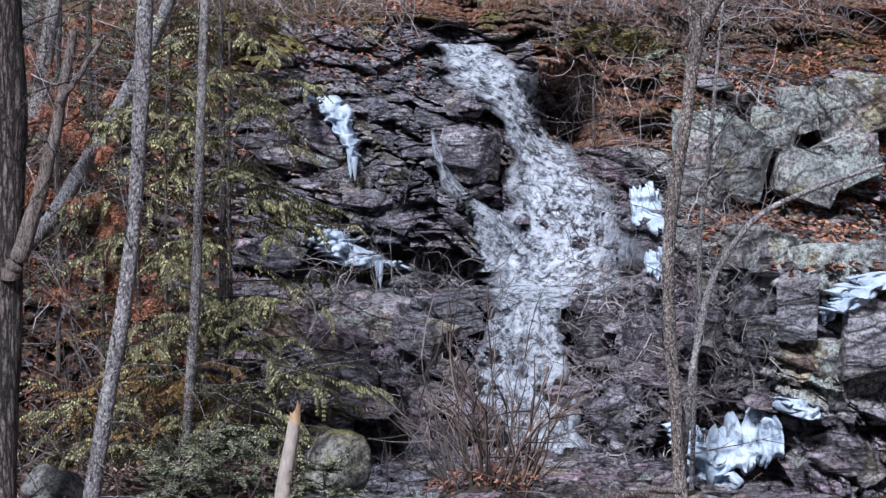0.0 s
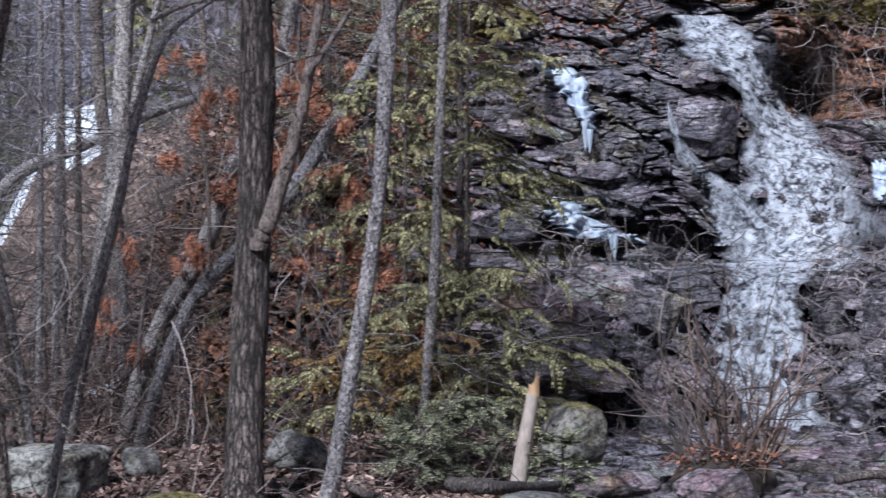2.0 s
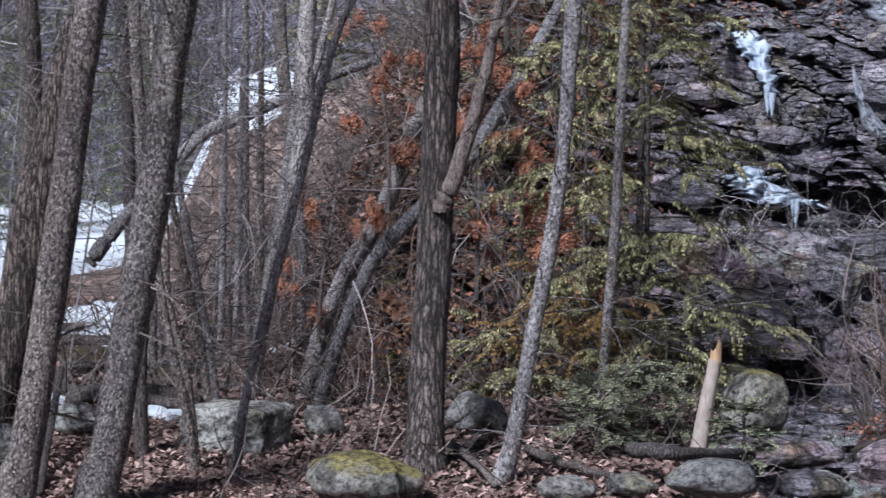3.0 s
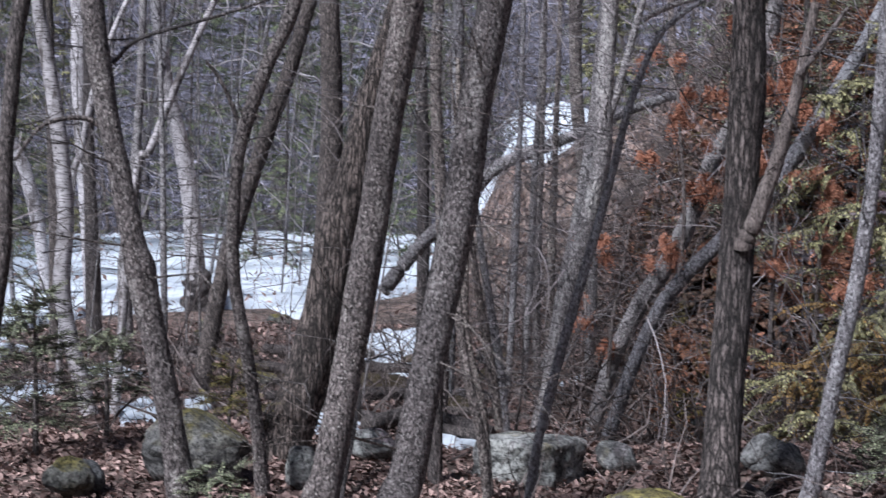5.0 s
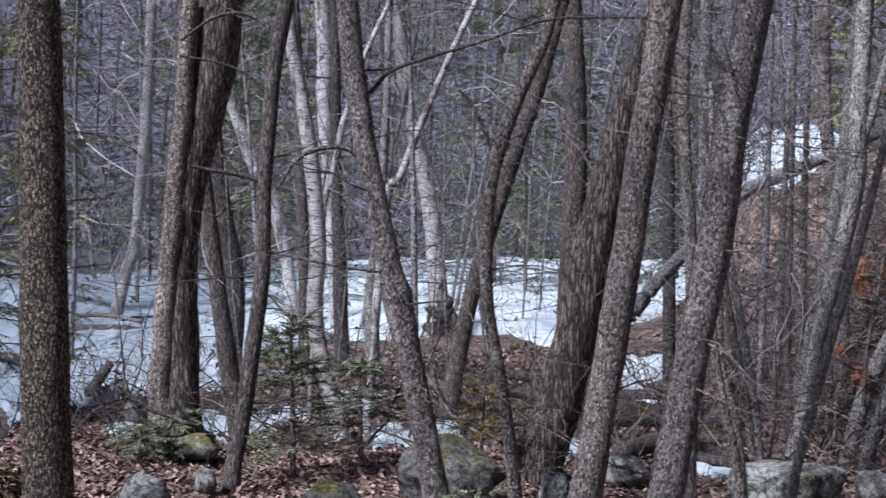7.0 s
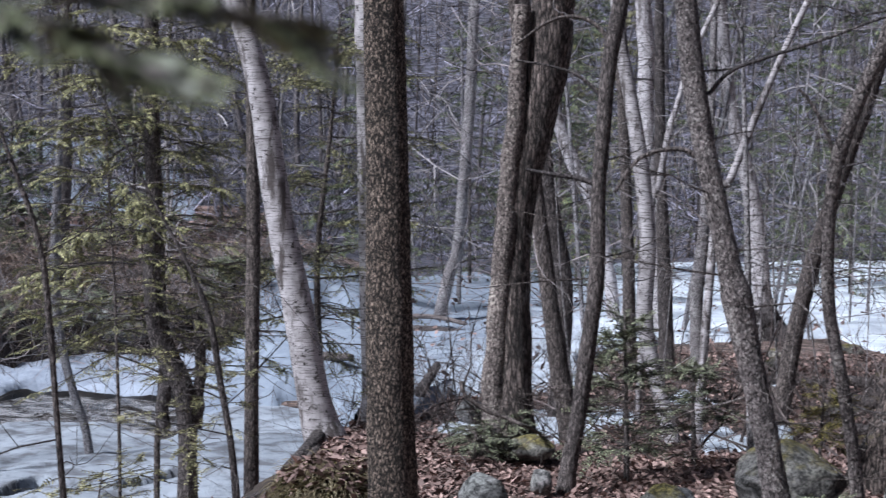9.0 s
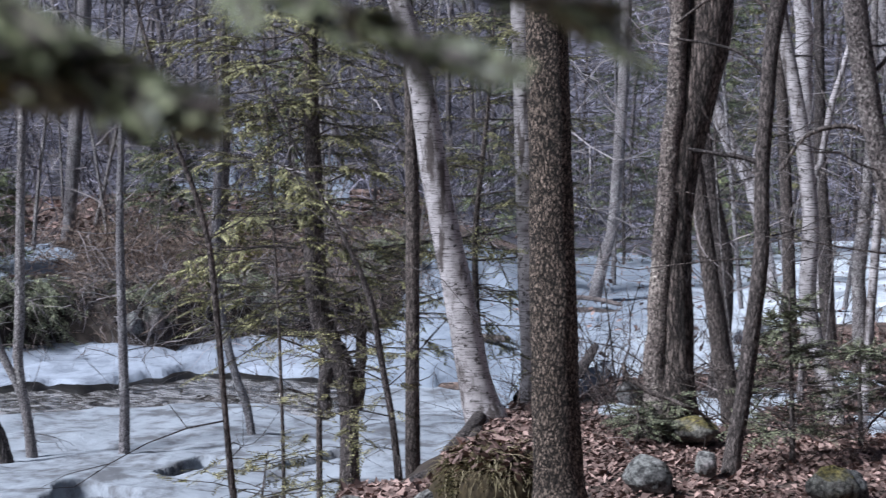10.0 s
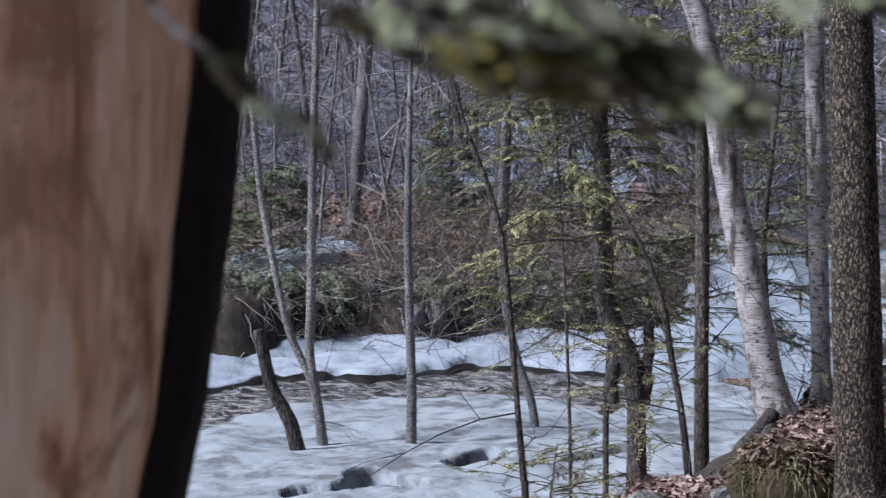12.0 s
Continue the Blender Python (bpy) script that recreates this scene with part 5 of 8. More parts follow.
tree("maple", "SPOT", [(1.77, 13.08, -0.16, 0.055), (1.75, 13.08, 0.12, 0.046), (1.74, 13.09, 0.46, 0.048), (1.70, 13.09, 0.97, 0.051), (1.69, 13.09, 1.61, 0.048), (1.74, 13.08, 2.11, 0.048), (1.83, 13.07, 2.66, 0.051), (1.91, 13.06, 3.21, 0.055), (2.07, 13.04, 3.54, 0.048)], 4, [
    ("SPOT", [(1.90, 13.06, 3.16, 0.034), (1.86, 13.07, 3.38, 0.026), (1.79, 13.08, 3.59, 0.021)])])
tree("sapling", "GREY", [(1.90, 13.47, 0.54, 0.026), (1.97, 13.46, 0.94, 0.029), (2.04, 13.45, 1.29, 0.029), (2.18, 13.42, 1.59, 0.026), (2.43, 13.38, 1.89, 0.024), (2.83, 13.30, 2.09, 0.020), (3.34, 13.18, 2.27, 0.013)], 0)
tree("sapling", "GREY", [(2.00, 13.86, 0.73, 0.020), (2.03, 13.85, 1.27, 0.023), (2.04, 13.85, 1.72, 0.020), (2.10, 13.84, 2.25, 0.018), (2.14, 13.83, 2.70, 0.016), (2.20, 13.83, 3.32, 0.011)], 1)
tree("maple", "SPOT", [(3.75, 21.68, 3.37, 0.147), (3.78, 21.67, 3.79, 0.116), (3.81, 21.67, 4.48, 0.104), (3.84, 21.66, 5.04, 0.098)], 5)
tree("maple", "SPOT", [(3.65, 22.10, 3.47, 0.081), (3.67, 22.10, 3.97, 0.083), (3.69, 22.09, 4.75, 0.080)], 5)
tree("sapling", "GREY", [(1.94, 22.42, 3.76, 0.040), (1.95, 22.42, 4.15, 0.036), (1.97, 22.41, 4.80, 0.033)], 4)
tree("sapling", "GREY", [(1.80, 22.43, 3.98, 0.036), (1.79, 22.43, 4.30, 0.033), (1.78, 22.43, 4.81, 0.029)], 4)
tree("sapling", "GREY", [(2.84, 23.83, 4.44, 0.054), (2.81, 23.84, 4.67, 0.050), (2.76, 23.84, 5.05, 0.047)], 4)
tree("sapling", "SPOT", [(-1.01, 23.98, 4.48, 0.070), (-0.97, 23.98, 4.79, 0.066), (-0.93, 23.98, 5.10, 0.062)], 4)
tree("maple", "SPOT", [(-4.08, 8.71, 0.20, 0.118), (-4.05, 8.76, 0.34, 0.103), (-3.99, 8.87, 0.90, 0.097), (-3.93, 8.93, 1.34, 0.097), (-3.86, 8.98, 1.78, 0.100), (-3.80, 9.00, 2.32, 0.097), (-3.72, 9.00, 2.78, 0.097), (-3.64, 8.99, 3.15, 0.093)], 4)
tree("maple", "SPOT", [(-4.38, 8.34, 0.23, 0.103), (-4.36, 8.38, 0.37, 0.088), (-4.30, 8.49, 0.92, 0.086), (-4.26, 8.56, 1.38, 0.086), (-4.20, 8.60, 1.84, 0.086), (-4.14, 8.62, 2.30, 0.084), (-4.07, 8.63, 2.76, 0.082), (-4.01, 8.62, 3.12, 0.082)], 4)
tree("oak", "BARK", [(-5.78, 10.62, 0.08, 0.200), (-5.74, 10.64, 0.23, 0.175), (-5.63, 10.69, 0.59, 0.161), (-5.54, 10.74, 1.02, 0.150), (-5.46, 10.78, 1.56, 0.143), (-5.35, 10.83, 2.07, 0.118), (-5.25, 10.88, 2.57, 0.100), (-5.08, 10.95, 3.19, 0.086)], 4)
tree("maple", "SPOT", [(-5.25, 9.32, 0.09, 0.047), (-5.28, 9.30, 0.44, 0.041), (-5.34, 9.27, 0.85, 0.040), (-5.41, 9.23, 1.30, 0.040), (-5.42, 9.22, 1.64, 0.037), (-5.41, 9.23, 1.98, 0.038), (-5.37, 9.25, 2.24, 0.046), (-5.26, 9.31, 2.60, 0.043), (-5.14, 9.37, 2.91, 0.043), (-5.06, 9.42, 3.25, 0.043)], 3, [
    ("DARK", [(-5.39, 9.25, 2.20, 0.017), (-5.44, 9.22, 2.37, 0.014), (-5.51, 9.18, 2.53, 0.012), (-5.58, 9.14, 2.63, 0.009)])])
tree("maple", "SPOT", [(-5.27, 8.39, 0.21, 0.090), (-5.30, 8.38, 0.40, 0.079), (-5.34, 8.35, 0.68, 0.074), (-5.41, 8.31, 1.06, 0.071), (-5.46, 8.28, 1.32, 0.079), (-5.48, 8.27, 1.43, 0.087), (-5.51, 8.25, 1.57, 0.068), (-5.57, 8.21, 1.91, 0.061), (-5.64, 8.17, 2.29, 0.065), (-5.69, 8.13, 2.69, 0.068), (-5.73, 8.11, 3.13, 0.063)], 4, [
    ("DARK", [(-5.67, 8.27, 2.56, 0.013), (-5.56, 8.33, 2.69, 0.011), (-5.38, 8.45, 2.77, 0.010), (-5.13, 8.59, 2.86, 0.009), (-4.82, 8.75, 2.98, 0.008), (-4.57, 8.88, 3.00, 0.008), (-4.29, 9.00, 3.00, 0.006)]),
    ("DARK", [(-5.67, 8.15, 2.21, 0.017), (-5.74, 8.10, 2.25, 0.014), (-5.85, 8.03, 2.24, 0.013), (-5.95, 7.96, 2.18, 0.011), (-6.04, 7.89, 2.01, 0.010)])])
tree("maple", "DARK", [(-8.64, 14.76, 0.71, 0.086), (-8.53, 14.82, 1.26, 0.081), (-8.39, 14.90, 1.81, 0.076), (-8.23, 14.98, 2.36, 0.076), (-8.04, 15.08, 3.02, 0.076), (-7.85, 15.17, 3.79, 0.066), (-7.81, 15.20, 4.01, 0.066)], 4)
tree("maple", "DARK", [(-8.39, 16.58, 0.66, 0.132), (-8.37, 16.59, 1.50, 0.121), (-8.34, 16.60, 2.28, 0.116), (-8.35, 16.60, 2.88, 0.116), (-8.40, 16.58, 4.07, 0.099), (-8.41, 16.57, 4.30, 0.094)], 4)
tree("maple", "DARK", [(-7.31, 9.20, 0.04, 0.068), (-7.29, 9.21, 0.23, 0.058), (-7.25, 9.24, 0.49, 0.056), (-7.19, 9.28, 1.04, 0.056), (-7.15, 9.31, 1.48, 0.053), (-7.15, 9.32, 1.96, 0.049), (-7.13, 9.33, 2.33, 0.049), (-7.09, 9.36, 2.88, 0.053), (-7.02, 9.40, 3.32, 0.056)], 4, [
    ("DARK", [(-7.16, 9.31, 2.06, 0.019), (-7.24, 9.25, 2.10, 0.017), (-7.38, 9.14, 2.13, 0.015), (-7.53, 9.03, 2.16, 0.011)]),
    ("DARK", [(-7.08, 9.36, 2.99, 0.019), (-7.16, 9.31, 3.11, 0.015), (-7.28, 9.22, 3.17, 0.013), (-7.42, 9.11, 3.13, 0.011), (-7.58, 8.98, 2.98, 0.009)]),
    ("DARK", [(-7.13, 9.33, 2.64, 0.015), (-7.24, 9.24, 2.77, 0.011), (-7.39, 9.14, 2.84, 0.009), (-7.58, 8.98, 2.88, 0.008)])])
tree("birch", "BIRCH", [(-8.26, 12.66, 1.86, 0.036), (-8.17, 12.72, 2.11, 0.034), (-8.04, 12.79, 2.50, 0.034), (-7.89, 12.88, 2.93, 0.029), (-7.75, 12.96, 3.30, 0.027), (-7.59, 13.06, 3.71, 0.022)], 0)
tree("oak", "BARK", [(-8.62, 10.30, 0.02, 0.232), (-8.65, 10.32, 0.30, 0.185), (-8.68, 10.36, 0.81, 0.160), (-8.71, 10.40, 1.45, 0.147), (-8.68, 10.44, 1.97, 0.147), (-8.57, 10.51, 2.53, 0.151), (-8.48, 10.54, 2.95, 0.159), (-8.42, 10.53, 3.42, 0.158)], 4, [("SPOT", [(-8.68, 10.12, 0.03, 0.132), (-8.70, 10.16, 0.31, 0.098), (-8.71, 10.22, 0.82, 0.086), (-8.70, 10.28, 1.46, 0.081), (-8.67, 10.32, 2.10, 0.077), (-8.61, 10.33, 2.74, 0.070), (-8.54, 10.32, 3.41, 0.064)])])
tree("oak", "FLAKE", [(-6.81, 6.92, 0.19, 0.154), (-6.82, 6.92, 0.35, 0.135), (-6.83, 6.91, 0.78, 0.129), (-6.84, 6.90, 1.31, 0.126), (-6.85, 6.90, 1.92, 0.121), (-6.86, 6.89, 2.54, 0.117), (-6.87, 6.88, 3.05, 0.111)], 5)
tree("birch", "BIRCH", [(-10.21, 9.91, 0.03, 0.171), (-10.25, 9.88, 0.17, 0.148), (-10.29, 9.84, 0.49, 0.130), (-10.35, 9.78, 0.94, 0.123), (-10.43, 9.70, 1.49, 0.115), (-10.51, 9.62, 2.12, 0.109), (-10.58, 9.55, 2.80, 0.101), (-10.68, 9.45, 3.34, 0.086), (-10.72, 9.41, 3.52, 0.082)], 4)
tree("birch", "BIRCH", [(-11.96, 12.38, -0.06, 0.099), (-11.96, 12.38, 0.16, 0.090), (-11.97, 12.37, 0.66, 0.095), (-11.99, 12.36, 1.76, 0.095), (-12.00, 12.35, 2.68, 0.095), (-12.01, 12.33, 3.55, 0.095), (-12.02, 12.33, 3.82, 0.090)], 4)
tree("maple", "DARK", [(-11.35, 10.19, -0.53, 0.068), (-11.35, 10.19, 0.33, 0.061), (-11.34, 10.20, 1.31, 0.061), (-11.34, 10.20, 2.18, 0.058), (-11.35, 10.19, 3.00, 0.053), (-11.37, 10.18, 3.62, 0.049)], 4)
tree("hemlock", "DARK", [(-12.47, 10.46, -0.82, 0.098), (-12.47, 10.46, -0.46, 0.088), (-12.47, 10.46, -0.04, 0.093), (-12.51, 10.41, 0.28, 0.104), (-12.63, 10.28, 0.67, 0.098), (-12.68, 10.22, 1.22, 0.078), (-12.66, 10.24, 1.78, 0.078), (-12.68, 10.23, 2.56, 0.072), (-12.68, 10.22, 3.43, 0.067), (-12.68, 10.22, 3.74, 0.062)], 3, [
    ("DARK", [(-12.51, 10.41, 0.25, 0.062), (-12.58, 10.33, 0.28, 0.067), (-12.62, 10.29, 0.07, 0.062), (-12.60, 10.31, -0.14, 0.052)]),
    ("DARK", [(-12.42, 10.51, -0.14, 0.057), (-12.40, 10.54, 0.28, 0.052), (-12.39, 10.54, 0.69, 0.047), (-12.42, 10.52, 0.90, 0.031)])])
tree("sapling", "GREY", [(-17.03, 11.13, -1.18, 0.065), (-17.02, 11.14, -0.50, 0.058), (-17.03, 11.13, 0.47, 0.052), (-17.03, 11.12, 1.43, 0.045), (-17.02, 11.15, 2.39, 0.036), (-17.00, 11.17, 3.22, 0.026)], 2)
tree("sapling", "DARK", [(-10.01, 7.18, -0.30, 0.028), (-10.02, 7.17, -0.10, 0.026), (-10.04, 7.14, 0.37, 0.023), (-10.06, 7.11, 0.87, 0.023), (-10.09, 7.07, 1.46, 0.023), (-10.14, 7.00, 1.85, 0.020), (-10.24, 6.87, 2.31, 0.014), (-10.30, 6.79, 2.69, 0.012)], 2)
tree("maple", "GREY", [(-16.96, 12.90, -1.00, 0.054), (-16.99, 12.86, -0.72, 0.054), (-17.06, 12.77, -0.38, 0.054), (-17.15, 12.66, 0.23, 0.054), (-17.19, 12.60, 0.92, 0.060), (-17.18, 12.61, 1.73, 0.054), (-17.16, 12.64, 2.40, 0.043)], 2)
tree("maple", "GREY", [(-18.01, 10.54, -1.16, 0.066), (-18.03, 10.51, -0.79, 0.057), (-18.08, 10.43, -0.13, 0.057), (-18.07, 10.45, 0.45, 0.058), (-18.06, 10.47, 1.43, 0.053), (-18.04, 10.50, 2.41, 0.048), (-18.02, 10.53, 3.25, 0.043)], 3)
tree("maple", "GREY", [(-18.04, 10.50, -0.79, 0.048), (-18.08, 10.43, -0.40, 0.048), (-18.20, 10.24, 0.13, 0.048), (-18.29, 10.09, 0.92, 0.045), (-18.36, 9.97, 1.76, 0.043), (-18.39, 9.91, 2.54, 0.038), (-18.42, 9.85, 3.31, 0.031)], 3)
tree("stub", "BARK", [(-17.77, 10.01, -0.99, 0.086), (-17.82, 9.93, -0.73, 0.080), (-17.90, 9.79, -0.40, 0.075), (-17.96, 9.68, 0.18, 0.069)], 0)
tree("sapling", "DARK", [(-10.71, 9.42, -0.52, 0.032), (-10.75, 9.38, 0.03, 0.029), (-10.80, 9.32, 0.49, 0.027), (-10.86, 9.26, 0.99, 0.027), (-10.96, 9.14, 1.40, 0.018), (-11.14, 8.95, 1.90, 0.011)], 2)
tree("maple", "DARK", [(-26.88, 19.69, -1.06, 0.235), (-26.83, 19.75, -0.42, 0.203), (-26.79, 19.81, -0.10, 0.181), (-26.69, 19.93, 0.76, 0.171), (-26.62, 20.03, 2.04, 0.149), (-26.60, 20.06, 3.63, 0.128)], 4)
tree("birch", "GREY", [(-20.99, 24.40, 0.49, 0.114), (-20.87, 24.50, 1.01, 0.104), (-20.77, 24.58, 2.45, 0.104), (-20.69, 24.65, 4.00, 0.104), (-20.65, 24.68, 5.53, 0.093)], 4)
tree("birch", "GREY", [(-34.15, 21.52, 0.79, 0.129), (-34.12, 21.58, 1.18, 0.142), (-34.05, 21.68, 2.73, 0.155), (-33.92, 21.87, 5.17, 0.155), (-33.88, 21.93, 6.32, 0.142)], 4)
tree("birch", "BIRCH", [(-8.58, 12.46, -0.08, 0.083), (-8.61, 12.44, 0.09, 0.075), (-8.71, 12.38, 0.55, 0.067), (-8.77, 12.34, 0.99, 0.071), (-8.75, 12.35, 1.62, 0.071), (-8.82, 12.30, 2.43, 0.067), (-8.94, 12.22, 3.25, 0.054), (-8.98, 12.19, 3.77, 0.058)], 4)
tree("birch", "BIRCH", [(-16.24, 24.18, -0.38, 0.153), (-16.30, 24.14, 0.79, 0.145), (-16.39, 24.08, 2.19, 0.137), (-16.48, 24.03, 3.40, 0.137), (-16.47, 24.03, 4.33, 0.137), (-16.54, 23.99, 5.44, 0.129)], 4)
tree("birch", "BIRCH", [(-15.30, 25.93, -0.40, 0.250), (-15.32, 25.92, -0.01, 0.175), (-15.42, 25.86, 1.25, 0.154), (-15.55, 25.78, 2.22, 0.142), (-15.79, 25.64, 3.28, 0.129), (-15.90, 25.58, 4.15, 0.125), (-16.01, 25.51, 5.59, 0.117)], 4, [
    # A dark sleeve of bark round the birch's foot, built as a limb.
    ("DARK", [(-15.22, 25.92, -0.51, 0.417), (-15.25, 25.90, -0.32, 0.320), (-15.28, 25.88, -0.12, 0.252), (-15.29, 25.88, 0.03, 0.223), (-15.30, 25.87, 0.14, 0.184)])])
tree("birch", "BIRCH", [(-18.58, 26.22, -0.37, 0.125), (-18.65, 26.18, 0.46, 0.116), (-18.89, 26.01, 1.79, 0.124), (-19.22, 25.77, 2.61, 0.124), (-19.55, 25.52, 3.82, 0.111), (-19.78, 25.35, 4.93, 0.124)], 3)
tree("sapling", "BIRCH", [(-9.83, 14.04, 1.73, 0.033), (-9.76, 14.08, 2.11, 0.033), (-9.68, 14.13, 2.61, 0.033), (-9.63, 14.17, 2.83, 0.027), (-9.50, 14.25, 3.32, 0.025), (-9.25, 14.41, 3.98, 0.025)], 3)
tree("maple", "DARK", [(-10.54, 13.53, 0.09, 0.099), (-10.51, 13.56, 1.07, 0.093), (-10.60, 13.49, 1.72, 0.093), (-10.70, 13.41, 2.59, 0.088), (-10.78, 13.35, 3.34, 0.077)], 4)
tree("maple", "DARK", [(-9.03, 11.54, 0.28, 0.084), (-9.07, 11.51, 0.60, 0.080), (-9.15, 11.45, 1.30, 0.070), (-9.23, 11.39, 2.04, 0.066), (-9.28, 11.35, 2.59, 0.056), (-9.35, 11.29, 3.32, 0.047)], 4)
tree("sapling", "DARK", [(-12.39, 18.33, 0.16, 0.100), (-12.41, 18.32, 0.80, 0.093), (-12.43, 18.31, 1.37, 0.085), (-12.47, 18.29, 2.36, 0.071), (-12.49, 18.27, 4.55, 0.057)], 4)
tree("sapling", "GREY", [(-12.07, 18.54, 0.31, 0.092), (-12.08, 18.53, 0.73, 0.085), (-12.03, 18.56, 1.30, 0.078), (-11.99, 18.59, 1.94, 0.064), (-11.94, 18.62, 3.08, 0.050), (-11.92, 18.64, 4.49, 0.043)], 3)
tree("sapling", "DARK", [(-12.78, 18.08, 0.52, 0.085), (-12.79, 18.07, 1.08, 0.078), (-12.83, 18.04, 2.35, 0.071), (-12.88, 18.00, 3.76, 0.064)], 3)
tree("maple", "GREY", [(-4.78, 13.20, 0.03, 0.071), (-4.73, 13.21, 0.30, 0.058), (-4.62, 13.25, 0.93, 0.062), (-4.47, 13.30, 1.60, 0.071), (-4.37, 13.32, 2.14, 0.075), (-4.36, 13.33, 2.71, 0.071), (-4.34, 13.34, 3.16, 0.069), (-4.32, 13.34, 3.69, 0.069)], 4, [
    ("GREY", [(-4.38, 13.32, 2.27, 0.041), (-4.25, 13.36, 2.71, 0.034), (-4.13, 13.39, 3.20, 0.029), (-4.03, 13.42, 3.64, 0.025)])])
tree("sapling", "GREY", [(-3.71, 9.87, 0.12, 0.034), (-3.67, 9.88, 0.42, 0.031), (-3.57, 9.92, 0.89, 0.031), (-3.45, 9.96, 1.37, 0.031), (-3.32, 9.99, 1.88, 0.027), (-3.19, 10.03, 2.45, 0.024), (-3.03, 10.08, 2.85, 0.019), (-2.74, 10.15, 3.09, 0.014)], 0, [
    ("GREY", [(-3.14, 10.05, 2.92, 0.017), (-3.00, 10.08, 3.00, 0.017), (-2.84, 10.12, 3.05, 0.014), (-2.62, 10.18, 3.06, 0.010)])])
tree("maple", "GREY", [(-5.72, 16.05, -0.01, 0.076), (-5.60, 16.09, 0.65, 0.071), (-5.44, 16.14, 1.58, 0.071), (-5.33, 16.18, 2.29, 0.076), (-5.27, 16.20, 3.11, 0.076), (-5.18, 16.22, 4.03, 0.076)], 4)
tree("maple", "SPOT", [(-5.99, 18.07, 1.60, 0.074), (-6.05, 18.05, 2.33, 0.071), (-6.11, 18.03, 2.93, 0.071), (-6.13, 18.02, 3.66, 0.069), (-6.15, 18.01, 4.27, 0.074)], 4)
tree("sapling", "SPOT", [(-5.47, 15.08, 0.26, 0.039), (-5.49, 15.08, 0.72, 0.036), (-5.48, 15.08, 1.76, 0.028), (-5.47, 15.08, 2.63, 0.023), (-5.47, 15.08, 3.50, 0.021)], 3)
tree("sapling", "SPOT", [(-5.69, 16.06, 0.21, 0.049), (-5.69, 16.06, 0.87, 0.044), (-5.68, 16.06, 1.58, 0.038), (-5.67, 16.07, 2.56, 0.030)], 3)
tree("maple", "SPOT", [(-5.91, 13.85, -0.19, 0.058), (-5.91, 13.85, 0.79, 0.058), (-5.95, 13.84, 1.76, 0.053), (-6.01, 13.81, 2.72, 0.049), (-6.00, 13.82, 3.54, 0.049), (-5.99, 13.82, 3.79, 0.049)], 3)
tree("maple", "GREY", [(-6.22, 14.80, 1.48, 0.057), (-6.21, 14.81, 2.26, 0.052), (-6.21, 14.81, 2.88, 0.052), (-6.21, 14.81, 3.91, 0.052)], 3)
tree("log", "GREY", [(-7.60, 16.40, 0.77, 0.075), (-7.31, 16.52, 1.18, 0.070), (-6.99, 16.65, 1.54, 0.070), (-6.56, 16.82, 2.04, 0.070), (-6.13, 16.97, 2.25, 0.064), (-5.64, 17.13, 2.48, 0.055), (-5.21, 17.25, 2.69, 0.049), (-4.75, 17.38, 2.85, 0.038)], 0)
tree("sapling", "SPOT", [(-4.07, 10.06, 0.15, 0.035), (-4.11, 10.05, 0.57, 0.031), (-4.21, 10.01, 0.99, 0.031), (-4.23, 10.00, 1.55, 0.028), (-4.27, 9.99, 2.18, 0.021), (-4.29, 9.98, 2.70, 0.014)], 0)
tree("sapling", "GREY", [(-4.71, 12.17, 0.07, 0.038), (-4.76, 12.15, 0.54, 0.034), (-4.83, 12.12, 0.96, 0.032), (-4.92, 12.09, 1.50, 0.027), (-5.03, 12.05, 2.21, 0.019)], 1)
tree("sapling", "GREY", [(-7.27, 11.51, 0.80, 0.026), (-7.28, 11.50, 1.32, 0.026), (-7.29, 11.49, 1.97, 0.022), (-7.32, 11.48, 2.83, 0.017)], 1)
tree("maple", "BARK", [(-5.96, 24.28, 4.55, 0.112), (-5.94, 24.28, 4.86, 0.112), (-5.91, 24.29, 5.33, 0.104)], 5)
tree("sapling", "GREY", [(-5.90, 15.98, 0.25, 0.038), (-5.87, 15.99, 1.07, 0.038), (-5.86, 16.00, 1.88, 0.033), (-5.82, 16.01, 2.96, 0.027)], 3)
tree("sapling", "GREY", [(-6.05, 15.93, -0.02, 0.033), (-6.02, 15.94, 1.07, 0.033), (-6.00, 15.95, 2.15, 0.027), (-5.99, 15.95, 3.28, 0.025)], 3)
tree("sapling", "GREY", [(-5.61, 17.14, 0.08, 0.052), (-5.59, 17.14, 0.84, 0.052), (-5.63, 17.13, 1.88, 0.047), (-5.54, 17.16, 3.03, 0.041)], 3)
tree("maple", "DARK", [(-4.55, 10.39, 0.27, 0.048), (-4.55, 10.39, 0.53, 0.044), (-4.53, 10.40, 0.85, 0.040), (-4.46, 10.43, 1.14, 0.037), (-4.45, 10.44, 1.46, 0.029)], 0)
tree("sapling", "SPOT", [(-3.99, 9.86, 0.05, 0.031), (-4.03, 9.85, 0.37, 0.031), (-4.12, 9.81, 0.78, 0.031), (-4.18, 9.79, 1.19, 0.026), (-4.20, 9.78, 1.59, 0.021)], 0)
tree("sapling", "SPOT", [(-4.75, 12.14, 0.08, 0.038), (-4.81, 12.12, 0.50, 0.036), (-4.92, 12.08, 1.09, 0.032), (-5.01, 12.04, 1.71, 0.023)], 1)
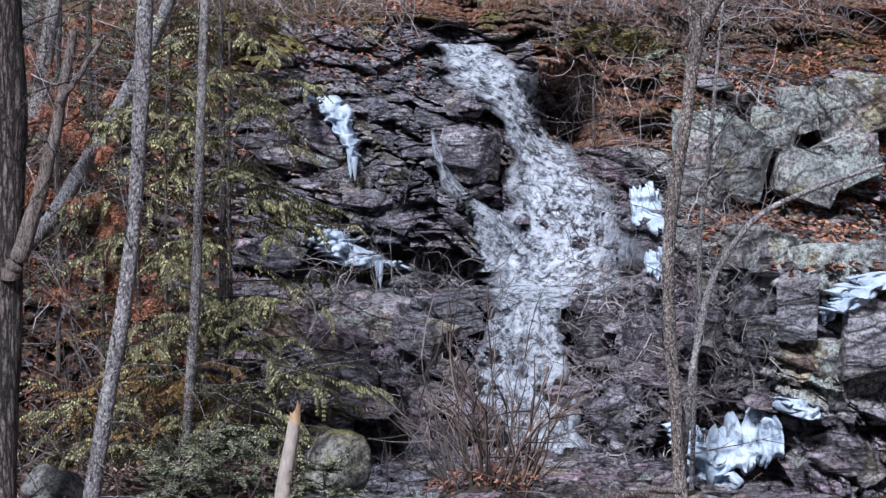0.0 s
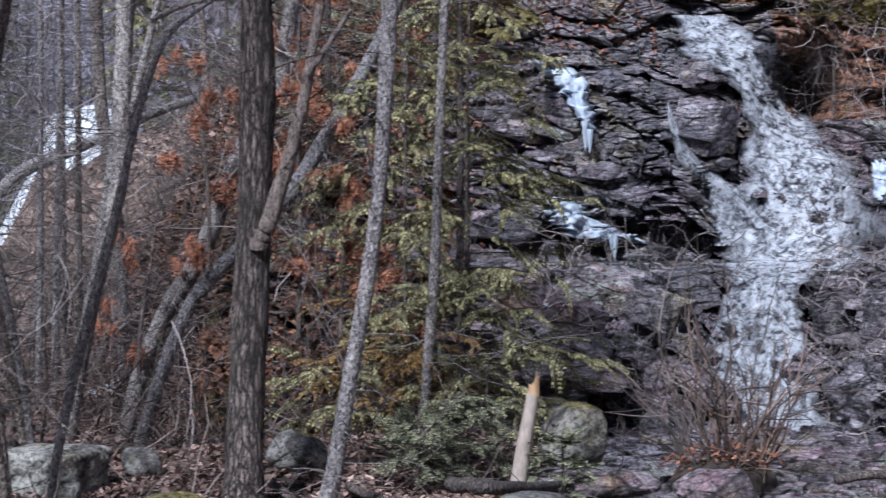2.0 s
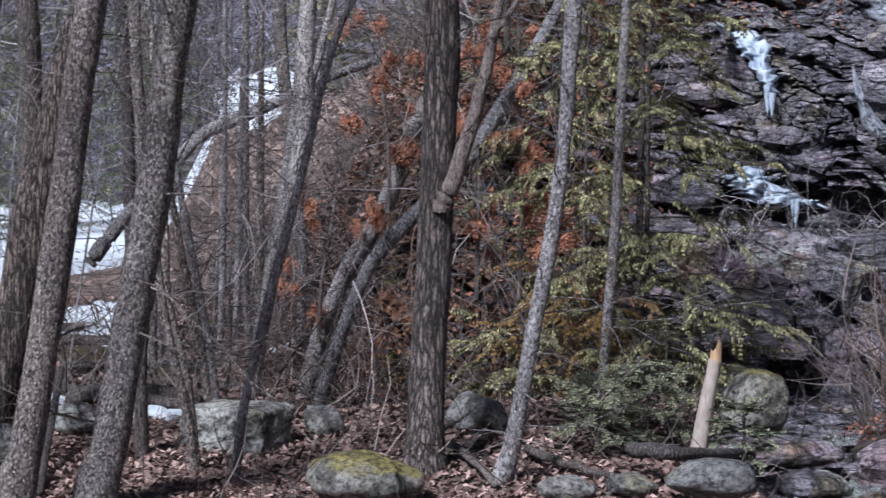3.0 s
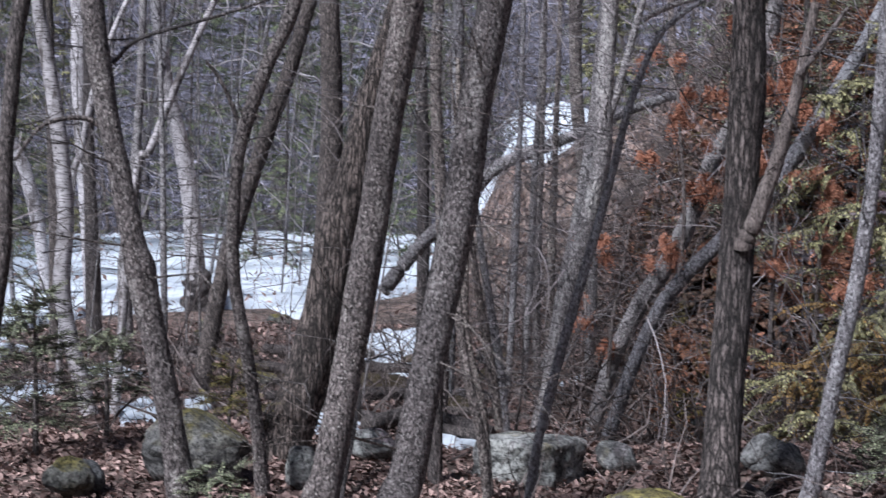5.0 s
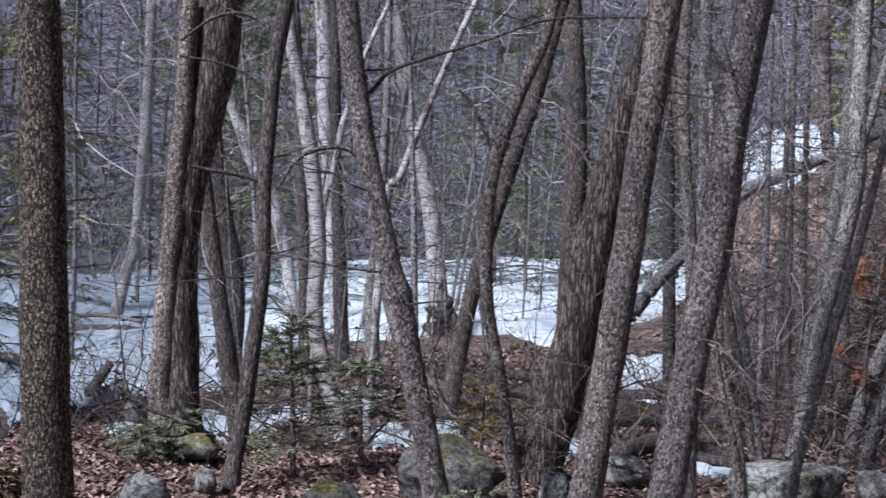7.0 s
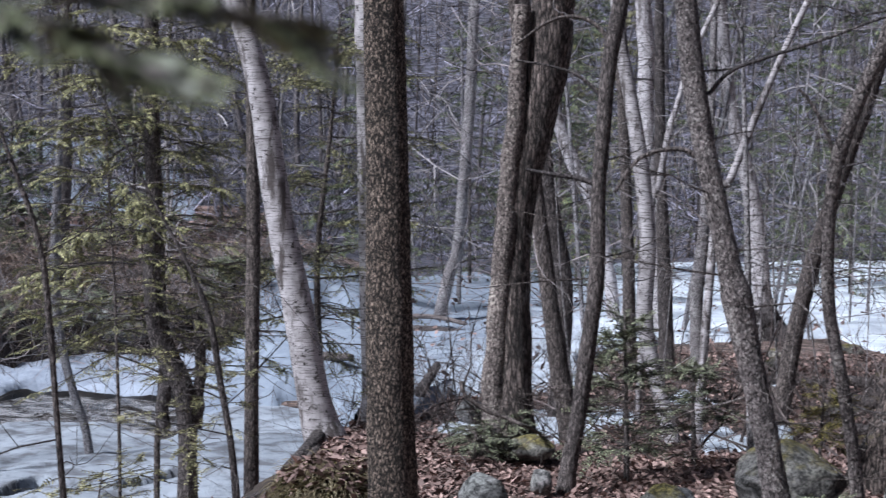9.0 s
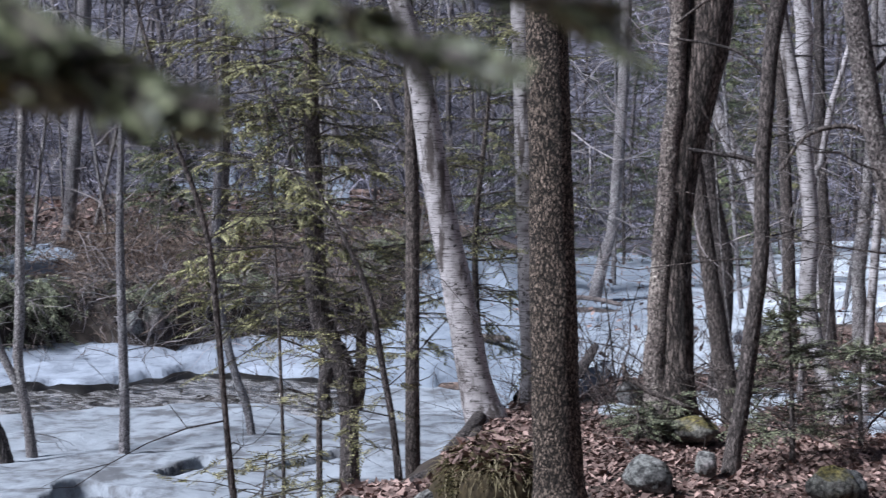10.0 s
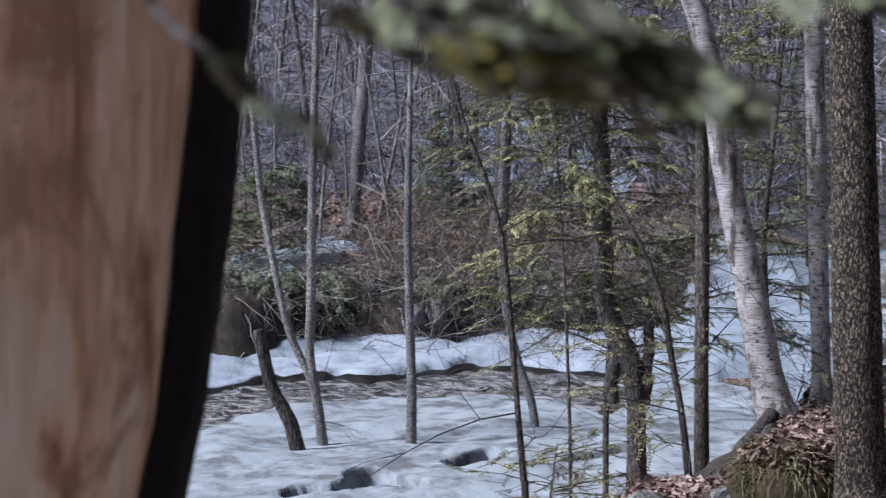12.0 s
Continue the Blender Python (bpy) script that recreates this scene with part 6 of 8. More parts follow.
tree("maple", "DARK", [(-7.63, 17.45, 1.69, 0.068), (-7.65, 17.44, 2.47, 0.068), (-7.69, 17.43, 3.30, 0.061), (-7.71, 17.41, 3.83, 0.055)], 3)

# ---------------------------------------------------------------- foliage builders
def sprays(start, way, length, pairs=7, leaf=0.06, width=0.010, droop=0.05, hang=0.25, bend=0.10, spread=0.85):
    """Flat evergreen sprays: a fine stem with pairs of slim leaves. Returns stems and leaves as two sets."""
    n = len(start)
    P = wander(start, way, length, pairs, bend, droop)
    T = np.gradient(P, axis=1)
    T /= np.linalg.norm(T, axis=2, keepdims=True) + 1e-9
    S = np.cross(T, np.array([0, 0, 1.0]) + rng.normal(0, 0.35, (n, 1, 3)))
    S /= np.linalg.norm(S, axis=2, keepdims=True) + 1e-9
    N = np.cross(S, T)
    V = []
    ln = leaf * np.linspace(1.0, 0.5, pairs)[None, :, None] * rng.uniform(0.7, 1.2, (n, pairs, 1))
    for sg in (-1, 1):
        D = T * 0.6 + S * sg * spread + N * rng.normal(0, 0.15, (n, pairs, 1)) - np.array([0, 0, hang])
        D /= np.linalg.norm(D, axis=2, keepdims=True)
        B = np.cross(D, N)
        B /= np.linalg.norm(B, axis=2, keepdims=True) + 1e-9
        V.append(np.stack([P, P + D * ln * 0.5 + B * width, P + D * ln, P + D * ln * 0.5 - B * width], 2))
    V = np.stack(V, 2).reshape(-1, 3)
    q = P[:, [0, pairs // 2, pairs - 1]]
    return tubes(q, np.full((n, 3), 0.0025), 3), (V, np.arange(len(V)).reshape(-1, 4))


def branch_sprays(P, per, length, **kw):
    """Sprays set along branches P (n, k, 3)."""
    n, k, _ = P.shape
    at = rng.uniform(0.25 * (k - 1), k - 1.001, (n, per))
    i0 = at.astype(int)
    rows = np.arange(n)[:, None]
    st = P[rows, i0] + (P[rows, i0 + 1] - P[rows, i0]) * (at - i0)[..., None]
    T = P[rows, i0 + 1] - P[rows, i0]
    T = T / (np.linalg.norm(T, axis=2, keepdims=True) + 1e-9)
    S = np.cross(T, np.array([0, 0, 1.0])) * rng.choice([-1, 1], (n, per, 1))
    w = T * 0.7 + S * rng.uniform(0.3, 1.0, (n, per, 1)) + rng.normal(0, 0.12, T.shape)
    w /= np.linalg.norm(w, axis=2, keepdims=True)
    return sprays(st.reshape(-1, 3), w.reshape(-1, 3), rng.uniform(0.6, 1.2, n * per) * length, **kw)


def evergreen(name, label, trunk, r0, reach, n, per, length, leaf_mat, bark_mat, low=0.05, high=1.0, droop=0.06, side=None, crown_parts=3, taper=0.6, **kw):
    """An evergreen with a trunk, whorls of branches and sprays of needles. trunk: rows of x, y, z."""
    p = smooth_path(trunk, 30)
    p[0, 2] = min(p[0, 2], h1(p[0, 0], p[0, 1]) - 0.02)
    root = thing(name, (p[0, 0], p[0, 1], h1(p[0, 0], p[0, 1])), label, "tree", "evergreens")
    v, f = tubes(p[None], np.linspace(r0, r0 * 0.25, 30)[None], 8)
    part("trunk", v, f, bark_mat, root)
    u = np.sort(rng.uniform(low, high, n))
    i0 = np.clip((u * 29).astype(int), 0, 28)
    st = p[i0]
    az = rng.uniform(0, 6.283, n) if side is None else rng.normal(side, 0.9, n)
    wy = np.stack([np.cos(az), np.sin(az), rng.uniform(-0.15, 0.35, n)], -1)
    wy /= np.linalg.norm(wy, axis=1, keepdims=True)
    L = reach * (1 - taper * u) * rng.uniform(0.6, 1.15, n)
    for c in range(crown_parts):
        q = slice(c, None, crown_parts)
        P = wander(st[q], wy[q], L[q], 7, 0.10, droop)
        stem, leaf = branch_sprays(P, per, length, droop=droop, **kw)
        R = np.maximum(0.003, (L[q] * 0.007))[:, None] * np.linspace(1, 0.3, 7)[None]
        br = part("branchwork", *join(tubes(P, R, 4), stem), bark_mat, root)
        tagged(br, kind="stuff")
        tagged(part("foliage", *leaf, leaf_mat, root, smooth=False), kind="stuff")
    return root


def scatter(n, r0, r1, a0, a1, face=False):
    r = np.sqrt(rng.uniform(r0 * r0, r1 * r1, n))
    a = np.radians(rng.uniform(a0, a1, n))
    x, y = -np.sin(a) * r, np.cos(a) * r
    return x, y, height(x, y)


def stuff(name, v, f, mat, label, category, smooth=False):
    ob = new(name, mesh_data(name, v, f, mat, smooth))
    return tagged(ob, label, category, kind="stuff")


def leaf_litter(name, x, y, z, size, mat, label):
    """Loose curled leaves lying at all angles, none on the snow patches."""
    free = np.ones(len(x), bool)
    for cx, cy, ra, rb, tr in PATCHES:
        dx, dy = x - cx, y - cy
        free &= ((dx * math.cos(tr) + dy * math.sin(tr)) / ra) ** 2 + ((dy * math.cos(tr) - dx * math.sin(tr)) / rb) ** 2 > 0.8
    x, y, z = x[free], y[free], z[free]
    n = len(x)
    a = rng.uniform(0, 6.283, n)
    tilt = rng.normal(0, 0.45, (n, 2))
    D = np.stack([np.cos(a), np.sin(a), tilt[:, 0]], -1)
    S = np.stack([-np.sin(a), np.cos(a), tilt[:, 1]], -1)
    L = (size * rng.uniform(0.6, 1.3, n))[:, None]
    C = np.stack([x, y, z + rng.uniform(0.0, 0.035, n)], -1)
    up = np.array([0, 0, 1.0]) * L * rng.uniform(0.05, 0.35, (n, 1))
    V = np.stack([C - D * L, C - D * L * 0.2 + S * L * 0.55 + up, C + D * L, C - D * L * 0.2 - S * L * 0.55 + up, ], 1).reshape(-1, 3)
    i = np.arange(n)[:, None] * 4
    F = np.concatenate([i + [[0, 2, 1]], i + [[0, 3, 2]]], 1).reshape(-1, 3)
    return stuff(name, V, F, mat, label, "leaves")


def brush(name, n, region, lens, r0, mat, label, up=0.5, droop=0.02, forks=2, bend=0.22, pts=None, lift=0.0, k=5):
    """A tangle of bare twigs growing over a stretch of ground."""
    if pts is None:
        x, y, z = scatter(n, *region)
        s = np.stack([x, y, z + rng.uniform(0, 1, n) * lift], -1)
    else:
        s = pts
        n = len(s)
    w = rng.normal(0, 0.6, (n, 3)) + (0, 0, up)
    w /= np.linalg.norm(w, axis=1, keepdims=True)
    v, f = twig_set(s, w, rng.uniform(lens[0], lens[1], n), r0 * rng.uniform(0.6, 1.4, n), k, bend, droop, 3, forks)
    return stuff(name, v, f, mat, label, "brush")


# ---------------------------------------------------------------- far woods
def far_woods(n, r0, r1, a0, a1, tall, rad, mat_t, mat_w, twigs, label, reach=(0.7, 2.6), thick=0.020, k=5):
    x, y, z = scatter(n, r0, r1, a0, a1)
    w = np.stack([rng.normal(0, 0.12, n), rng.normal(0, 0.12, n), np.ones(n)], -1)
    L = rng.uniform(*tall, n)
    P = wander(np.stack([x, y, z - 0.2], -1), w, L, 7, 0.03)
    R = rng.uniform(*rad, n)[:, None] * np.linspace(1, 0.4, 7)[None]
    stuff("far_trunks", *tubes(P, R, 5), mat_t, label, "woods", True)
    at = rng.integers(1, 7, (n, twigs))
    s = P[np.arange(n)[:, None], at] + rng.normal(0, 0.03, (n, twigs, 3))
    d = rng.normal(0, 1, (n * twigs, 3)) + (0, 0, 0.45)
    d /= np.linalg.norm(d, axis=1, keepdims=True)
    v, f = twig_set(s.reshape(-1, 3), d, rng.uniform(*reach, n * twigs), np.full(n * twigs, thick), k, 0.25, 0.0, 3, 2)
    stuff("far_twigs", v, f, mat_w, "tangled bare branches of distant woods", "woods")


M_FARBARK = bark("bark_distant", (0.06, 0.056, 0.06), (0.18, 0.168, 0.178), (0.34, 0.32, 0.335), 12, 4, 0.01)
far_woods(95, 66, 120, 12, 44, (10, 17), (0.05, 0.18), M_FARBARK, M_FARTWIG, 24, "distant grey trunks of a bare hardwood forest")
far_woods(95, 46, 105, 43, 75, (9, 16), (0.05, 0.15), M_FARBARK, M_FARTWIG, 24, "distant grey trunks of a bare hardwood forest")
# Pale over the river, dark behind the snowy flat: uneven light put into materials.
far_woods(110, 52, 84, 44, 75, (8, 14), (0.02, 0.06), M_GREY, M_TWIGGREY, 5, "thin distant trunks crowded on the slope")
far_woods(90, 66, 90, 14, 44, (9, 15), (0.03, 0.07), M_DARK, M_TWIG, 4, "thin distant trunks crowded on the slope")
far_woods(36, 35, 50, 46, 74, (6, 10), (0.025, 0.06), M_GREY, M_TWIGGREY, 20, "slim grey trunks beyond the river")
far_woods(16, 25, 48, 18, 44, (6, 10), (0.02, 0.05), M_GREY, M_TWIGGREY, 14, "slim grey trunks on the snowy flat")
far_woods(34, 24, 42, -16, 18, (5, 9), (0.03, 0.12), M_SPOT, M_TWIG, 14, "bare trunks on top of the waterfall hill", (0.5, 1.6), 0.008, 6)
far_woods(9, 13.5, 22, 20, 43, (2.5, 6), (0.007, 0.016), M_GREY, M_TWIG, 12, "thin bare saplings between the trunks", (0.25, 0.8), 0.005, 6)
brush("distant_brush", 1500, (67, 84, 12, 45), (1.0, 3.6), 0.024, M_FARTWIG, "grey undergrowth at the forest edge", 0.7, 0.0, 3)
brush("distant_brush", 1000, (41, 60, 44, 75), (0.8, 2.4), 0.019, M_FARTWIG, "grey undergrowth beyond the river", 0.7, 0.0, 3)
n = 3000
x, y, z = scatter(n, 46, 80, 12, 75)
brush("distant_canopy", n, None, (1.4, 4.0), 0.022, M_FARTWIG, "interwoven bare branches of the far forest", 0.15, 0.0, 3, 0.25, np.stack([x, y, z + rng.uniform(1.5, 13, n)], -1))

for n, r0, r1, a0, a1, top, thick in ((620, 13, 24, 19, 44, 4.6, 0.0045), (420, 22, 34, 44, 64, 5.5, 0.006), (260, 12, 17, 12, 24, 3.8, 0.004)):
    x, y, z = scatter(n, r0, r1, a0, a1)
    brush("bare_branches", n, None, (0.5, 1.6), thick, M_TWIGMIX, "fine bare branches reaching between the trunks", 0.1, 0.01, 3, 0.2, np.stack([x, y, z + 0.9 + rng.uniform(0, 1, n) * top], -1), k=7)

# ---------------------------------------------------------------- forest floor
x, y, z = scatter(64000, 8.3, 15.5, 3.5, 55)
leaf_litter("fallen_leaves", x, y, z, 0.029, M_LEAF, "thick layer of curled brown fallen leaves")
x, y, z = scatter(5500, 9, 15, -14, 4)
leaf_litter("fallen_leaves", x, y, z, 0.036, M_LEAF, "brown leaves between the stream's stones")
x, y, z = scatter(17000, 15.5, 27, 12, 45)
leaf_litter("fallen_leaves", x, y, z, 0.042, M_LEAF, "brown fallen leaves deeper in the wood")
x, y, z = scatter(8500, 14.3, 21.5, 7.5, 22.5)
leaf_litter("fallen_leaves", x, y, z + 0.02, 0.05, M_LEAF, "brown leaves lying over the bank")
lx, lz = rng.uniform(2.3, 5.6, 14000), rng.uniform(1.35, 3.4, 14000)
ly = face_y(lx, lz)
ok = face_y(lx, lz + 0.06) - ly > 0.11
leaf_litter("fallen_leaves", lx[ok], ly[ok], lz[ok] + 0.02, 0.032, M_RUSTLEAF, "rust-brown leaves on the rock shelf")
lx, lz = rng.uniform(-4.6, -2.0, 4200), rng.uniform(-0.5, 3.9, 4200)
leaf_litter("fallen_leaves", lx, face_y(lx, lz) - 0.02, lz + 0.02, 0.036, M_RUSTLEAF, "rusty leaves lying on the steep bank")
lx, lz = rng.uniform(1.2, 3.2, 900), rng.uniform(2.5, 4.2, 900)
leaf_litter("fallen_leaves", lx, face_y(lx, lz) - 0.03, lz + 0.02, 0.028, M_LEAF, "dark reddish leaves in the hollow beside the falls")
lx, lz = rng.uniform(-4.6, 6, 12000), rng.uniform(3.2, 6.5, 12000)
ly = face_y(lx, lz)
ok = (face_y(lx, lz + 0.06) - ly > 0.04) & (np.abs(lx - 0.7) > 0.9)
leaf_litter("fallen_leaves", lx[ok], ly[ok], lz[ok] + 0.02, 0.036, M_RUSTLEAF, "rust-brown leaves above the waterfall")
x, y, z = scatter(2500, 22, 37, 11, 23)
leaf_litter("fallen_leaves", x, y, z + 0.03, 0.06, M_LEAF, "brown leaves on the far rise")
brush("hillside_brush", 650, (21, 36, 13, 23), (0.5, 1.5), 0.011, M_TWIG, "bare brown twigs on the far rise", 0.4, 0.04, 2, 0.35, k=6)
brush("undergrowth", 260, (15.5, 25, 35, 46), (0.3, 1.1), 0.006, M_TWIG, "bare twigs sticking out of the snow", 0.6)
brush("undergrowth", 900, (12.5, 22, 20, 44), (0.3, 1.0), 0.004, M_TWIG, "thin bare twigs on the forest floor", 0.7)
brush("hillside_brush", 850, (14.8, 20.5, 8.5, 20.0), (0.4, 1.4), 0.009, M_TWIGRED, "tangle of reddish bare twigs on the bank", 0.25, 0.05, 2, 0.42, k=8)
brush("hillside_brush", 480, (14.6, 19.5, 8, 19.5), (0.8, 1.9), 0.009, M_TWIG, "long curved brown twigs arching over the bank", 0.45, 0.10, 3, 0.28, k=9)
brush("hillside_brush", 900, (19, 27, 6, 21), (0.5, 1.6), 0.008, M_TWIG, "bare brown twigs higher on the bank", 0.45, 0.03)
brush("sticks", 700, (13, 24, 17, 42), (0.4, 1.3), 0.011, M_TWIG, "dark fallen sticks and low dead stems in the wood", 0.12, 0.05)
x, y, z = scatter(5000, 13.0, 24.0, 14, 42)
leaf_litter("fallen_leaves", x, y, z, 0.055, M_LEAF, "brown leaves on the floor of the bare wood")
brush("sticks", 500, (9.5, 14.5, -8, 24), (0.3, 0.9), 0.006, M_TWIG, "fallen sticks among the leaves", 0.05)


def stick(pts, r, mat, label="fallen branch lying in the leaf litter", name="fallen_branch"):
    p = smooth_path(pts, 16)
    p[:, 2] -= 0.10 * (7 < math.hypot(p[8, 0], p[8, 1]) < 13.3 and p[8, 0] < -1.2)
    p[:, 2] += 0.012 * vnoise(np.arange(16) * 0.8, p[0, 0] * 7, 0, 211)
    rad = r * np.linspace(1, 0.7, 16)
    rad[[0, -1]] = 0.002
    p[0], p[-1] = p[1] + 0.1 * (p[0] - p[1]), p[-2] + 0.1 * (p[-1] - p[-2])
    v, f = tubes(p[None], rad[None], 9)
    return solid(name, v, f, mat, label, "branch", "fallen branches")


stick([(-5.61, 11.48, 0.22), (-5.45, 12.04, 0.24), (-4.91, 11.84, 0.24), (-4.62, 11.71, 0.21)], 0.075, M_DARK, "rotting dark log on the leaf litter", "fallen_log")
stick([(-9.73, 18.66, -0.17), (-9.37, 18.53, -0.19), (-8.96, 18.60, -0.22)], 0.05, M_DEAD)
stick([(-8.86, 17.36, -0.20), (-8.42, 17.14, -0.20), (-8.40, 18.01, -0.21)], 0.04, M_DEAD)
stick([(-10.87, 17.66, -0.19), (-10.36, 17.32, -0.18), (-9.48, 16.22, -0.13)], 0.04, M_DEAD)
stick([(-2.63, 10.86, 0.16), (-2.31, 10.19, 0.16), (-2.08, 9.73, 0.10)], 0.03, M_DEAD)
stick([(-2.17, 10.95, 0.13), (-1.77, 10.29, 0.16), (-1.39, 9.95, 0.15)], 0.03, M_DARK)
stick([(-1.41, 10.17, 0.19), (-1.06, 9.93, 0.22), (-0.70, 11.85, -0.12)], 0.05, M_DARK, "dark log at the stream's edge", "fallen_log")
stick([(-5.93, 12.77, 0.11), (-5.02, 11.72, 0.22), (-4.45, 11.65, 0.17)], 0.05, M_DARK, "dark log on the leaf litter", "fallen_log")
stick([(-20.90, 22.75, -0.40), (-20.18, 22.79, -0.37), (-18.87, 22.38, -0.39)], 0.06, M_DEAD, "pale log lying on the snow", "fallen_log")
stick([(-19.93, 21.68, -0.40), (-19.75, 22.43, -0.40), (-19.61, 23.35, -0.40)], 0.08, M_DARK, "dark log lying on the snow", "fallen_log")
stick([(-8.26, 9.24, 0.85), (-8.23, 9.26, 0.69), (-8.13, 9.35, 0.59), (-8.00, 9.44, 0.53), (-7.88, 9.54, 0.46), (-9.05, 11.44, 0.04)], 0.018, M_DARK, "crooked dead branch standing by a trunk")
stick([(-12.76, 14.01, -0.17), (-13.56, 15.14, -0.12), (-14.02, 15.84, -0.05)], 0.07, M_DARK, "dark rotten stub of wood", "fallen_log")
for pts, r in (([(-10.20, 9.86, 0.20), (-10.06, 9.60, 0.12), (-9.97, 9.26, -0.01), (-9.86, 8.98, -0.13), (-9.90, 8.70, -0.22), (-9.80, 8.40, -0.42), (-9.8, 8.2, -0.6)], 0.062),
               ([(-10.18, 9.84, 0.12), (-9.92, 9.46, 0.06), (-9.76, 9.10, -0.03), (-9.62, 8.84, -0.15), (-9.66, 8.56, -0.27), (-9.55, 8.2, -0.5)], 0.045),
               ([(-10.16, 9.84, 0.08), (-9.80, 9.52, 0.03), (-9.58, 9.20, -0.04), (-9.46, 9.0, -0.12), (-9.40, 8.6, -0.36)], 0.035)):
    stick(pts, r, M_DARK, "exposed root running down the river bank", "root")
boulder(-9.92, 9.22, -0.55, 0.50, 0.95, 0.45, M_BANK, "dark mossy soil held by a birch's roots", 0.0, 64)
stick([(-19.91, 21.65, -0.33), (-19.20, 21.82, -0.30), (-18.15, 21.76, -0.32)], 0.13, M_DARK, "dark rotten log half sunk in snow", "fallen_log")
stick([(-20.65, 22.62, -0.15), (-20.03, 22.79, -0.13), (-18.89, 22.45, -0.19)], 0.05, M_DEAD, "pale barkless branch lying on a log", "fallen_branch")
stick([(-19.82, 19.61, -0.56), (-19.24, 19.55, -0.55), (-18.75, 19.44, -0.52)], 0.08, M_DARK, "dark rotten log half sunk in snow", "fallen_log")
stick([(-4.46, 8.71, 0.11), (-4.85, 9.63, 0.21), (-5.08, 10.26, 0.43), (-5.44, 11.13, 0.55)], 0.03, M_DARK, "upright broken stub of dark wood")
stick([(-10.52, 16.82, -0.16), (-10.20, 16.88, -0.16), (-9.28, 15.94, -0.10)], 0.05, M_DEAD)
stick([(-9.34, 16.73, -0.16), (-9.00, 16.73, -0.15), (-8.58, 16.38, -0.15)], 0.07, M_DARK, "dark log on the leaf litter", "fallen_log")
for lx, ly, turn, ln, lr in ((-6.6, 15.2, 20, 1.5, 0.07), (-7.4, 14.3, -15, 1.2, 0.05), (-5.6, 13.6, 35, 1.3, 0.06), (-8.8, 18.2, 5, 1.8, 0.08), (-7.0, 16.6, -30, 1.4, 0.05), (-9.8, 19.4, 15, 1.6, 0.07), (-6.2, 12.9, -10, 1.1, 0.045), (-10.9, 18.6, 40, 1.3, 0.06)):
    cx, sx = 0.5 * ln * math.cos(radians(turn)), 0.5 * ln * math.sin(radians(turn))
    stick([(lx - cx, ly - sx, h1(lx - cx, ly - sx) + lr * 1.6), (lx, ly, h1(lx, ly) + lr * 1.6), (lx + cx, ly + sx, h1(lx + cx, ly + sx) + lr * 1.6)], lr, M_DARK, "dark rotting log on the leaf litter", "fallen_log")
for hx, hy, hw in ((-7.9, 16.9, 0.9), (-6.1, 14.5, 0.7), (-9.2, 17.6, 0.8), (-8.4, 19.6, 1.0), (-10.3, 20.6, 0.9), (-6.9, 17.9, 0.8)):
    boulder(hx, hy, h1(hx, hy) - 0.10, hw, hw * 0.7, 0.26, M_TURF, "low dark mossy hummock in the leaf litter", 0.0, int(-hx * 31) % 89)
for mx, my, mz in ((-12.99, 22.33, -0.33), (-12.79, 24.07, -0.38), (-8.66, 15.66, -0.17), (-11.72, 20.04, -0.22), (-8.31, 10.12, 0.10), (-7.26, 18.76, -0.14)):
    boulder(mx, my, mz - 0.05, 0.42, 0.34, 0.16, M_MOSSY, "low mossy hummock in the leaf litter", 0.0, int(mx * 50) % 97)
evergreen("fir_sapling", "tiny green fir seedling by a boulder", [(-5.05, 8.34, 0.09), (-5.05, 8.34, 0.21), (-5.05, 8.34, 0.35)], 0.006, 0.26, 22, 8, 0.09, M_HEMLOCK, M_DARK, 0.05, 1.0, 0.02, None, 1, 0.5, leaf=0.03, width=0.005, hang=0.0)
evergreen("fir_sapling", "low hemlock shoots at a trunk's foot", [(-8.67, 10.19, 0.11), (-8.67, 10.19, 0.21), (-8.67, 10.19, 0.33)], 0.006, 0.40, 30, 9, 0.12, M_HEMLOCK, M_DARK, 0.05, 1.0, 0.04, None, 1, 0.4, leaf=0.03, width=0.005, hang=0.1)
stick([(1.26, 12.44, -0.11), (1.51, 12.51, -0.07), (1.73, 12.48, -0.09)], 0.03, M_DEAD)
stick([(1.01, 12.26, -0.10), (1.33, 12.33, -0.08), (1.65, 12.29, -0.12)], 0.04, M_DARK)

# ---------------------------------------------------------------- shrub in front of the falls
def shrub(x, y, n, tall, lean, mat, label, r0=0.009):
    z = h1(x, y)
    root = thing("shrub", (x, y, z), label, "shrub")
    for k in range(n):
        a = rng.uniform(0, 6.283)
        s = np.array([[x + 0.18 * math.cos(a), y + 0.18 * math.sin(a), z + 0.1]])
        w = np.array([[math.cos(a) * lean + rng.normal(0, 0.1), math.sin(a) * lean, 1.0]])
        w /= np.linalg.norm(w)
        v, f = twig_set(s, w, np.array([rng.uniform(0.6, 1.0) * tall]), np.array([r0 * rng.uniform(0.6, 1.2)]), 9, 0.13, 0.02, 5, 5)
        part("stem", v, f, mat, root)
    return root


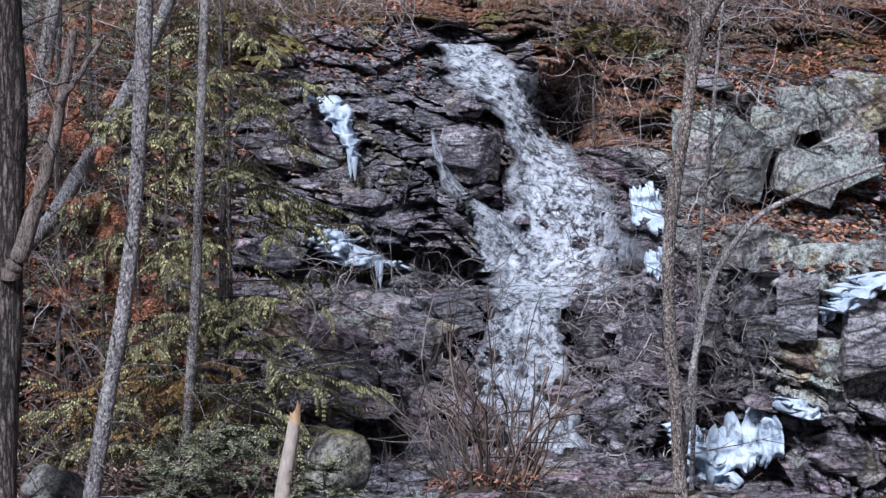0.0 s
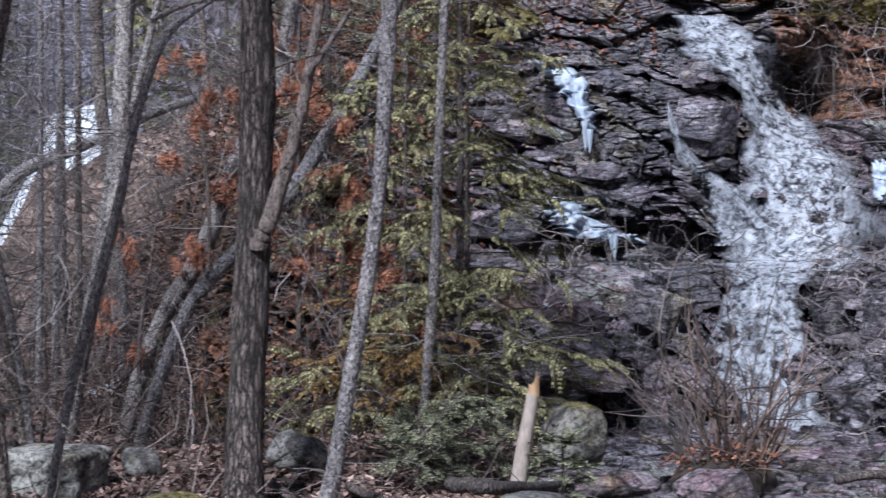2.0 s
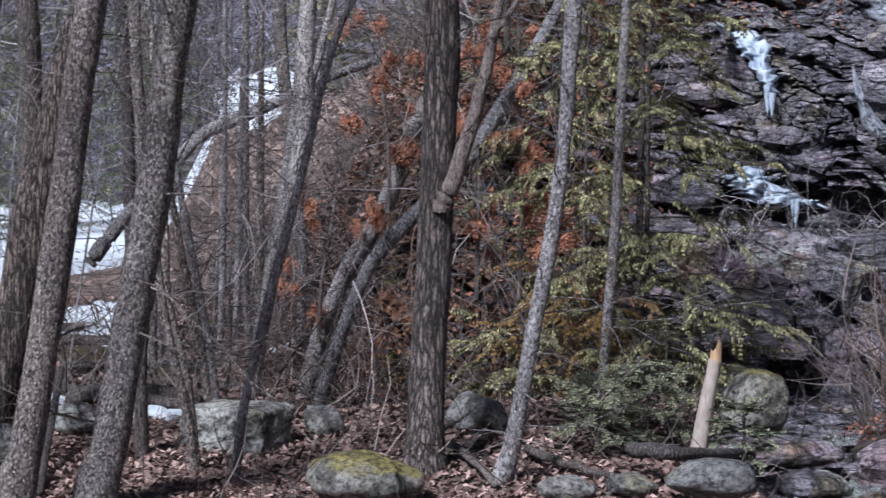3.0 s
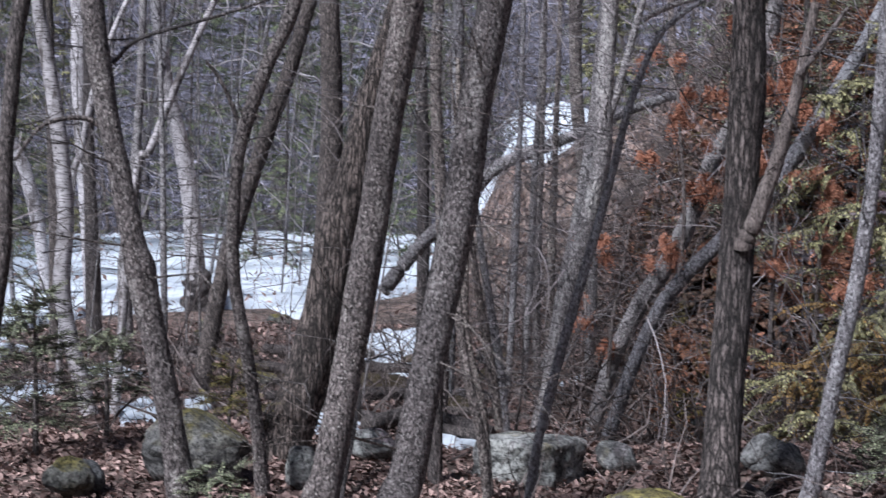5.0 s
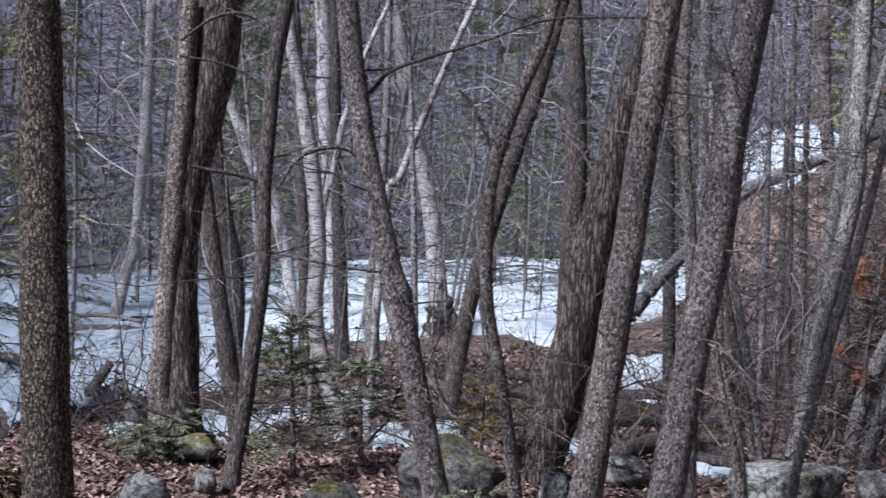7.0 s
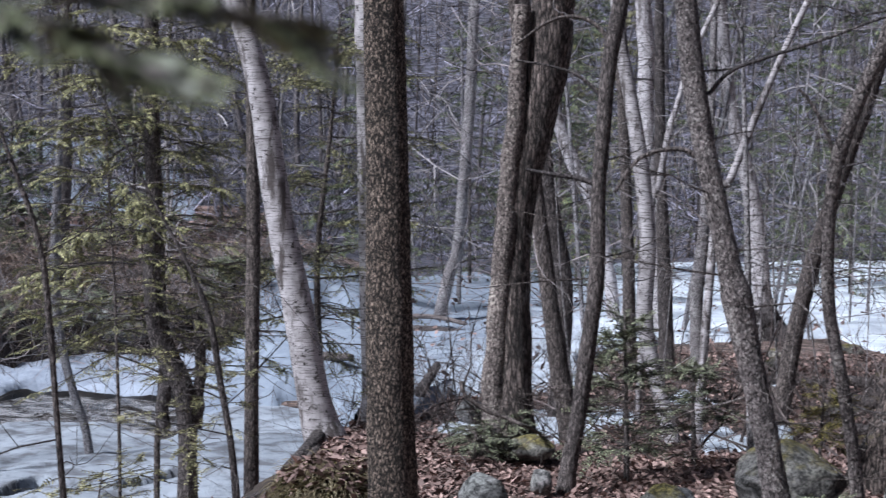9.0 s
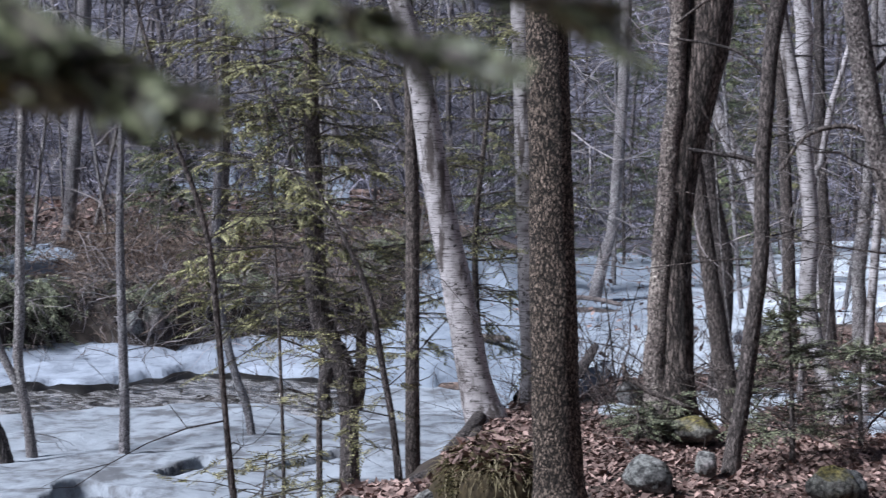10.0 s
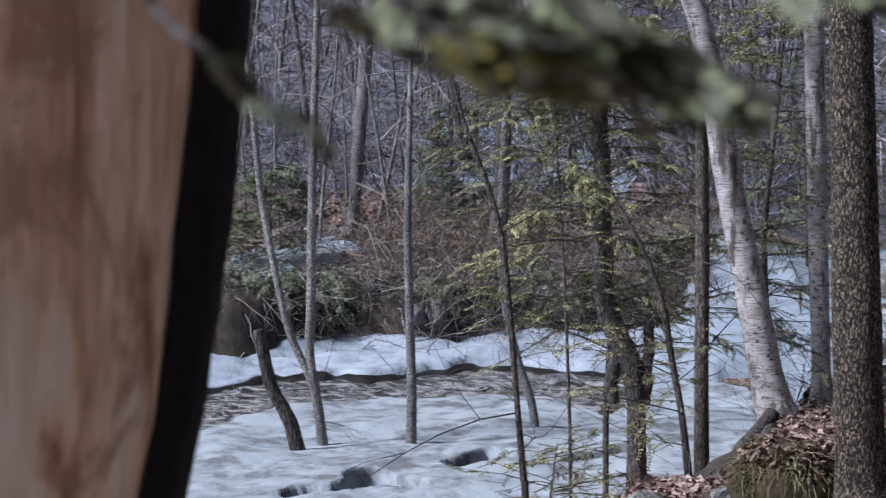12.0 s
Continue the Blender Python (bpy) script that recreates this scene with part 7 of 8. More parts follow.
shrub(0.20, 13.05, 18, 1.35, 0.30, M_TWIG, "leafless many-stemmed reddish shrub before the waterfall", 0.012)
shrub(0.40, 13.05, 18, 1.3, 0.36, M_TWIGRED, "leafless many-stemmed reddish shrub before the waterfall", 0.012)
shrub(-0.35, 15.97, 6, 1.0, 0.35, M_TWIGGREY, "leafless grey shrub at the stream")
boulder(*(0.30, 12.92, -0.36), 0.85, 0.7, 0.30, M_BANK, "dark leaf-covered soil mound under a shrub", 0.0, 77)
x, y, z = (0.30, 12.92, -0.30)
a, q = rng.uniform(0, 6.283, 300), np.sqrt(rng.uniform(0, 1, 300))
leaf_litter("fallen_leaves", x + np.cos(a) * q * 0.46, y + np.sin(a) * q * 0.40, z + 0.27 * (0.34 + 0.66 * np.sqrt(1 - 0.95 * q * q)) + rng.uniform(0, 0.05, 300), 0.022, M_RUSTLEAF, "brown leaves caught under the shrub")
# fine bare growth over the lower rocks and gullies
n = 1500
bx, bz = np.concatenate([rng.uniform(-1.3, 0.5, 250), rng.uniform(1.2, 2.6, 330)]), rng.uniform(-0.5, 1.35, 580)
brush("rock_brush", n, None, (0.4, 1.1), 0.007, M_TWIGMIX, "fine bare twigs growing from wet rock", 0.35, 0.05, 2, 0.42, k=8, pts=np.stack([bx, face_y(bx, bz), bz], -1))
bx, bz = np.concatenate([rng.uniform(1.3, 3.6, 700), rng.uniform(-6.5, -2.2, 900)]), np.concatenate([rng.uniform(1.6, 4.4, 700), rng.uniform(-0.3, 5.2, 900)])
brush("rock_brush", n, None, (0.3, 1.1), 0.005, M_TWIGMIX, "thin bare twigs on the rocky slope", 0.3, 0.06, 2, 0.40, k=7, pts=np.stack([bx, face_y(bx, bz), bz], -1))
bx, bz = rng.uniform(-4.4, 6.5, 2600), rng.uniform(3.9, 5.6, 2600)
ok = np.abs(bx - 0.6) > 0.8
brush("rock_brush", n, None, (0.4, 1.3), 0.006, M_TWIGMIX, "bare twigs above the waterfall", 0.5, 0.04, 2, 0.25, np.stack([bx, face_y(bx, bz), bz], -1)[ok])

n = 700
gx, gz = rng.normal(-2.1, 0.5, n), rng.normal(4.35, 0.22, n)
P = wander(np.stack([gx, face_y(gx, gz), gz], -1), np.tile([0.2, -0.5, 0.8], (n, 1)), rng.uniform(0.12, 0.3, n), 5, 0.2, 0.3)
stuff("dry_grass", *tubes(P, np.full((n, 5), 0.005) * np.linspace(1, 0.3, 5), 3), M_GRASS, "yellow dry grass and moss above the rock", "grass")

# ---------------------------------------------------------------- evergreens
evergreen("cedar_tree", "young cedar with drooping olive-green sprays", [(-1.71, 14.00, -0.02), (-1.71, 14.00, 1.22), (-1.71, 14.00, 2.35), (-1.69, 14.00, 3.52)], 0.03, 1.15, 64, 13, 0.30, M_CEDAR, M_DARK, 0.05, 1.0, 0.07, None, 4, 0.35, pairs=11, leaf=0.055, width=0.008, hang=0.9)
evergreen("cedar_tree", "young cedar with drooping olive-green sprays", [(-2.09, 13.45, -0.13), (-2.13, 13.44, 0.76), (-2.13, 13.44, 1.90), (-2.11, 13.44, 3.04)], 0.022, 0.75, 40, 11, 0.24, M_CEDAR, M_DARK, 0.0, 1.0, 0.08, None, 3, 0.2, pairs=9, leaf=0.048, width=0.007, hang=0.9)
evergreen("cedar_tree", "low cedar with yellowing sprays", [(-2.43, 13.60, -0.16), (-2.41, 13.60, 0.47), (-2.39, 13.60, 1.10)], 0.02, 0.7, 40, 11, 0.20, M_TAWNY, M_DARK, 0.0, 1.0, 0.08, None, 2, 0.3, leaf=0.045, width=0.007, hang=0.8)
evergreen("cedar_tree", "young cedar with drooping olive-green sprays", [(-2.55, 14.6, 0.0), (-2.55, 14.6, 1.6), (-2.5, 14.6, 3.3)], 0.025, 0.8, 44, 10, 0.26, M_CEDAR, M_DARK, 0.15, 1.0, 0.08, None, 2, 0.2, pairs=9, leaf=0.05, width=0.0075, hang=0.9)
evergreen("cedar_tree", "low cedar with tawny dying sprays", [(-1.95, 13.3, -0.2), (-1.95, 13.3, 0.3), (-1.93, 13.3, 0.85)], 0.018, 0.65, 34, 11, 0.19, M_TAWNY, M_DARK, 0.0, 1.0, 0.08, None, 2, 0.3, leaf=0.045, width=0.007, hang=0.8)
evergreen("cedar_tree", "low cedar with drooping olive sprays", [(-1.45, 12.9, -0.2), (-1.45, 12.9, 0.15), (-1.43, 12.9, 0.6)], 0.018, 0.7, 36, 11, 0.19, M_CEDAR, M_DARK, 0.0, 1.0, 0.08, None, 2, 0.3, leaf=0.045, width=0.007, hang=0.8)
evergreen("cedar_tree", "low cedar with drooping olive sprays", [(-2.75, 13.2, -0.2), (-2.75, 13.2, 0.15), (-2.73, 13.2, 0.65)], 0.018, 0.6, 30, 10, 0.18, M_CEDAR, M_DARK, 0.0, 1.0, 0.08, None, 2, 0.3, leaf=0.045, width=0.007, hang=0.8)
evergreen("fir_sapling", "small dark green fir at a trunk's foot", [(-1.80, 11.87, -0.04), (-1.80, 11.87, 0.16), (-1.81, 11.87, 0.40)], 0.02, 0.42, 40, 9, 0.13, M_HEMLOCK, M_DARK, 0.05, 1.0, 0.0, None, 2, 0.7, leaf=0.035, width=0.006, hang=0.0)
evergreen("fir_sapling", "small green fir beside the broken stump", [(-0.77, 11.17, 0.00), (-0.77, 11.17, 0.15), (-0.78, 11.17, 0.33)], 0.015, 0.30, 30, 8, 0.10, M_HEMLOCK, M_DARK, 0.05, 1.0, 0.02, None, 2, 0.6, leaf=0.03, width=0.006, hang=0.05)
evergreen("fir_sapling", "small green fir among grey trunks", [(-7.32, 9.93, 0.15), (-7.33, 9.93, 0.63), (-7.34, 9.92, 1.18)], 0.022, 0.50, 60, 10, 0.15, M_HEMLOCK, M_DARK, 0.05, 1.0, 0.01, None, 2, 0.7, leaf=0.035, width=0.006, hang=0.0)
evergreen("fir_sapling", "small green fir among grey trunks", [(-7.36, 10.87, 0.20), (-7.37, 10.87, 0.45), (-7.36, 10.87, 0.75)], 0.02, 0.40, 36, 9, 0.13, M_HEMLOCK, M_DARK, 0.05, 1.0, 0.01, None, 2, 0.6, leaf=0.035, width=0.006, hang=0.0)
evergreen("fir_sapling", "small yellowish fir by a boulder", [(-6.06, 10.36, 0.28), (-6.05, 10.37, 0.48), (-6.04, 10.37, 0.71)], 0.015, 0.32, 28, 8, 0.11, M_YELLOW, M_DARK, 0.05, 1.0, 0.01, None, 2, 0.6, leaf=0.03, width=0.005, hang=0.0)
evergreen("fir_sapling", "low green fir shoots at a trunk's foot", [(-8.61, 9.85, 0.05), (-8.61, 9.85, 0.18), (-8.61, 9.85, 0.28)], 0.012, 0.35, 24, 8, 0.12, M_HEMLOCK, M_DARK, 0.05, 1.0, 0.03, None, 2, 0.4, leaf=0.03, width=0.005, hang=0.05)
evergreen("hemlock_tree", "hemlock with sparse drooping olive branches", [(-12.96, 10.51, -0.51), (-12.90, 10.55, 1.09), (-12.97, 10.50, 2.57), (-12.97, 10.50, 4.04)], 0.03, 1.55, 90, 15, 0.26, M_OLIVE, M_DARK, 0.20, 1.0, 0.05, None, 3, 0.25, pairs=9, leaf=0.045, width=0.0065, hang=0.45)
evergreen("hemlock_tree", "hemlock with thin yellowing drooping sprays", [(-12.86, 10.00, -0.55), (-12.89, 9.97, 1.01), (-12.94, 9.92, 2.46), (-12.95, 9.90, 3.59)], 0.018, 1.3, 60, 14, 0.26, M_OLIVE, M_DARK, 0.30, 1.0, 0.06, None, 2, 0.1, pairs=10, leaf=0.05, width=0.007, hang=0.7)
evergreen("hemlock_tree", "slim hemlock behind a leaning birch", [(-12.67, 12.40, 0.11), (-12.69, 12.38, 1.36), (-12.60, 12.47, 2.60), (-12.53, 12.53, 3.71)], 0.04, 1.3, 84, 13, 0.24, M_OLIVE, M_DARK, 0.12, 1.0, 0.05, None, 2, 0.2, leaf=0.05, width=0.007, hang=0.4)
evergreen("hemlock_sapling", "low hemlock twigs over the river's edge", [(-11.06, 8.26, -0.59), (-11.04, 8.28, -0.37), (-11.02, 8.31, -0.11)], 0.012, 0.75, 26, 8, 0.15, M_CEDAR, M_DARK, 0.1, 1.0, 0.02, None, 2, 0.2, leaf=0.04, width=0.006, hang=0.1)
evergreen("hemlock_sapling", "low hemlock twigs over the river's edge", [(-11.34, 9.47, -0.56), (-11.35, 9.45, 0.15), (-11.37, 9.44, 0.72)], 0.012, 0.8, 30, 8, 0.17, M_CEDAR, M_DARK, 0.0, 1.0, 0.03, None, 2, 0.1, leaf=0.045, width=0.007, hang=0.15)
for px, py, pz, tall, wide in (
    (*(-21.5, 39.5, 0), 9.0, 2.3), (*(-22.9, 38.6, 0), 8.0, 2.2), (*(-19.4, 40.6, 0), 9.5, 2.4), (*(-17.3, 41.5, 0), 8.5, 2.3), (*(-27.5, 37.5, 0), 9.0, 2.4), (*(-15.35, 36.31, 1.10), 8.0, 2.1), (*(-19.14, 36.62, 0.99), 8.0, 2.2), (*(-23.45, 24.91, 0.63), 6.0, 1.6), (*(-15.9, 39.4, 0), 8.0, 2.1),
    (*(-31.18, 41.81, 0.26), 11.0, 2.6), (*(-34.61, 44.22, 0.36), 12.0, 2.6), (*(-31.24, 22.22, 0.33), 3.2, 1.6), (*(-31.16, 25.53, 0.35), 4.5, 1.7), (*(-32.54, 18.43, 0.07), 2.2, 1.6), (*(-28.89, 34.73, 0.18), 7.0, 1.9), (*(-21.75, 28.87, 1.07), 7.5, 1.8),
    (*(4.78, 22.50, 3.78), 4.0, 1.0), (*(0.69, 26.99, 4.95), 5.0, 1.1), (*(-2.93, 18.77, 2.21), 5.0, 1.2), (*(-3.97, 18.09, 1.69), 4.5, 1.1), (*(-3.84, 19.11, 2.36), 5.0, 1.2),
):
    far_off = math.hypot(px, py) > 25
    evergreen("spruce_tree", "green spruce deeper in the woods", [(px, py, h1(px, py)), (px, py, h1(px, py) + tall / 2), (px + 0.1, py, h1(px, py) + tall)], 0.05, wide, 120 if far_off else 50, 8, 0.36, M_FARGREEN if far_off else M_HEMLOCK, M_DARK, 0.06, 1.0, 0.04, None, 2, 0.65, leaf=0.09 if far_off else 0.06, width=0.013 if far_off else 0.008, hang=0.3)
for px, py, tall, wide, mat in ((-30.2, 54.3, 10.0, 3.0, M_FARGREEN), (-27.5, 56.0, 9.0, 2.6, M_FARGREEN), (-32.4, 51.5, 11.0, 2.8, M_FARGREEN), (-30.2, 40.6, 10.0, 2.0, M_OLIVE), (-28.8, 41.6, 8.5, 1.6, M_OLIVE), (-12.4, 40.2, 6.0, 1.7, M_OLIVE), (-10.6, 41.0, 6.5, 1.8, M_FARGREEN), (-14.4, 46.0, 9.0, 2.2, M_FARGREEN)):
    g = h1(px, py)
    evergreen("spruce_tree", "olive-green evergreen deep in the wood" if mat is M_OLIVE else "green spruce deeper in the woods", [(px, py, g), (px, py, g + tall / 2), (px + 0.1, py, g + tall)], 0.05, wide, 110, 8, 0.36, mat, M_DARK, 0.06, 1.0, 0.04, None, 2, 0.65, leaf=0.11, width=0.017, hang=0.3)
for px, py, pz in ((1.51, 21.45, 4.06), (2.55, 19.33, 3.35), (-0.57, 21.99, 4.24), (-2.04, 19.69, 3.86)):
    evergreen("hemlock_sapling", "low dark hemlock growth beside the falls", [(px, py, pz - 0.35), (px, py - 0.05, pz), (px, py - 0.1, pz + 0.35)], 0.012, 0.6, 26, 8, 0.16, M_HEMLOCK if px > 2 else M_YELLOW, M_DARK, 0.0, 1.0, 0.08, None, 1, 0.3, leaf=0.06, width=0.009, hang=0.4)
evergreen("cedar_shrub", "yellow-green evergreen shrub above the waterfall", [(1.68, 19.4, 3.62), (1.66, 19.4, 3.78), (1.64, 19.4, 3.95)], 0.012, 0.32, 22, 9, 0.16, M_YELLOW, M_DARK, 0.0, 1.0, 0.02, None, 2, 0.4, leaf=0.06, width=0.010, hang=0.1)
evergreen("cedar_shrub", "yellow-green evergreen shrub above the waterfall", [(2.17, 19.5, 3.55), (2.17, 19.5, 3.72), (2.16, 19.5, 3.88)], 0.012, 0.42, 24, 9, 0.16, M_YELLOW, M_DARK, 0.0, 1.0, 0.02, None, 2, 0.4, leaf=0.06, width=0.010, hang=0.1)
for px, py, pz in ((-1.72, 11.30, 0.04), (-1.45, 11.74, 0.06)):
    evergreen("fir_sapling", "low dark green fir growth among the leaves", [(px, py, pz), (px, py, pz + 0.22), (px, py, pz + 0.48)], 0.012, 0.42, 34, 9, 0.13, M_HEMLOCK, M_DARK, 0.05, 1.0, 0.03, None, 1, 0.6, leaf=0.035, width=0.006, hang=0.05)
# evergreen and leafless scrub on the river's far bank
for px, py, k in ((-29.0, 15.4, 0), (-28.3, 15.9, 0), (-27.9, 16.5, 0), (-28.4, 17.2, 0), (-28.0, 17.9, 1), (-27.2, 18.4, 0), (-27.0, 19.3, 1), (-26.5, 20.3, 0), (-25.4, 21.4, 1), (-24.4, 22.6, 0), (-29.6, 14.6, 0), (-30.2, 14.0, 1)):
    g = h1(px, py)
    evergreen("juniper_shrub", "low russet scrub hanging over the far bank" if k else "low dark green scrub hanging over the far bank", [(px, py, g - 0.2), (px * 0.99, py * 0.99, g + 0.2), (px * 0.98, py * 0.98, g + 0.45)], 0.03, 1.15, 46, 9, 0.32, M_RUSSET if k else M_HEMLOCK, M_DARK, 0.0, 1.0, 0.10, None, 2, 0.3, leaf=0.085, width=0.012, hang=0.3)
evergreen("juniper_shrub", "rounded dark green evergreen bush among bare scrub", [(-30.6, 22.1, 0.2), (-30.6, 22.1, 0.9), (-30.6, 22.1, 1.7)], 0.03, 1.0, 60, 9, 0.30, M_HEMLOCK, M_DARK, 0.0, 1.0, 0.03, None, 2, 0.5, leaf=0.085, width=0.013, hang=0.3)
evergreen("juniper_shrub", "low yellow-green bush on the far bank", [(-28.3, 22.1, -0.1), (-28.3, 22.1, 0.2), (-28.3, 22.1, 0.5)], 0.02, 0.5, 30, 9, 0.22, M_YELLOW, M_DARK, 0.0, 1.0, 0.03, None, 1, 0.5, leaf=0.08, width=0.012, hang=0.3)
boulder(-26.6, 18.35, -0.85, 0.9, 0.7, 0.75, M_MOSSY, "pale lichened boulder in the cut bank", 0.0, 52)
boulder(-25.3, 20.4, -0.75, 0.85, 0.8, 0.62, M_MOSSY, "dark rounded boulder on the far bank", 0.0, 53)
for px, py, across in ((-31.0, 16.9, 1.3), (-30.6, 17.8, 1.2), (-30.2, 18.7, 0.9), (-31.6, 15.8, 1.3), (-32.6, 17.7, 1.0), (-38.2, 28.1, 0.7), (-37.2, 29.2, 0.5), (-33.8, 28.4, 0.6)):
    snow_patch(px, py, across, 1.0, 30, 0.12, label="strip of snow in the wood behind the far bank")
x, y, z = scatter(5200, 33.5, 47, 46, 72)
leaf_litter("fallen_leaves", x, y, z + 0.03, 0.10, M_LEAF, "pale brown leaf litter on the slope behind the river")
brush("bank_brush", 1200, (31.4, 38, 46, 57.5), (0.4, 1.4), 0.010, M_RUSSET, "reddish bare scrub on the far bank", 0.5, 0.04, 3)
brush("bank_brush", 420, (31.6, 33.4, 56, 73), (0.4, 1.1), 0.014, M_TWIG, "dark roots and dead stems hanging over the cut bank", -0.1, 0.25, 3, 0.4, k=7)
brush("bank_brush", 300, (32.0, 34, 56, 73), (0.4, 1.2), 0.012, M_TWIGGREY, "pale dead stems over the cut bank", 0.1, 0.2, 2, 0.4, k=7)
brush("bank_brush", 800, (30.2, 32.6, 46, 74), (0.4, 1.2), 0.010, M_TWIG, "dark twigs and roots hanging over the cut bank", 0.1, 0.16, 3)
brush("bank_brush", 1100, (31.0, 38, 46, 57.5), (0.5, 1.7), 0.010, M_TWIGGREY, "pale bare scrub on the far bank", 0.3, 0.10, 3, 0.35, k=7)
bx, by = -29.6 + rng.normal(0, 0.9, 700), 20.2 + rng.normal(0, 0.7, 700)
bz = height(bx, by)
brush("bank_brush", 0, None, (0.6, 1.6), 0.011, M_RUSSET, "mound of tangled brown scrub on the far bank", 0.5, 0.14, 3, 0.35, np.stack([bx, by, bz + rng.uniform(0, 0.7, 700)], -1), k=7)

# ---------------------------------------------------------------- rust-leaved branches
def rusty(trunk, n, reach, clusters):
    p = smooth_path(trunk, 20)
    root = thing("dead_sapling", (p[0, 0], p[0, 1], h1(p[0, 0], p[0, 1])), "dead sapling with hanging rust-orange needles", "tree", "dead saplings")
    v, f = tubes(p[None], np.linspace(0.022, 0.008, 20)[None], 7)
    part("trunk", v, f, M_DEAD, root)
    u = rng.uniform(0.15, 1.0, n)
    st = p[(u * 19).astype(int)]
    az = rng.uniform(0, 6.283, n)
    w = np.stack([np.cos(az), np.sin(az), rng.uniform(-0.2, 0.5, n)], -1)
    P = wander(st, w / np.linalg.norm(w, axis=1, keepdims=True), rng.uniform(0.4, 1.0, n) * reach, 7, 0.18, 0.02)
    tagged(part("branchwork", *tubes(P, np.full((n, 7), 0.005) * np.linspace(1, 0.5, 7), 4), M_DEAD, root), kind="stuff")
    c = P[rng.integers(0, n, clusters), rng.integers(2, 7, clusters)]
    m = 30
    s = np.repeat(c, m, 0) + rng.normal(0, 0.025, (clusters * m, 3))
    d = rng.normal(0, 0.5, (clusters * m, 3)) + (0, 0, -0.9)
    d /= np.linalg.norm(d, axis=1, keepdims=True)
    stem, leaf = sprays(s, d, rng.uniform(0.05, 0.15, clusters * m), 5, 0.034, 0.006, 0.10, 0.35)
    tagged(part("foliage", *leaf, M_ORANGE, root, "hanging rust-orange needles", smooth=False), kind="stuff")
    return root


rusty([(-4.05, 14.68, 1.01), (-4.03, 14.68, 1.75), (-4.09, 14.66, 2.48), (-4.14, 14.65, 3.16)], 22, 0.5, 26)
rusty([(-3.33, 15.05, 0.59), (-3.31, 15.06, 1.64), (-3.33, 15.05, 2.49), (-3.30, 15.06, 3.47)], 30, 0.6, 46)
rusty([(-2.89, 14.73, 0.63), (-2.87, 14.74, 1.41), (-2.89, 14.73, 2.14), (-2.91, 14.73, 3.05)], 26, 0.5, 34)
rusty([(-4.62, 14.51, 0.23), (-4.60, 14.52, 0.72), (-4.52, 14.54, 1.21), (-4.47, 14.56, 1.60)], 16, 0.7, 14)
rusty([(-2.42, 14.41, 0.19), (-2.41, 14.41, 0.57), (-2.40, 14.41, 0.95), (-2.42, 14.41, 1.28)], 16, 0.7, 14)

# ---------------------------------------------------------------- broken stump, mound and near tree
def broken_stump(pts):
    p = smooth_path(pts, 24)
    root = thing("broken_stump", tuple(p[0, :3]), "pale peeled stump of a snapped sapling with a raw orange top", "stump")
    v, f = tubes(p[None, :, :3], p[None, :, 3], 14)
    part("trunk", v, f, M_PALE, root)
    top = p[-1]
    ring = np.linspace(0, 2 * np.pi, 15)[:-1]
    q = np.stack([np.cos(ring) * top[3] * 0.98, np.sin(ring) * top[3] * 0.98, 0.05 + 0.07 * np.cos(ring + 0.5) + 0.03 * np.sin(ring * 5)], -1) + top[:3]
    low = np.stack([np.cos(ring) * top[3] * 0.99, np.sin(ring) * top[3] * 0.99, np.full(14, -0.02)], -1) + top[:3]
    V = np.vstack([low, q, [top[:3] + (0, 0, 0.02)]])
    F = [[k, (k + 1) % 14, 14 + (k + 1) % 14, 14 + k] for k in range(14)] + [[14 + k, 14 + (k + 1) % 14, 28, 28] for k in range(14)]
    tri = [t for a in F for t in ((a[0], a[1], a[2]), (a[0], a[2], a[3])) if len(set(t)) == 3]
    part("broken_top", V, np.array(tri), M_WOOD, root, "raw splintered orange wood", smooth=False)


broken_stump([(-1.08, 11.15, -0.16, 0.066), (-1.06, 11.15, -0.01, 0.058), (-1.02, 11.15, 0.27, 0.049), (-0.98, 11.16, 0.49, 0.043), (-0.96, 11.16, 0.61, 0.041)])

# grassy mound under the leaning birch
mound = boulder(-7.53, 7.12, 0.0, 0.62, 0.60, 0.43, M_TURF, "mossy mound overhung with dry grass at a birch's foot", 0.0, 91)
gx, gy, gz = (-7.53, 7.12, 0.0)
n = 620
a, q = rng.uniform(0, 6.283, n), np.sqrt(rng.uniform(0, 1, n))
s = np.stack([gx + np.cos(a) * q * 0.30, gy + np.sin(a) * q * 0.28, gz + 0.18 + 0.26 * np.sqrt(1 - 0.95 * q * q)], -1)
w = np.stack([np.cos(a) * 0.8, np.sin(a) * 0.8, np.full(n, 0.25)], -1) + rng.normal(0, 0.35, (n, 3))
P = wander(s, w / np.linalg.norm(w, axis=1, keepdims=True), rng.uniform(0.05, 0.22, n), 5, 0.3, 0.42)
stuff("dry_grass", *tubes(P, np.full((n, 5), 0.003) * np.linspace(1, 0.3, 5), 3), M_GRASS, "drooping tufts of dry yellow grass", "grass")
boulder(-7.40, 6.84, 0.0, 0.17, 0.15, 0.17, M_STONE, "small pale stone at a mound's foot", 0.0, 17)
boulder(-7.27, 6.90, 0.0, 0.15, 0.15, 0.13, M_STONE, "small pale stone at a mound's foot", 0.0, 19)
boulder(-8.20, 6.62, -0.10, 0.42, 0.3, 0.20, M_STONE, "low dark stone in the leaf litter", 0.0, 29)
n = 5200
w = rng.normal(size=(n, 3))
w[:, 2] = np.abs(w[:, 2])
w /= np.linalg.norm(w, axis=1, keepdims=True)
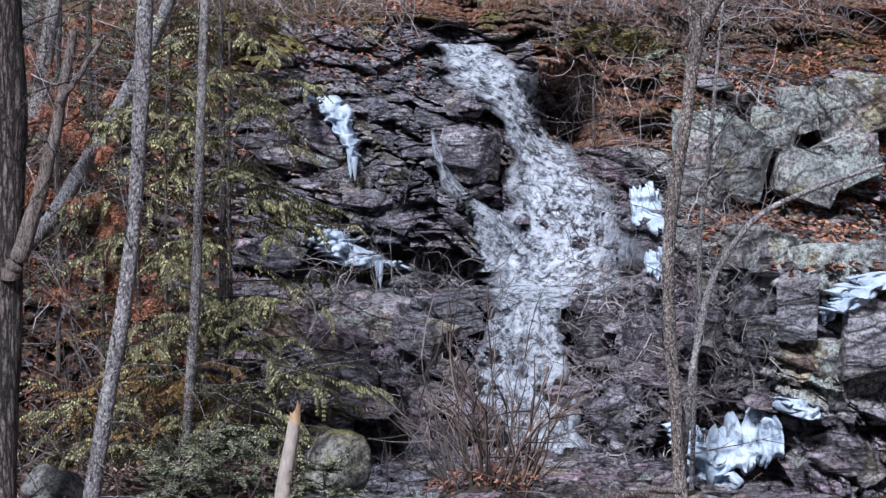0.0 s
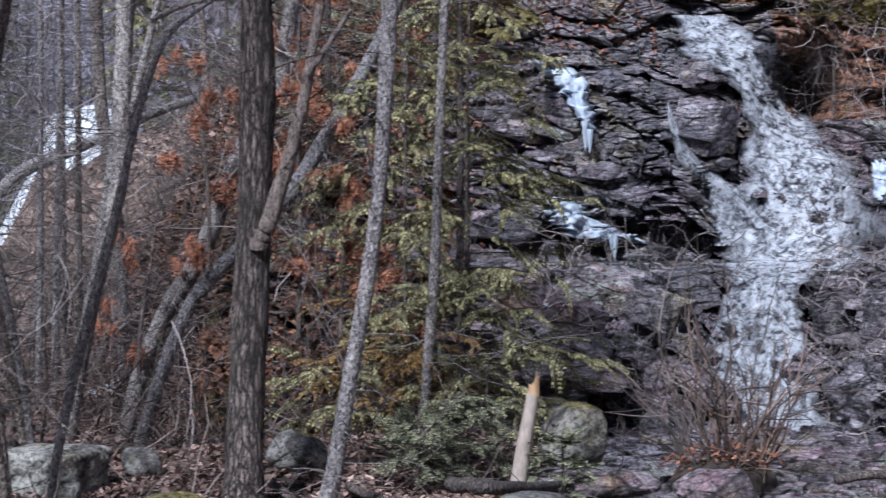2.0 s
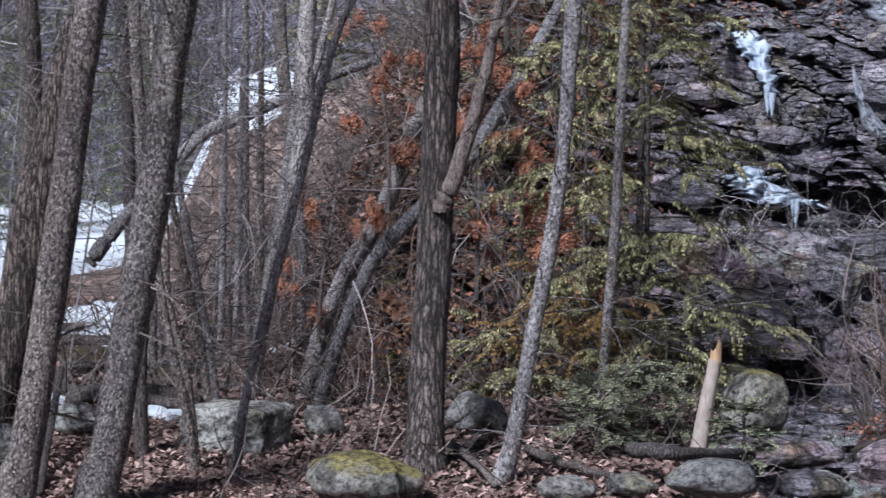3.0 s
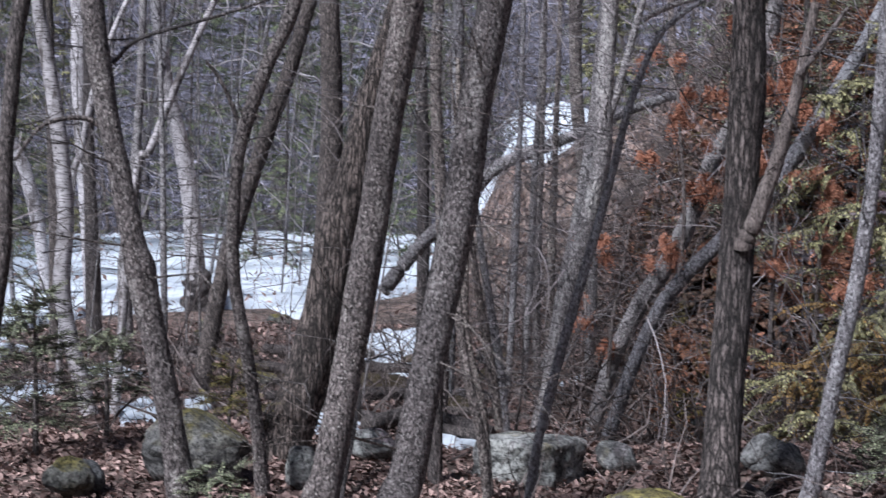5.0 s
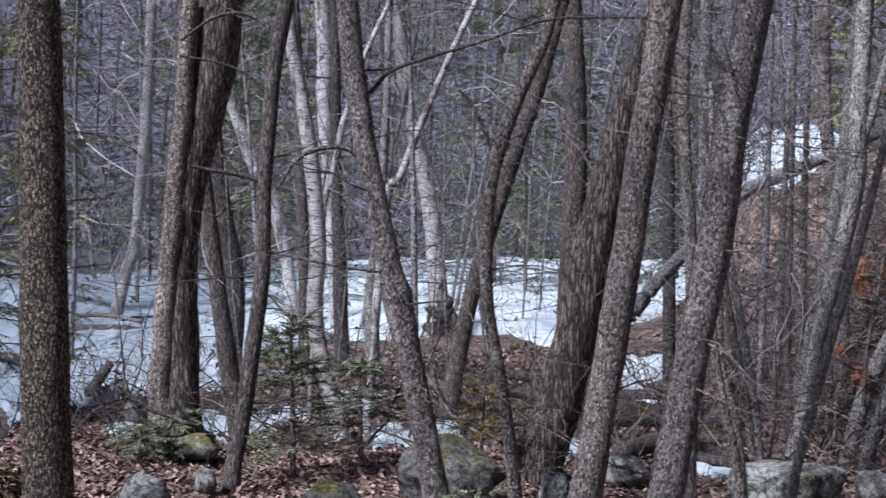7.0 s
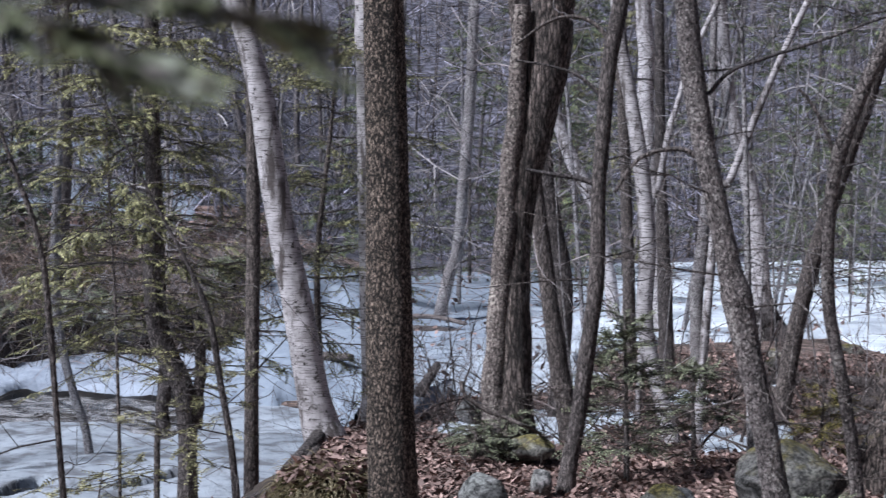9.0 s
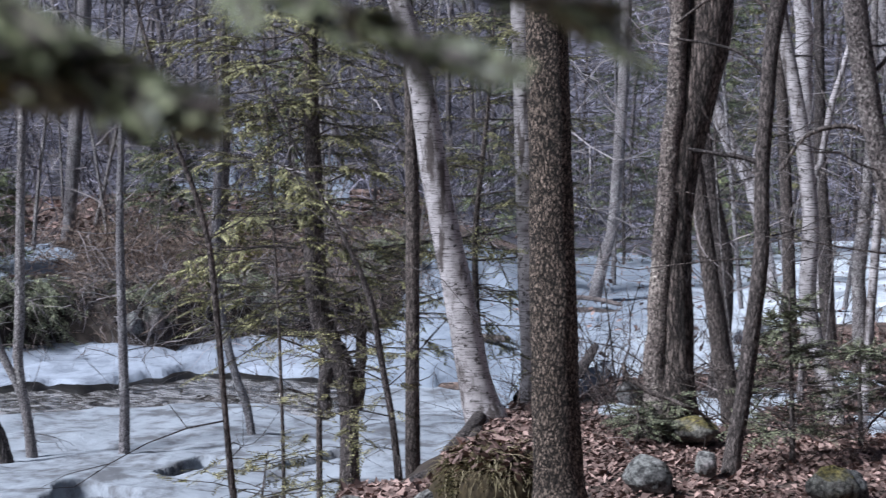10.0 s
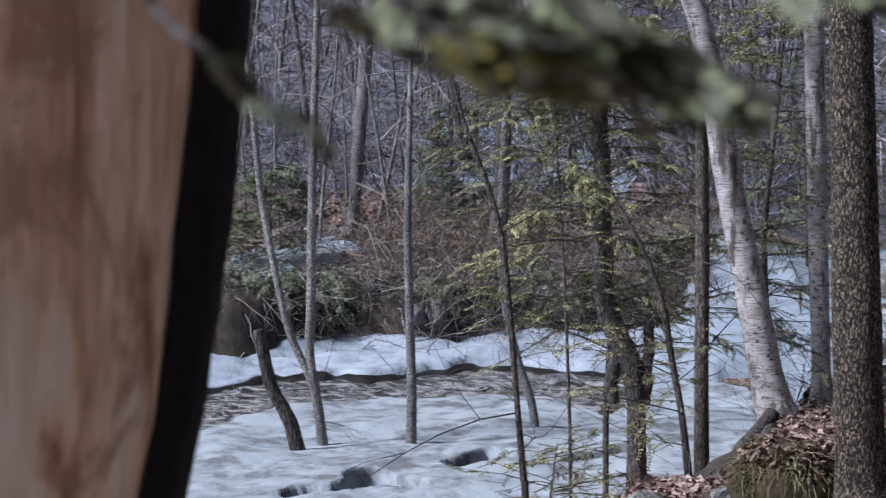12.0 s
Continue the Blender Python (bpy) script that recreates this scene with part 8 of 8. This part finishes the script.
P = wander(np.array([gx, gy, gz + 0.17]) + w * (0.30, 0.29, 0.25) * rng.uniform(0.92, 1.02, (n, 1)), w + rng.normal(0, 0.5, (n, 3)), rng.uniform(0.02, 0.06, n), 4, 0.3, 0.3)
stuff("moss", *tubes(P, np.full((n, 4), 0.005) * np.linspace(1, 0.4, 4), 3), M_MOSS, "shaggy brown-green moss on a mound", "moss")
a, q = rng.uniform(0, 6.283, 260), np.sqrt(rng.uniform(0, 1, 260))
leaf_litter("fallen_leaves", gx + np.cos(a) * q * 0.34, gy + np.sin(a) * q * 0.28, gz + 0.20 + 0.25 * np.sqrt(1 - 0.95 * q * q), 0.035, M_LEAF, "brown leaves caught in the grass of a mound")
x, y, z = scatter(2600, 10.2, 15.5, 45.5, 51.2)
leaf_litter("fallen_leaves", x, y, z, 0.05, M_LEAF, "curled brown leaves on the river bank")


# near tree with its bark torn away
def near_tree(pts, r, bark_from, bark_to):
    p = smooth_path(pts, 60)
    root = thing("peeled_tree", (p[0, 0], p[0, 1], h1(p[0, 0], p[0, 1])), "leaning tree with peeled bare wood and a dark bark edge", "tree")
    th = np.linspace(0, 2 * np.pi, 41)[:-1]
    ring = np.stack([np.cos(th), np.sin(th), np.zeros(40)], -1)
    rad = r * (1 + 0.02 * fbm(np.cos(th)[None] * 2, np.sin(th)[None] * 2, p[:, 2:3] * 2, 3, 221))
    V = p[:, None, :3] + ring[None] * rad[..., None]
    i, j = np.meshgrid(np.arange(59), np.arange(40), indexing="ij")
    F = np.stack([i * 40 + j, i * 40 + (j + 1) % 40, (i + 1) * 40 + (j + 1) % 40, (i + 1) * 40 + j], -1).reshape(-1, 4)
    part("bare_wood", V.reshape(-1, 3), F, M_PEELED, root, "peeled tan wood with dark knots")
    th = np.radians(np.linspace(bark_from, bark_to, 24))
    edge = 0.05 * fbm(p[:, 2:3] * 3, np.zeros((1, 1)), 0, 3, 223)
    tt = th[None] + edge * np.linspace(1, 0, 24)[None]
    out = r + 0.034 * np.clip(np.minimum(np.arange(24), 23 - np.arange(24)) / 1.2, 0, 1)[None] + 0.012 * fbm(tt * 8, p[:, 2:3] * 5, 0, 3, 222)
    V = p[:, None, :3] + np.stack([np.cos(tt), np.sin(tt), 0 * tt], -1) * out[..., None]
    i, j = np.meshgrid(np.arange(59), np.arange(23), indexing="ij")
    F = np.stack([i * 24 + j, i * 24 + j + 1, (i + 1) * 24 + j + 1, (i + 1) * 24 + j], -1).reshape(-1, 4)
    part("bark", V.reshape(-1, 3), F, M_SHADEBARK, root, "thick bark remaining on one side, coloured dark as if shaded")
    return root


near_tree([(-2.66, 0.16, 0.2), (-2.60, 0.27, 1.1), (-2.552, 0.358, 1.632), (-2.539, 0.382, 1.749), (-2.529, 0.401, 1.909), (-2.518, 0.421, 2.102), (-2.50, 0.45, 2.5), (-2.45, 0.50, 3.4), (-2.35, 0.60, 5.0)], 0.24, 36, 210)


def near_branch(stems, per, mat, label, length=0.062):
    """A hemlock twig close by, with two rows of short needles."""
    root = thing("hemlock_branch", stems[0][0], label, "branch", "near hemlock branches")
    P = np.stack([smooth_path(q, 14) for q in stems])
    part("stem", *tubes(P, np.full(P.shape[:2], 0.003) * np.linspace(1.2, 0.5, 14), 6), M_DARK, root)
    stem, leaf = branch_sprays(P, per, length, pairs=16, leaf=0.018, width=0.0022, droop=0.008, hang=0.1, bend=0.05)
    tagged(part("shootwork", *stem, M_DARK, root), kind="stuff")
    tagged(part("foliage", *leaf, mat, root, smooth=False), kind="stuff")
    return root


near_branch([[(-1.38, 0.08, 2.13), (-1.34, 0.11, 2.08), (-1.30, 0.14, 2.07), (-1.26, 0.19, 2.06), (-1.22, 0.23, 2.04)],
             [(-1.34, 0.11, 2.09), (-1.30, 0.13, 2.08), (-1.27, 0.15, 2.06), (-1.25, 0.18, 2.05)],
             [(-1.28, 0.16, 2.10), (-1.26, 0.18, 2.08), (-1.25, 0.21, 2.06), (-1.23, 0.23, 2.04)]], 34, M_NEAR, "dark green hemlock branch hanging close by")
near_branch([[(-1.26, 0.09, 2.08), (-1.24, 0.10, 2.06), (-1.23, 0.11, 2.05), (-1.21, 0.13, 2.04)]], 18, M_YELLOW, "yellowing hemlock shoot hanging close by", 0.035)
near_branch([[(-1.46, 0.06, 2.13), (-1.43, 0.07, 2.08), (-1.40, 0.08, 2.06), (-1.39, 0.10, 2.04), (-1.38, 0.11, 2.03)]], 7, M_HEMLOCK, "green hemlock shoot before the peeled trunk", 0.035)
near_branch([[(-1.24, 0.27, 2.11), (-1.21, 0.28, 2.09), (-1.18, 0.31, 2.08), (-1.15, 0.34, 2.06)],
             [(-1.21, 0.28, 2.10), (-1.17, 0.32, 2.09), (-1.14, 0.37, 2.09), (-1.11, 0.41, 2.08)]], 14, M_NEAR, "green hemlock branch overhead", 0.045)


ice_curtain("thick fluted white ice with icicles at the foot of the rocks", 2.13, 2.72, (0.16, 0.30), (-0.30, -0.06), 1)
ice_curtain("white ice beside the falling water", 1.87, 2.17, (2.19, 2.13), (1.84, 1.72), 2)
ice_curtain("white ice beside the falling water", 1.91, 2.07, (1.50, 1.54), (1.32, 1.29), 3)


# ---------------------------------------------------------------- loose stones on the rock face, one by one
n = 300
sx, sz = rng.uniform(-3.4, 5.0, n), rng.uniform(-0.6, 3.6, n)
sz = np.where((sx > 1.2) & (sx < 2.8) & (sz > 2.3), sz - 2.3, sz)
cx = np.interp(sz, [-0.5, 1.0, 1.8, 3.0, 4.0], [0.75, 0.85, 1.25, 1.05, 0.35])
sy = face_y(sx, sz)
for k in range(n):
    if abs(sx[k] - cx[k]) < 0.55 and k % 5:
        sx[k] -= 1.6
        sy[k] = float(face_y(sx[k], sz[k]))
    ob = new("stone", SLABS[k % 14])
    size = rng.uniform(0.12, 0.28) if k % 6 else rng.uniform(0.28, 0.5)
    ob.matrix_basis = Matrix.LocRotScale((sx[k], sy[k] - 18 - size * 0.06, sz[k] + 0.9), Euler((rng.normal(0.35, 0.2), rng.normal(0.22, 0.16), rng.uniform(-0.5, 0.5))), (size * 1.7, size, size * rng.uniform(0.35, 0.6)))
    ob.parent = rock_face
# rubble too small to pick apart
n = 3500
sx, sz = rng.uniform(-4.2, 5.4, n), rng.uniform(-0.7, 3.6, n)
sz = np.where((sx > 1.2) & (sx < 2.8) & (sz > 2.3), sz - 2.3, sz)
u = rng.normal(size=(n, 8, 3)) * 0.25 + np.array([[a, b, c] for a in (-1, 1) for b in (-1, 1) for c in (-1, 1)]) * 0.5
u = u * (rng.uniform(0.02, 0.085, n)[:, None, None] * np.array([1.3, 1.0, 0.75]))
a = 0.24 + rng.normal(0, 0.2, n)
ux, uz = u[..., 0] * np.cos(a)[:, None] + u[..., 2] * np.sin(a)[:, None], -u[..., 0] * np.sin(a)[:, None] + u[..., 2] * np.cos(a)[:, None]
V = np.stack([ux + sx[:, None], u[..., 1] + face_y(sx, sz)[:, None], uz + sz[:, None]], -1).reshape(-1, 3)
q = np.array([[0, 1, 3, 2], [4, 6, 7, 5], [0, 4, 5, 1], [2, 3, 7, 6], [0, 2, 6, 4], [1, 5, 7, 3]])
F = (np.arange(n)[:, None, None] * 8 + q[None]).reshape(-1, 4)
tagged(part("rubble", V, F, M_SLAB, rock_face, "small broken rock pieces", smooth=False), kind="stuff")


# stones in the bed of the stream
n = 1600
sx, sy, sz = scatter(n, 11.2, 16.4, -12, 4.5)
sz = np.maximum(sz, -0.36)
u = rng.normal(size=(n, 8, 3)) * 0.22 + np.array([[a, b, c] for a in (-1, 1) for b in (-1, 1) for c in (-1, 1)]) * 0.5
u = u * (rng.uniform(0.05, 0.2, n)[:, None, None] * np.array([1.3, 1.0, 0.7]))
V = (u + np.stack([sx, sy, sz], -1)[:, None]).reshape(-1, 3)
F = (np.arange(n)[:, None, None] * 8 + q[None]).reshape(-1, 4)
stuff("stream_stones", V, F, M_ROCK, "wet dark stones in the bed of the stream", "stones")

# ---------------------------------------------------------------- large lichened blocks of the outcrop
boulder(3.35, 17.51, 2.52, 0.56, 0.33, 0.42, M_PALEROCK, "pale lichened rock block of the outcrop", 0.62, 201)
boulder(3.62, 17.75, 2.75, 0.43, 0.25, 0.45, M_PALEROCK, "pale lichened rock block of the outcrop", 0.62, 202)
boulder(4.13, 17.75, 2.65, 0.73, 0.43, 0.66, M_PALEROCK, "pale lichened rock block of the outcrop", 0.62, 203)
boulder(4.06, 17.47, 2.22, 0.73, 0.43, 0.49, M_PALEROCK, "pale lichened rock block of the outcrop", 0.62, 204)
boulder(3.59, 17.37, 2.06, 0.65, 0.38, 0.45, M_PALEROCK, "pale lichened rock block of the outcrop", 0.62, 205)
boulder(2.59, 17.65, 2.32, 0.55, 0.32, 0.63, M_PALEROCK, "pale lichened rock block of the outcrop", 0.62, 206)
boulder(3.00, 17.38, 2.09, 0.62, 0.36, 0.73, M_PALEROCK, "pale lichened rock block of the outcrop", 0.62, 207)
boulder(2.57, 17.25, 1.91, 0.57, 0.33, 0.44, M_PALEROCK, "pale lichened rock block of the outcrop", 0.62, 208)
boulder(2.65, 14.48, 1.44, 0.57, 0.34, 0.35, M_PALEROCK, "pale lichened rock block of the outcrop", 0.62, 209)
boulder(3.11, 14.29, 1.34, 0.59, 0.35, 0.31, M_PALEROCK, "pale lichened rock block of the outcrop", 0.62, 210)
boulder(2.60, 14.34, 0.70, 0.43, 0.25, 0.76, M_SLAB, "grey upright-jointed rock block of the outcrop", 0.62, 211)
boulder(2.88, 14.10, 0.90, 0.40, 0.23, 0.53, M_SLAB, "grey upright-jointed rock block of the outcrop", 0.62, 212)
boulder(2.27, 14.92, 0.79, 0.37, 0.22, 0.37, M_SLAB, "grey upright-jointed rock block of the outcrop", 0.62, 215)
boulder(3.33, 13.87, 0.65, 0.37, 0.22, 0.60, M_SLAB, "grey upright-jointed rock block of the outcrop", 0.62, 217)
boulder(3.26, 14.17, 0.34, 0.69, 0.48, 0.77, M_PALEROCK, "grey upright-jointed rock block of the outcrop", 0.62, 108)
boulder(3.12, 13.98, -0.33, 0.79, 0.55, 0.57, M_ROCK, "dark wet rock block in the waterfall's rock face", 0.62, 109)
boulder(3.51, 14.40, 1.22, 0.59, 0.42, 0.48, M_PALEROCK, "grey upright-jointed rock block of the outcrop", 0.62, 111)
boulder(1.91, 16.21, 0.39, 0.54, 0.38, 0.59, M_ROCK, "dark wet rock block in the waterfall's rock face", 0.62, 112)
boulder(1.67, 15.93, -0.23, 0.57, 0.40, 0.53, M_ROCK, "dark wet rock block in the waterfall's rock face", 0.62, 113)
boulder(0.77, 17.17, 0.30, 0.31, 0.22, 0.35, M_ROCK, "dark wet rock block in the waterfall's rock face", 0.62, 114)
boulder(0.28, 18.61, 2.33, 0.62, 0.44, 0.53, M_ROCK, "dark wet rock block in the waterfall's rock face", 0.62, 115)
boulder(-0.96, 18.29, 2.11, 0.42, 0.30, 0.33, M_ROCK, "dark wet rock block in the waterfall's rock face", 0.62, 116)
boulder(-0.55, 18.28, 1.78, 0.52, 0.36, 0.33, M_ROCK, "dark wet rock block in the waterfall's rock face", 0.62, 117)
boulder(-0.32, 18.04, 1.10, 0.51, 0.36, 0.23, M_SLAB, "grey broken rock block at the foot of the face", 0.62, 118)
boulder(-0.79, 16.93, 0.72, 0.65, 0.46, 0.48, M_SLAB, "grey broken rock block at the foot of the face", 0.62, 119)
boulder(-1.37, 16.67, 0.59, 0.60, 0.42, 0.47, M_SLAB, "grey broken rock block at the foot of the face", 0.62, 120)
boulder(-1.36, 15.90, 0.14, 0.78, 0.54, 0.45, M_SLAB, "grey broken rock block at the foot of the face", 0.62, 121)
boulder(-0.24, 16.70, 0.40, 0.69, 0.48, 0.52, M_SLAB, "grey broken rock block at the foot of the face", 0.62, 122)
boulder(-0.75, 19.17, 2.88, 0.40, 0.28, 0.30, M_ROCK, "dark wet rock block in the waterfall's rock face", 0.62, 125)
boulder(0.23, 19.20, 2.93, 0.40, 0.28, 0.30, M_ROCK, "dark wet rock block in the waterfall's rock face", 0.62, 126)
boulder(0.55, 16.50, -0.46, 0.38, 0.27, 0.26, M_ROCK, "dark wet rock block in the waterfall's rock face", 0.62, 127)
boulder(1.27, 16.10, -0.59, 0.46, 0.32, 0.33, M_ROCK, "dark wet rock block in the waterfall's rock face", 0.62, 128)
boulder(-0.97, 16.15, 0.33, 0.62, 0.44, 0.54, M_SLAB, "grey broken rock block at the foot of the face", 0.62, 129)
boulder(-0.45, 16.16, -0.04, 0.71, 0.49, 0.54, M_SLAB, "grey broken rock block at the foot of the face", 0.62, 130)
boulder(-1.06, 15.87, -0.22, 0.65, 0.46, 0.45, M_SLAB, "grey broken rock block at the foot of the face", 0.62, 131)
boulder(0.08, 17.13, 0.74, 0.57, 0.40, 0.40, M_SLAB, "grey broken rock block at the foot of the face", 0.62, 132)
boulder(-0.52, 16.83, 0.65, 0.52, 0.36, 0.39, M_SLAB, "grey broken rock block at the foot of the face", 0.62, 133)
boulder(0.18, 16.61, -0.03, 0.64, 0.45, 0.51, M_SLAB, "grey broken rock block at the foot of the face", 0.62, 134)
boulder(-0.14, 16.23, -0.35, 0.63, 0.44, 0.38, M_SLAB, "grey broken rock block at the foot of the face", 0.62, 135)
boulder(1.49, 16.78, 0.50, 0.52, 0.36, 0.48, M_ROCK, "dark wet rock block in the waterfall's rock face", 0.62, 136)
boulder(1.25, 16.54, -0.12, 0.55, 0.39, 0.47, M_ROCK, "dark wet rock block in the waterfall's rock face", 0.62, 137)
boulder(-2.01, 17.10, 0.72, 0.70, 0.49, 0.48, M_ROCK, "dark wet rock block in the waterfall's rock face", 0.62, 139)
boulder(-2.54, 16.96, 0.55, 0.66, 0.46, 0.39, M_ROCK, "dark wet rock block in the waterfall's rock face", 0.62, 140)

x, y, z = scatter(1500, 20, 60, 22, 46)
leaf_litter("fallen_leaves", x, y, z + 0.22, 0.06, M_LEAF, "scattered leaves and bark bits on the snow")
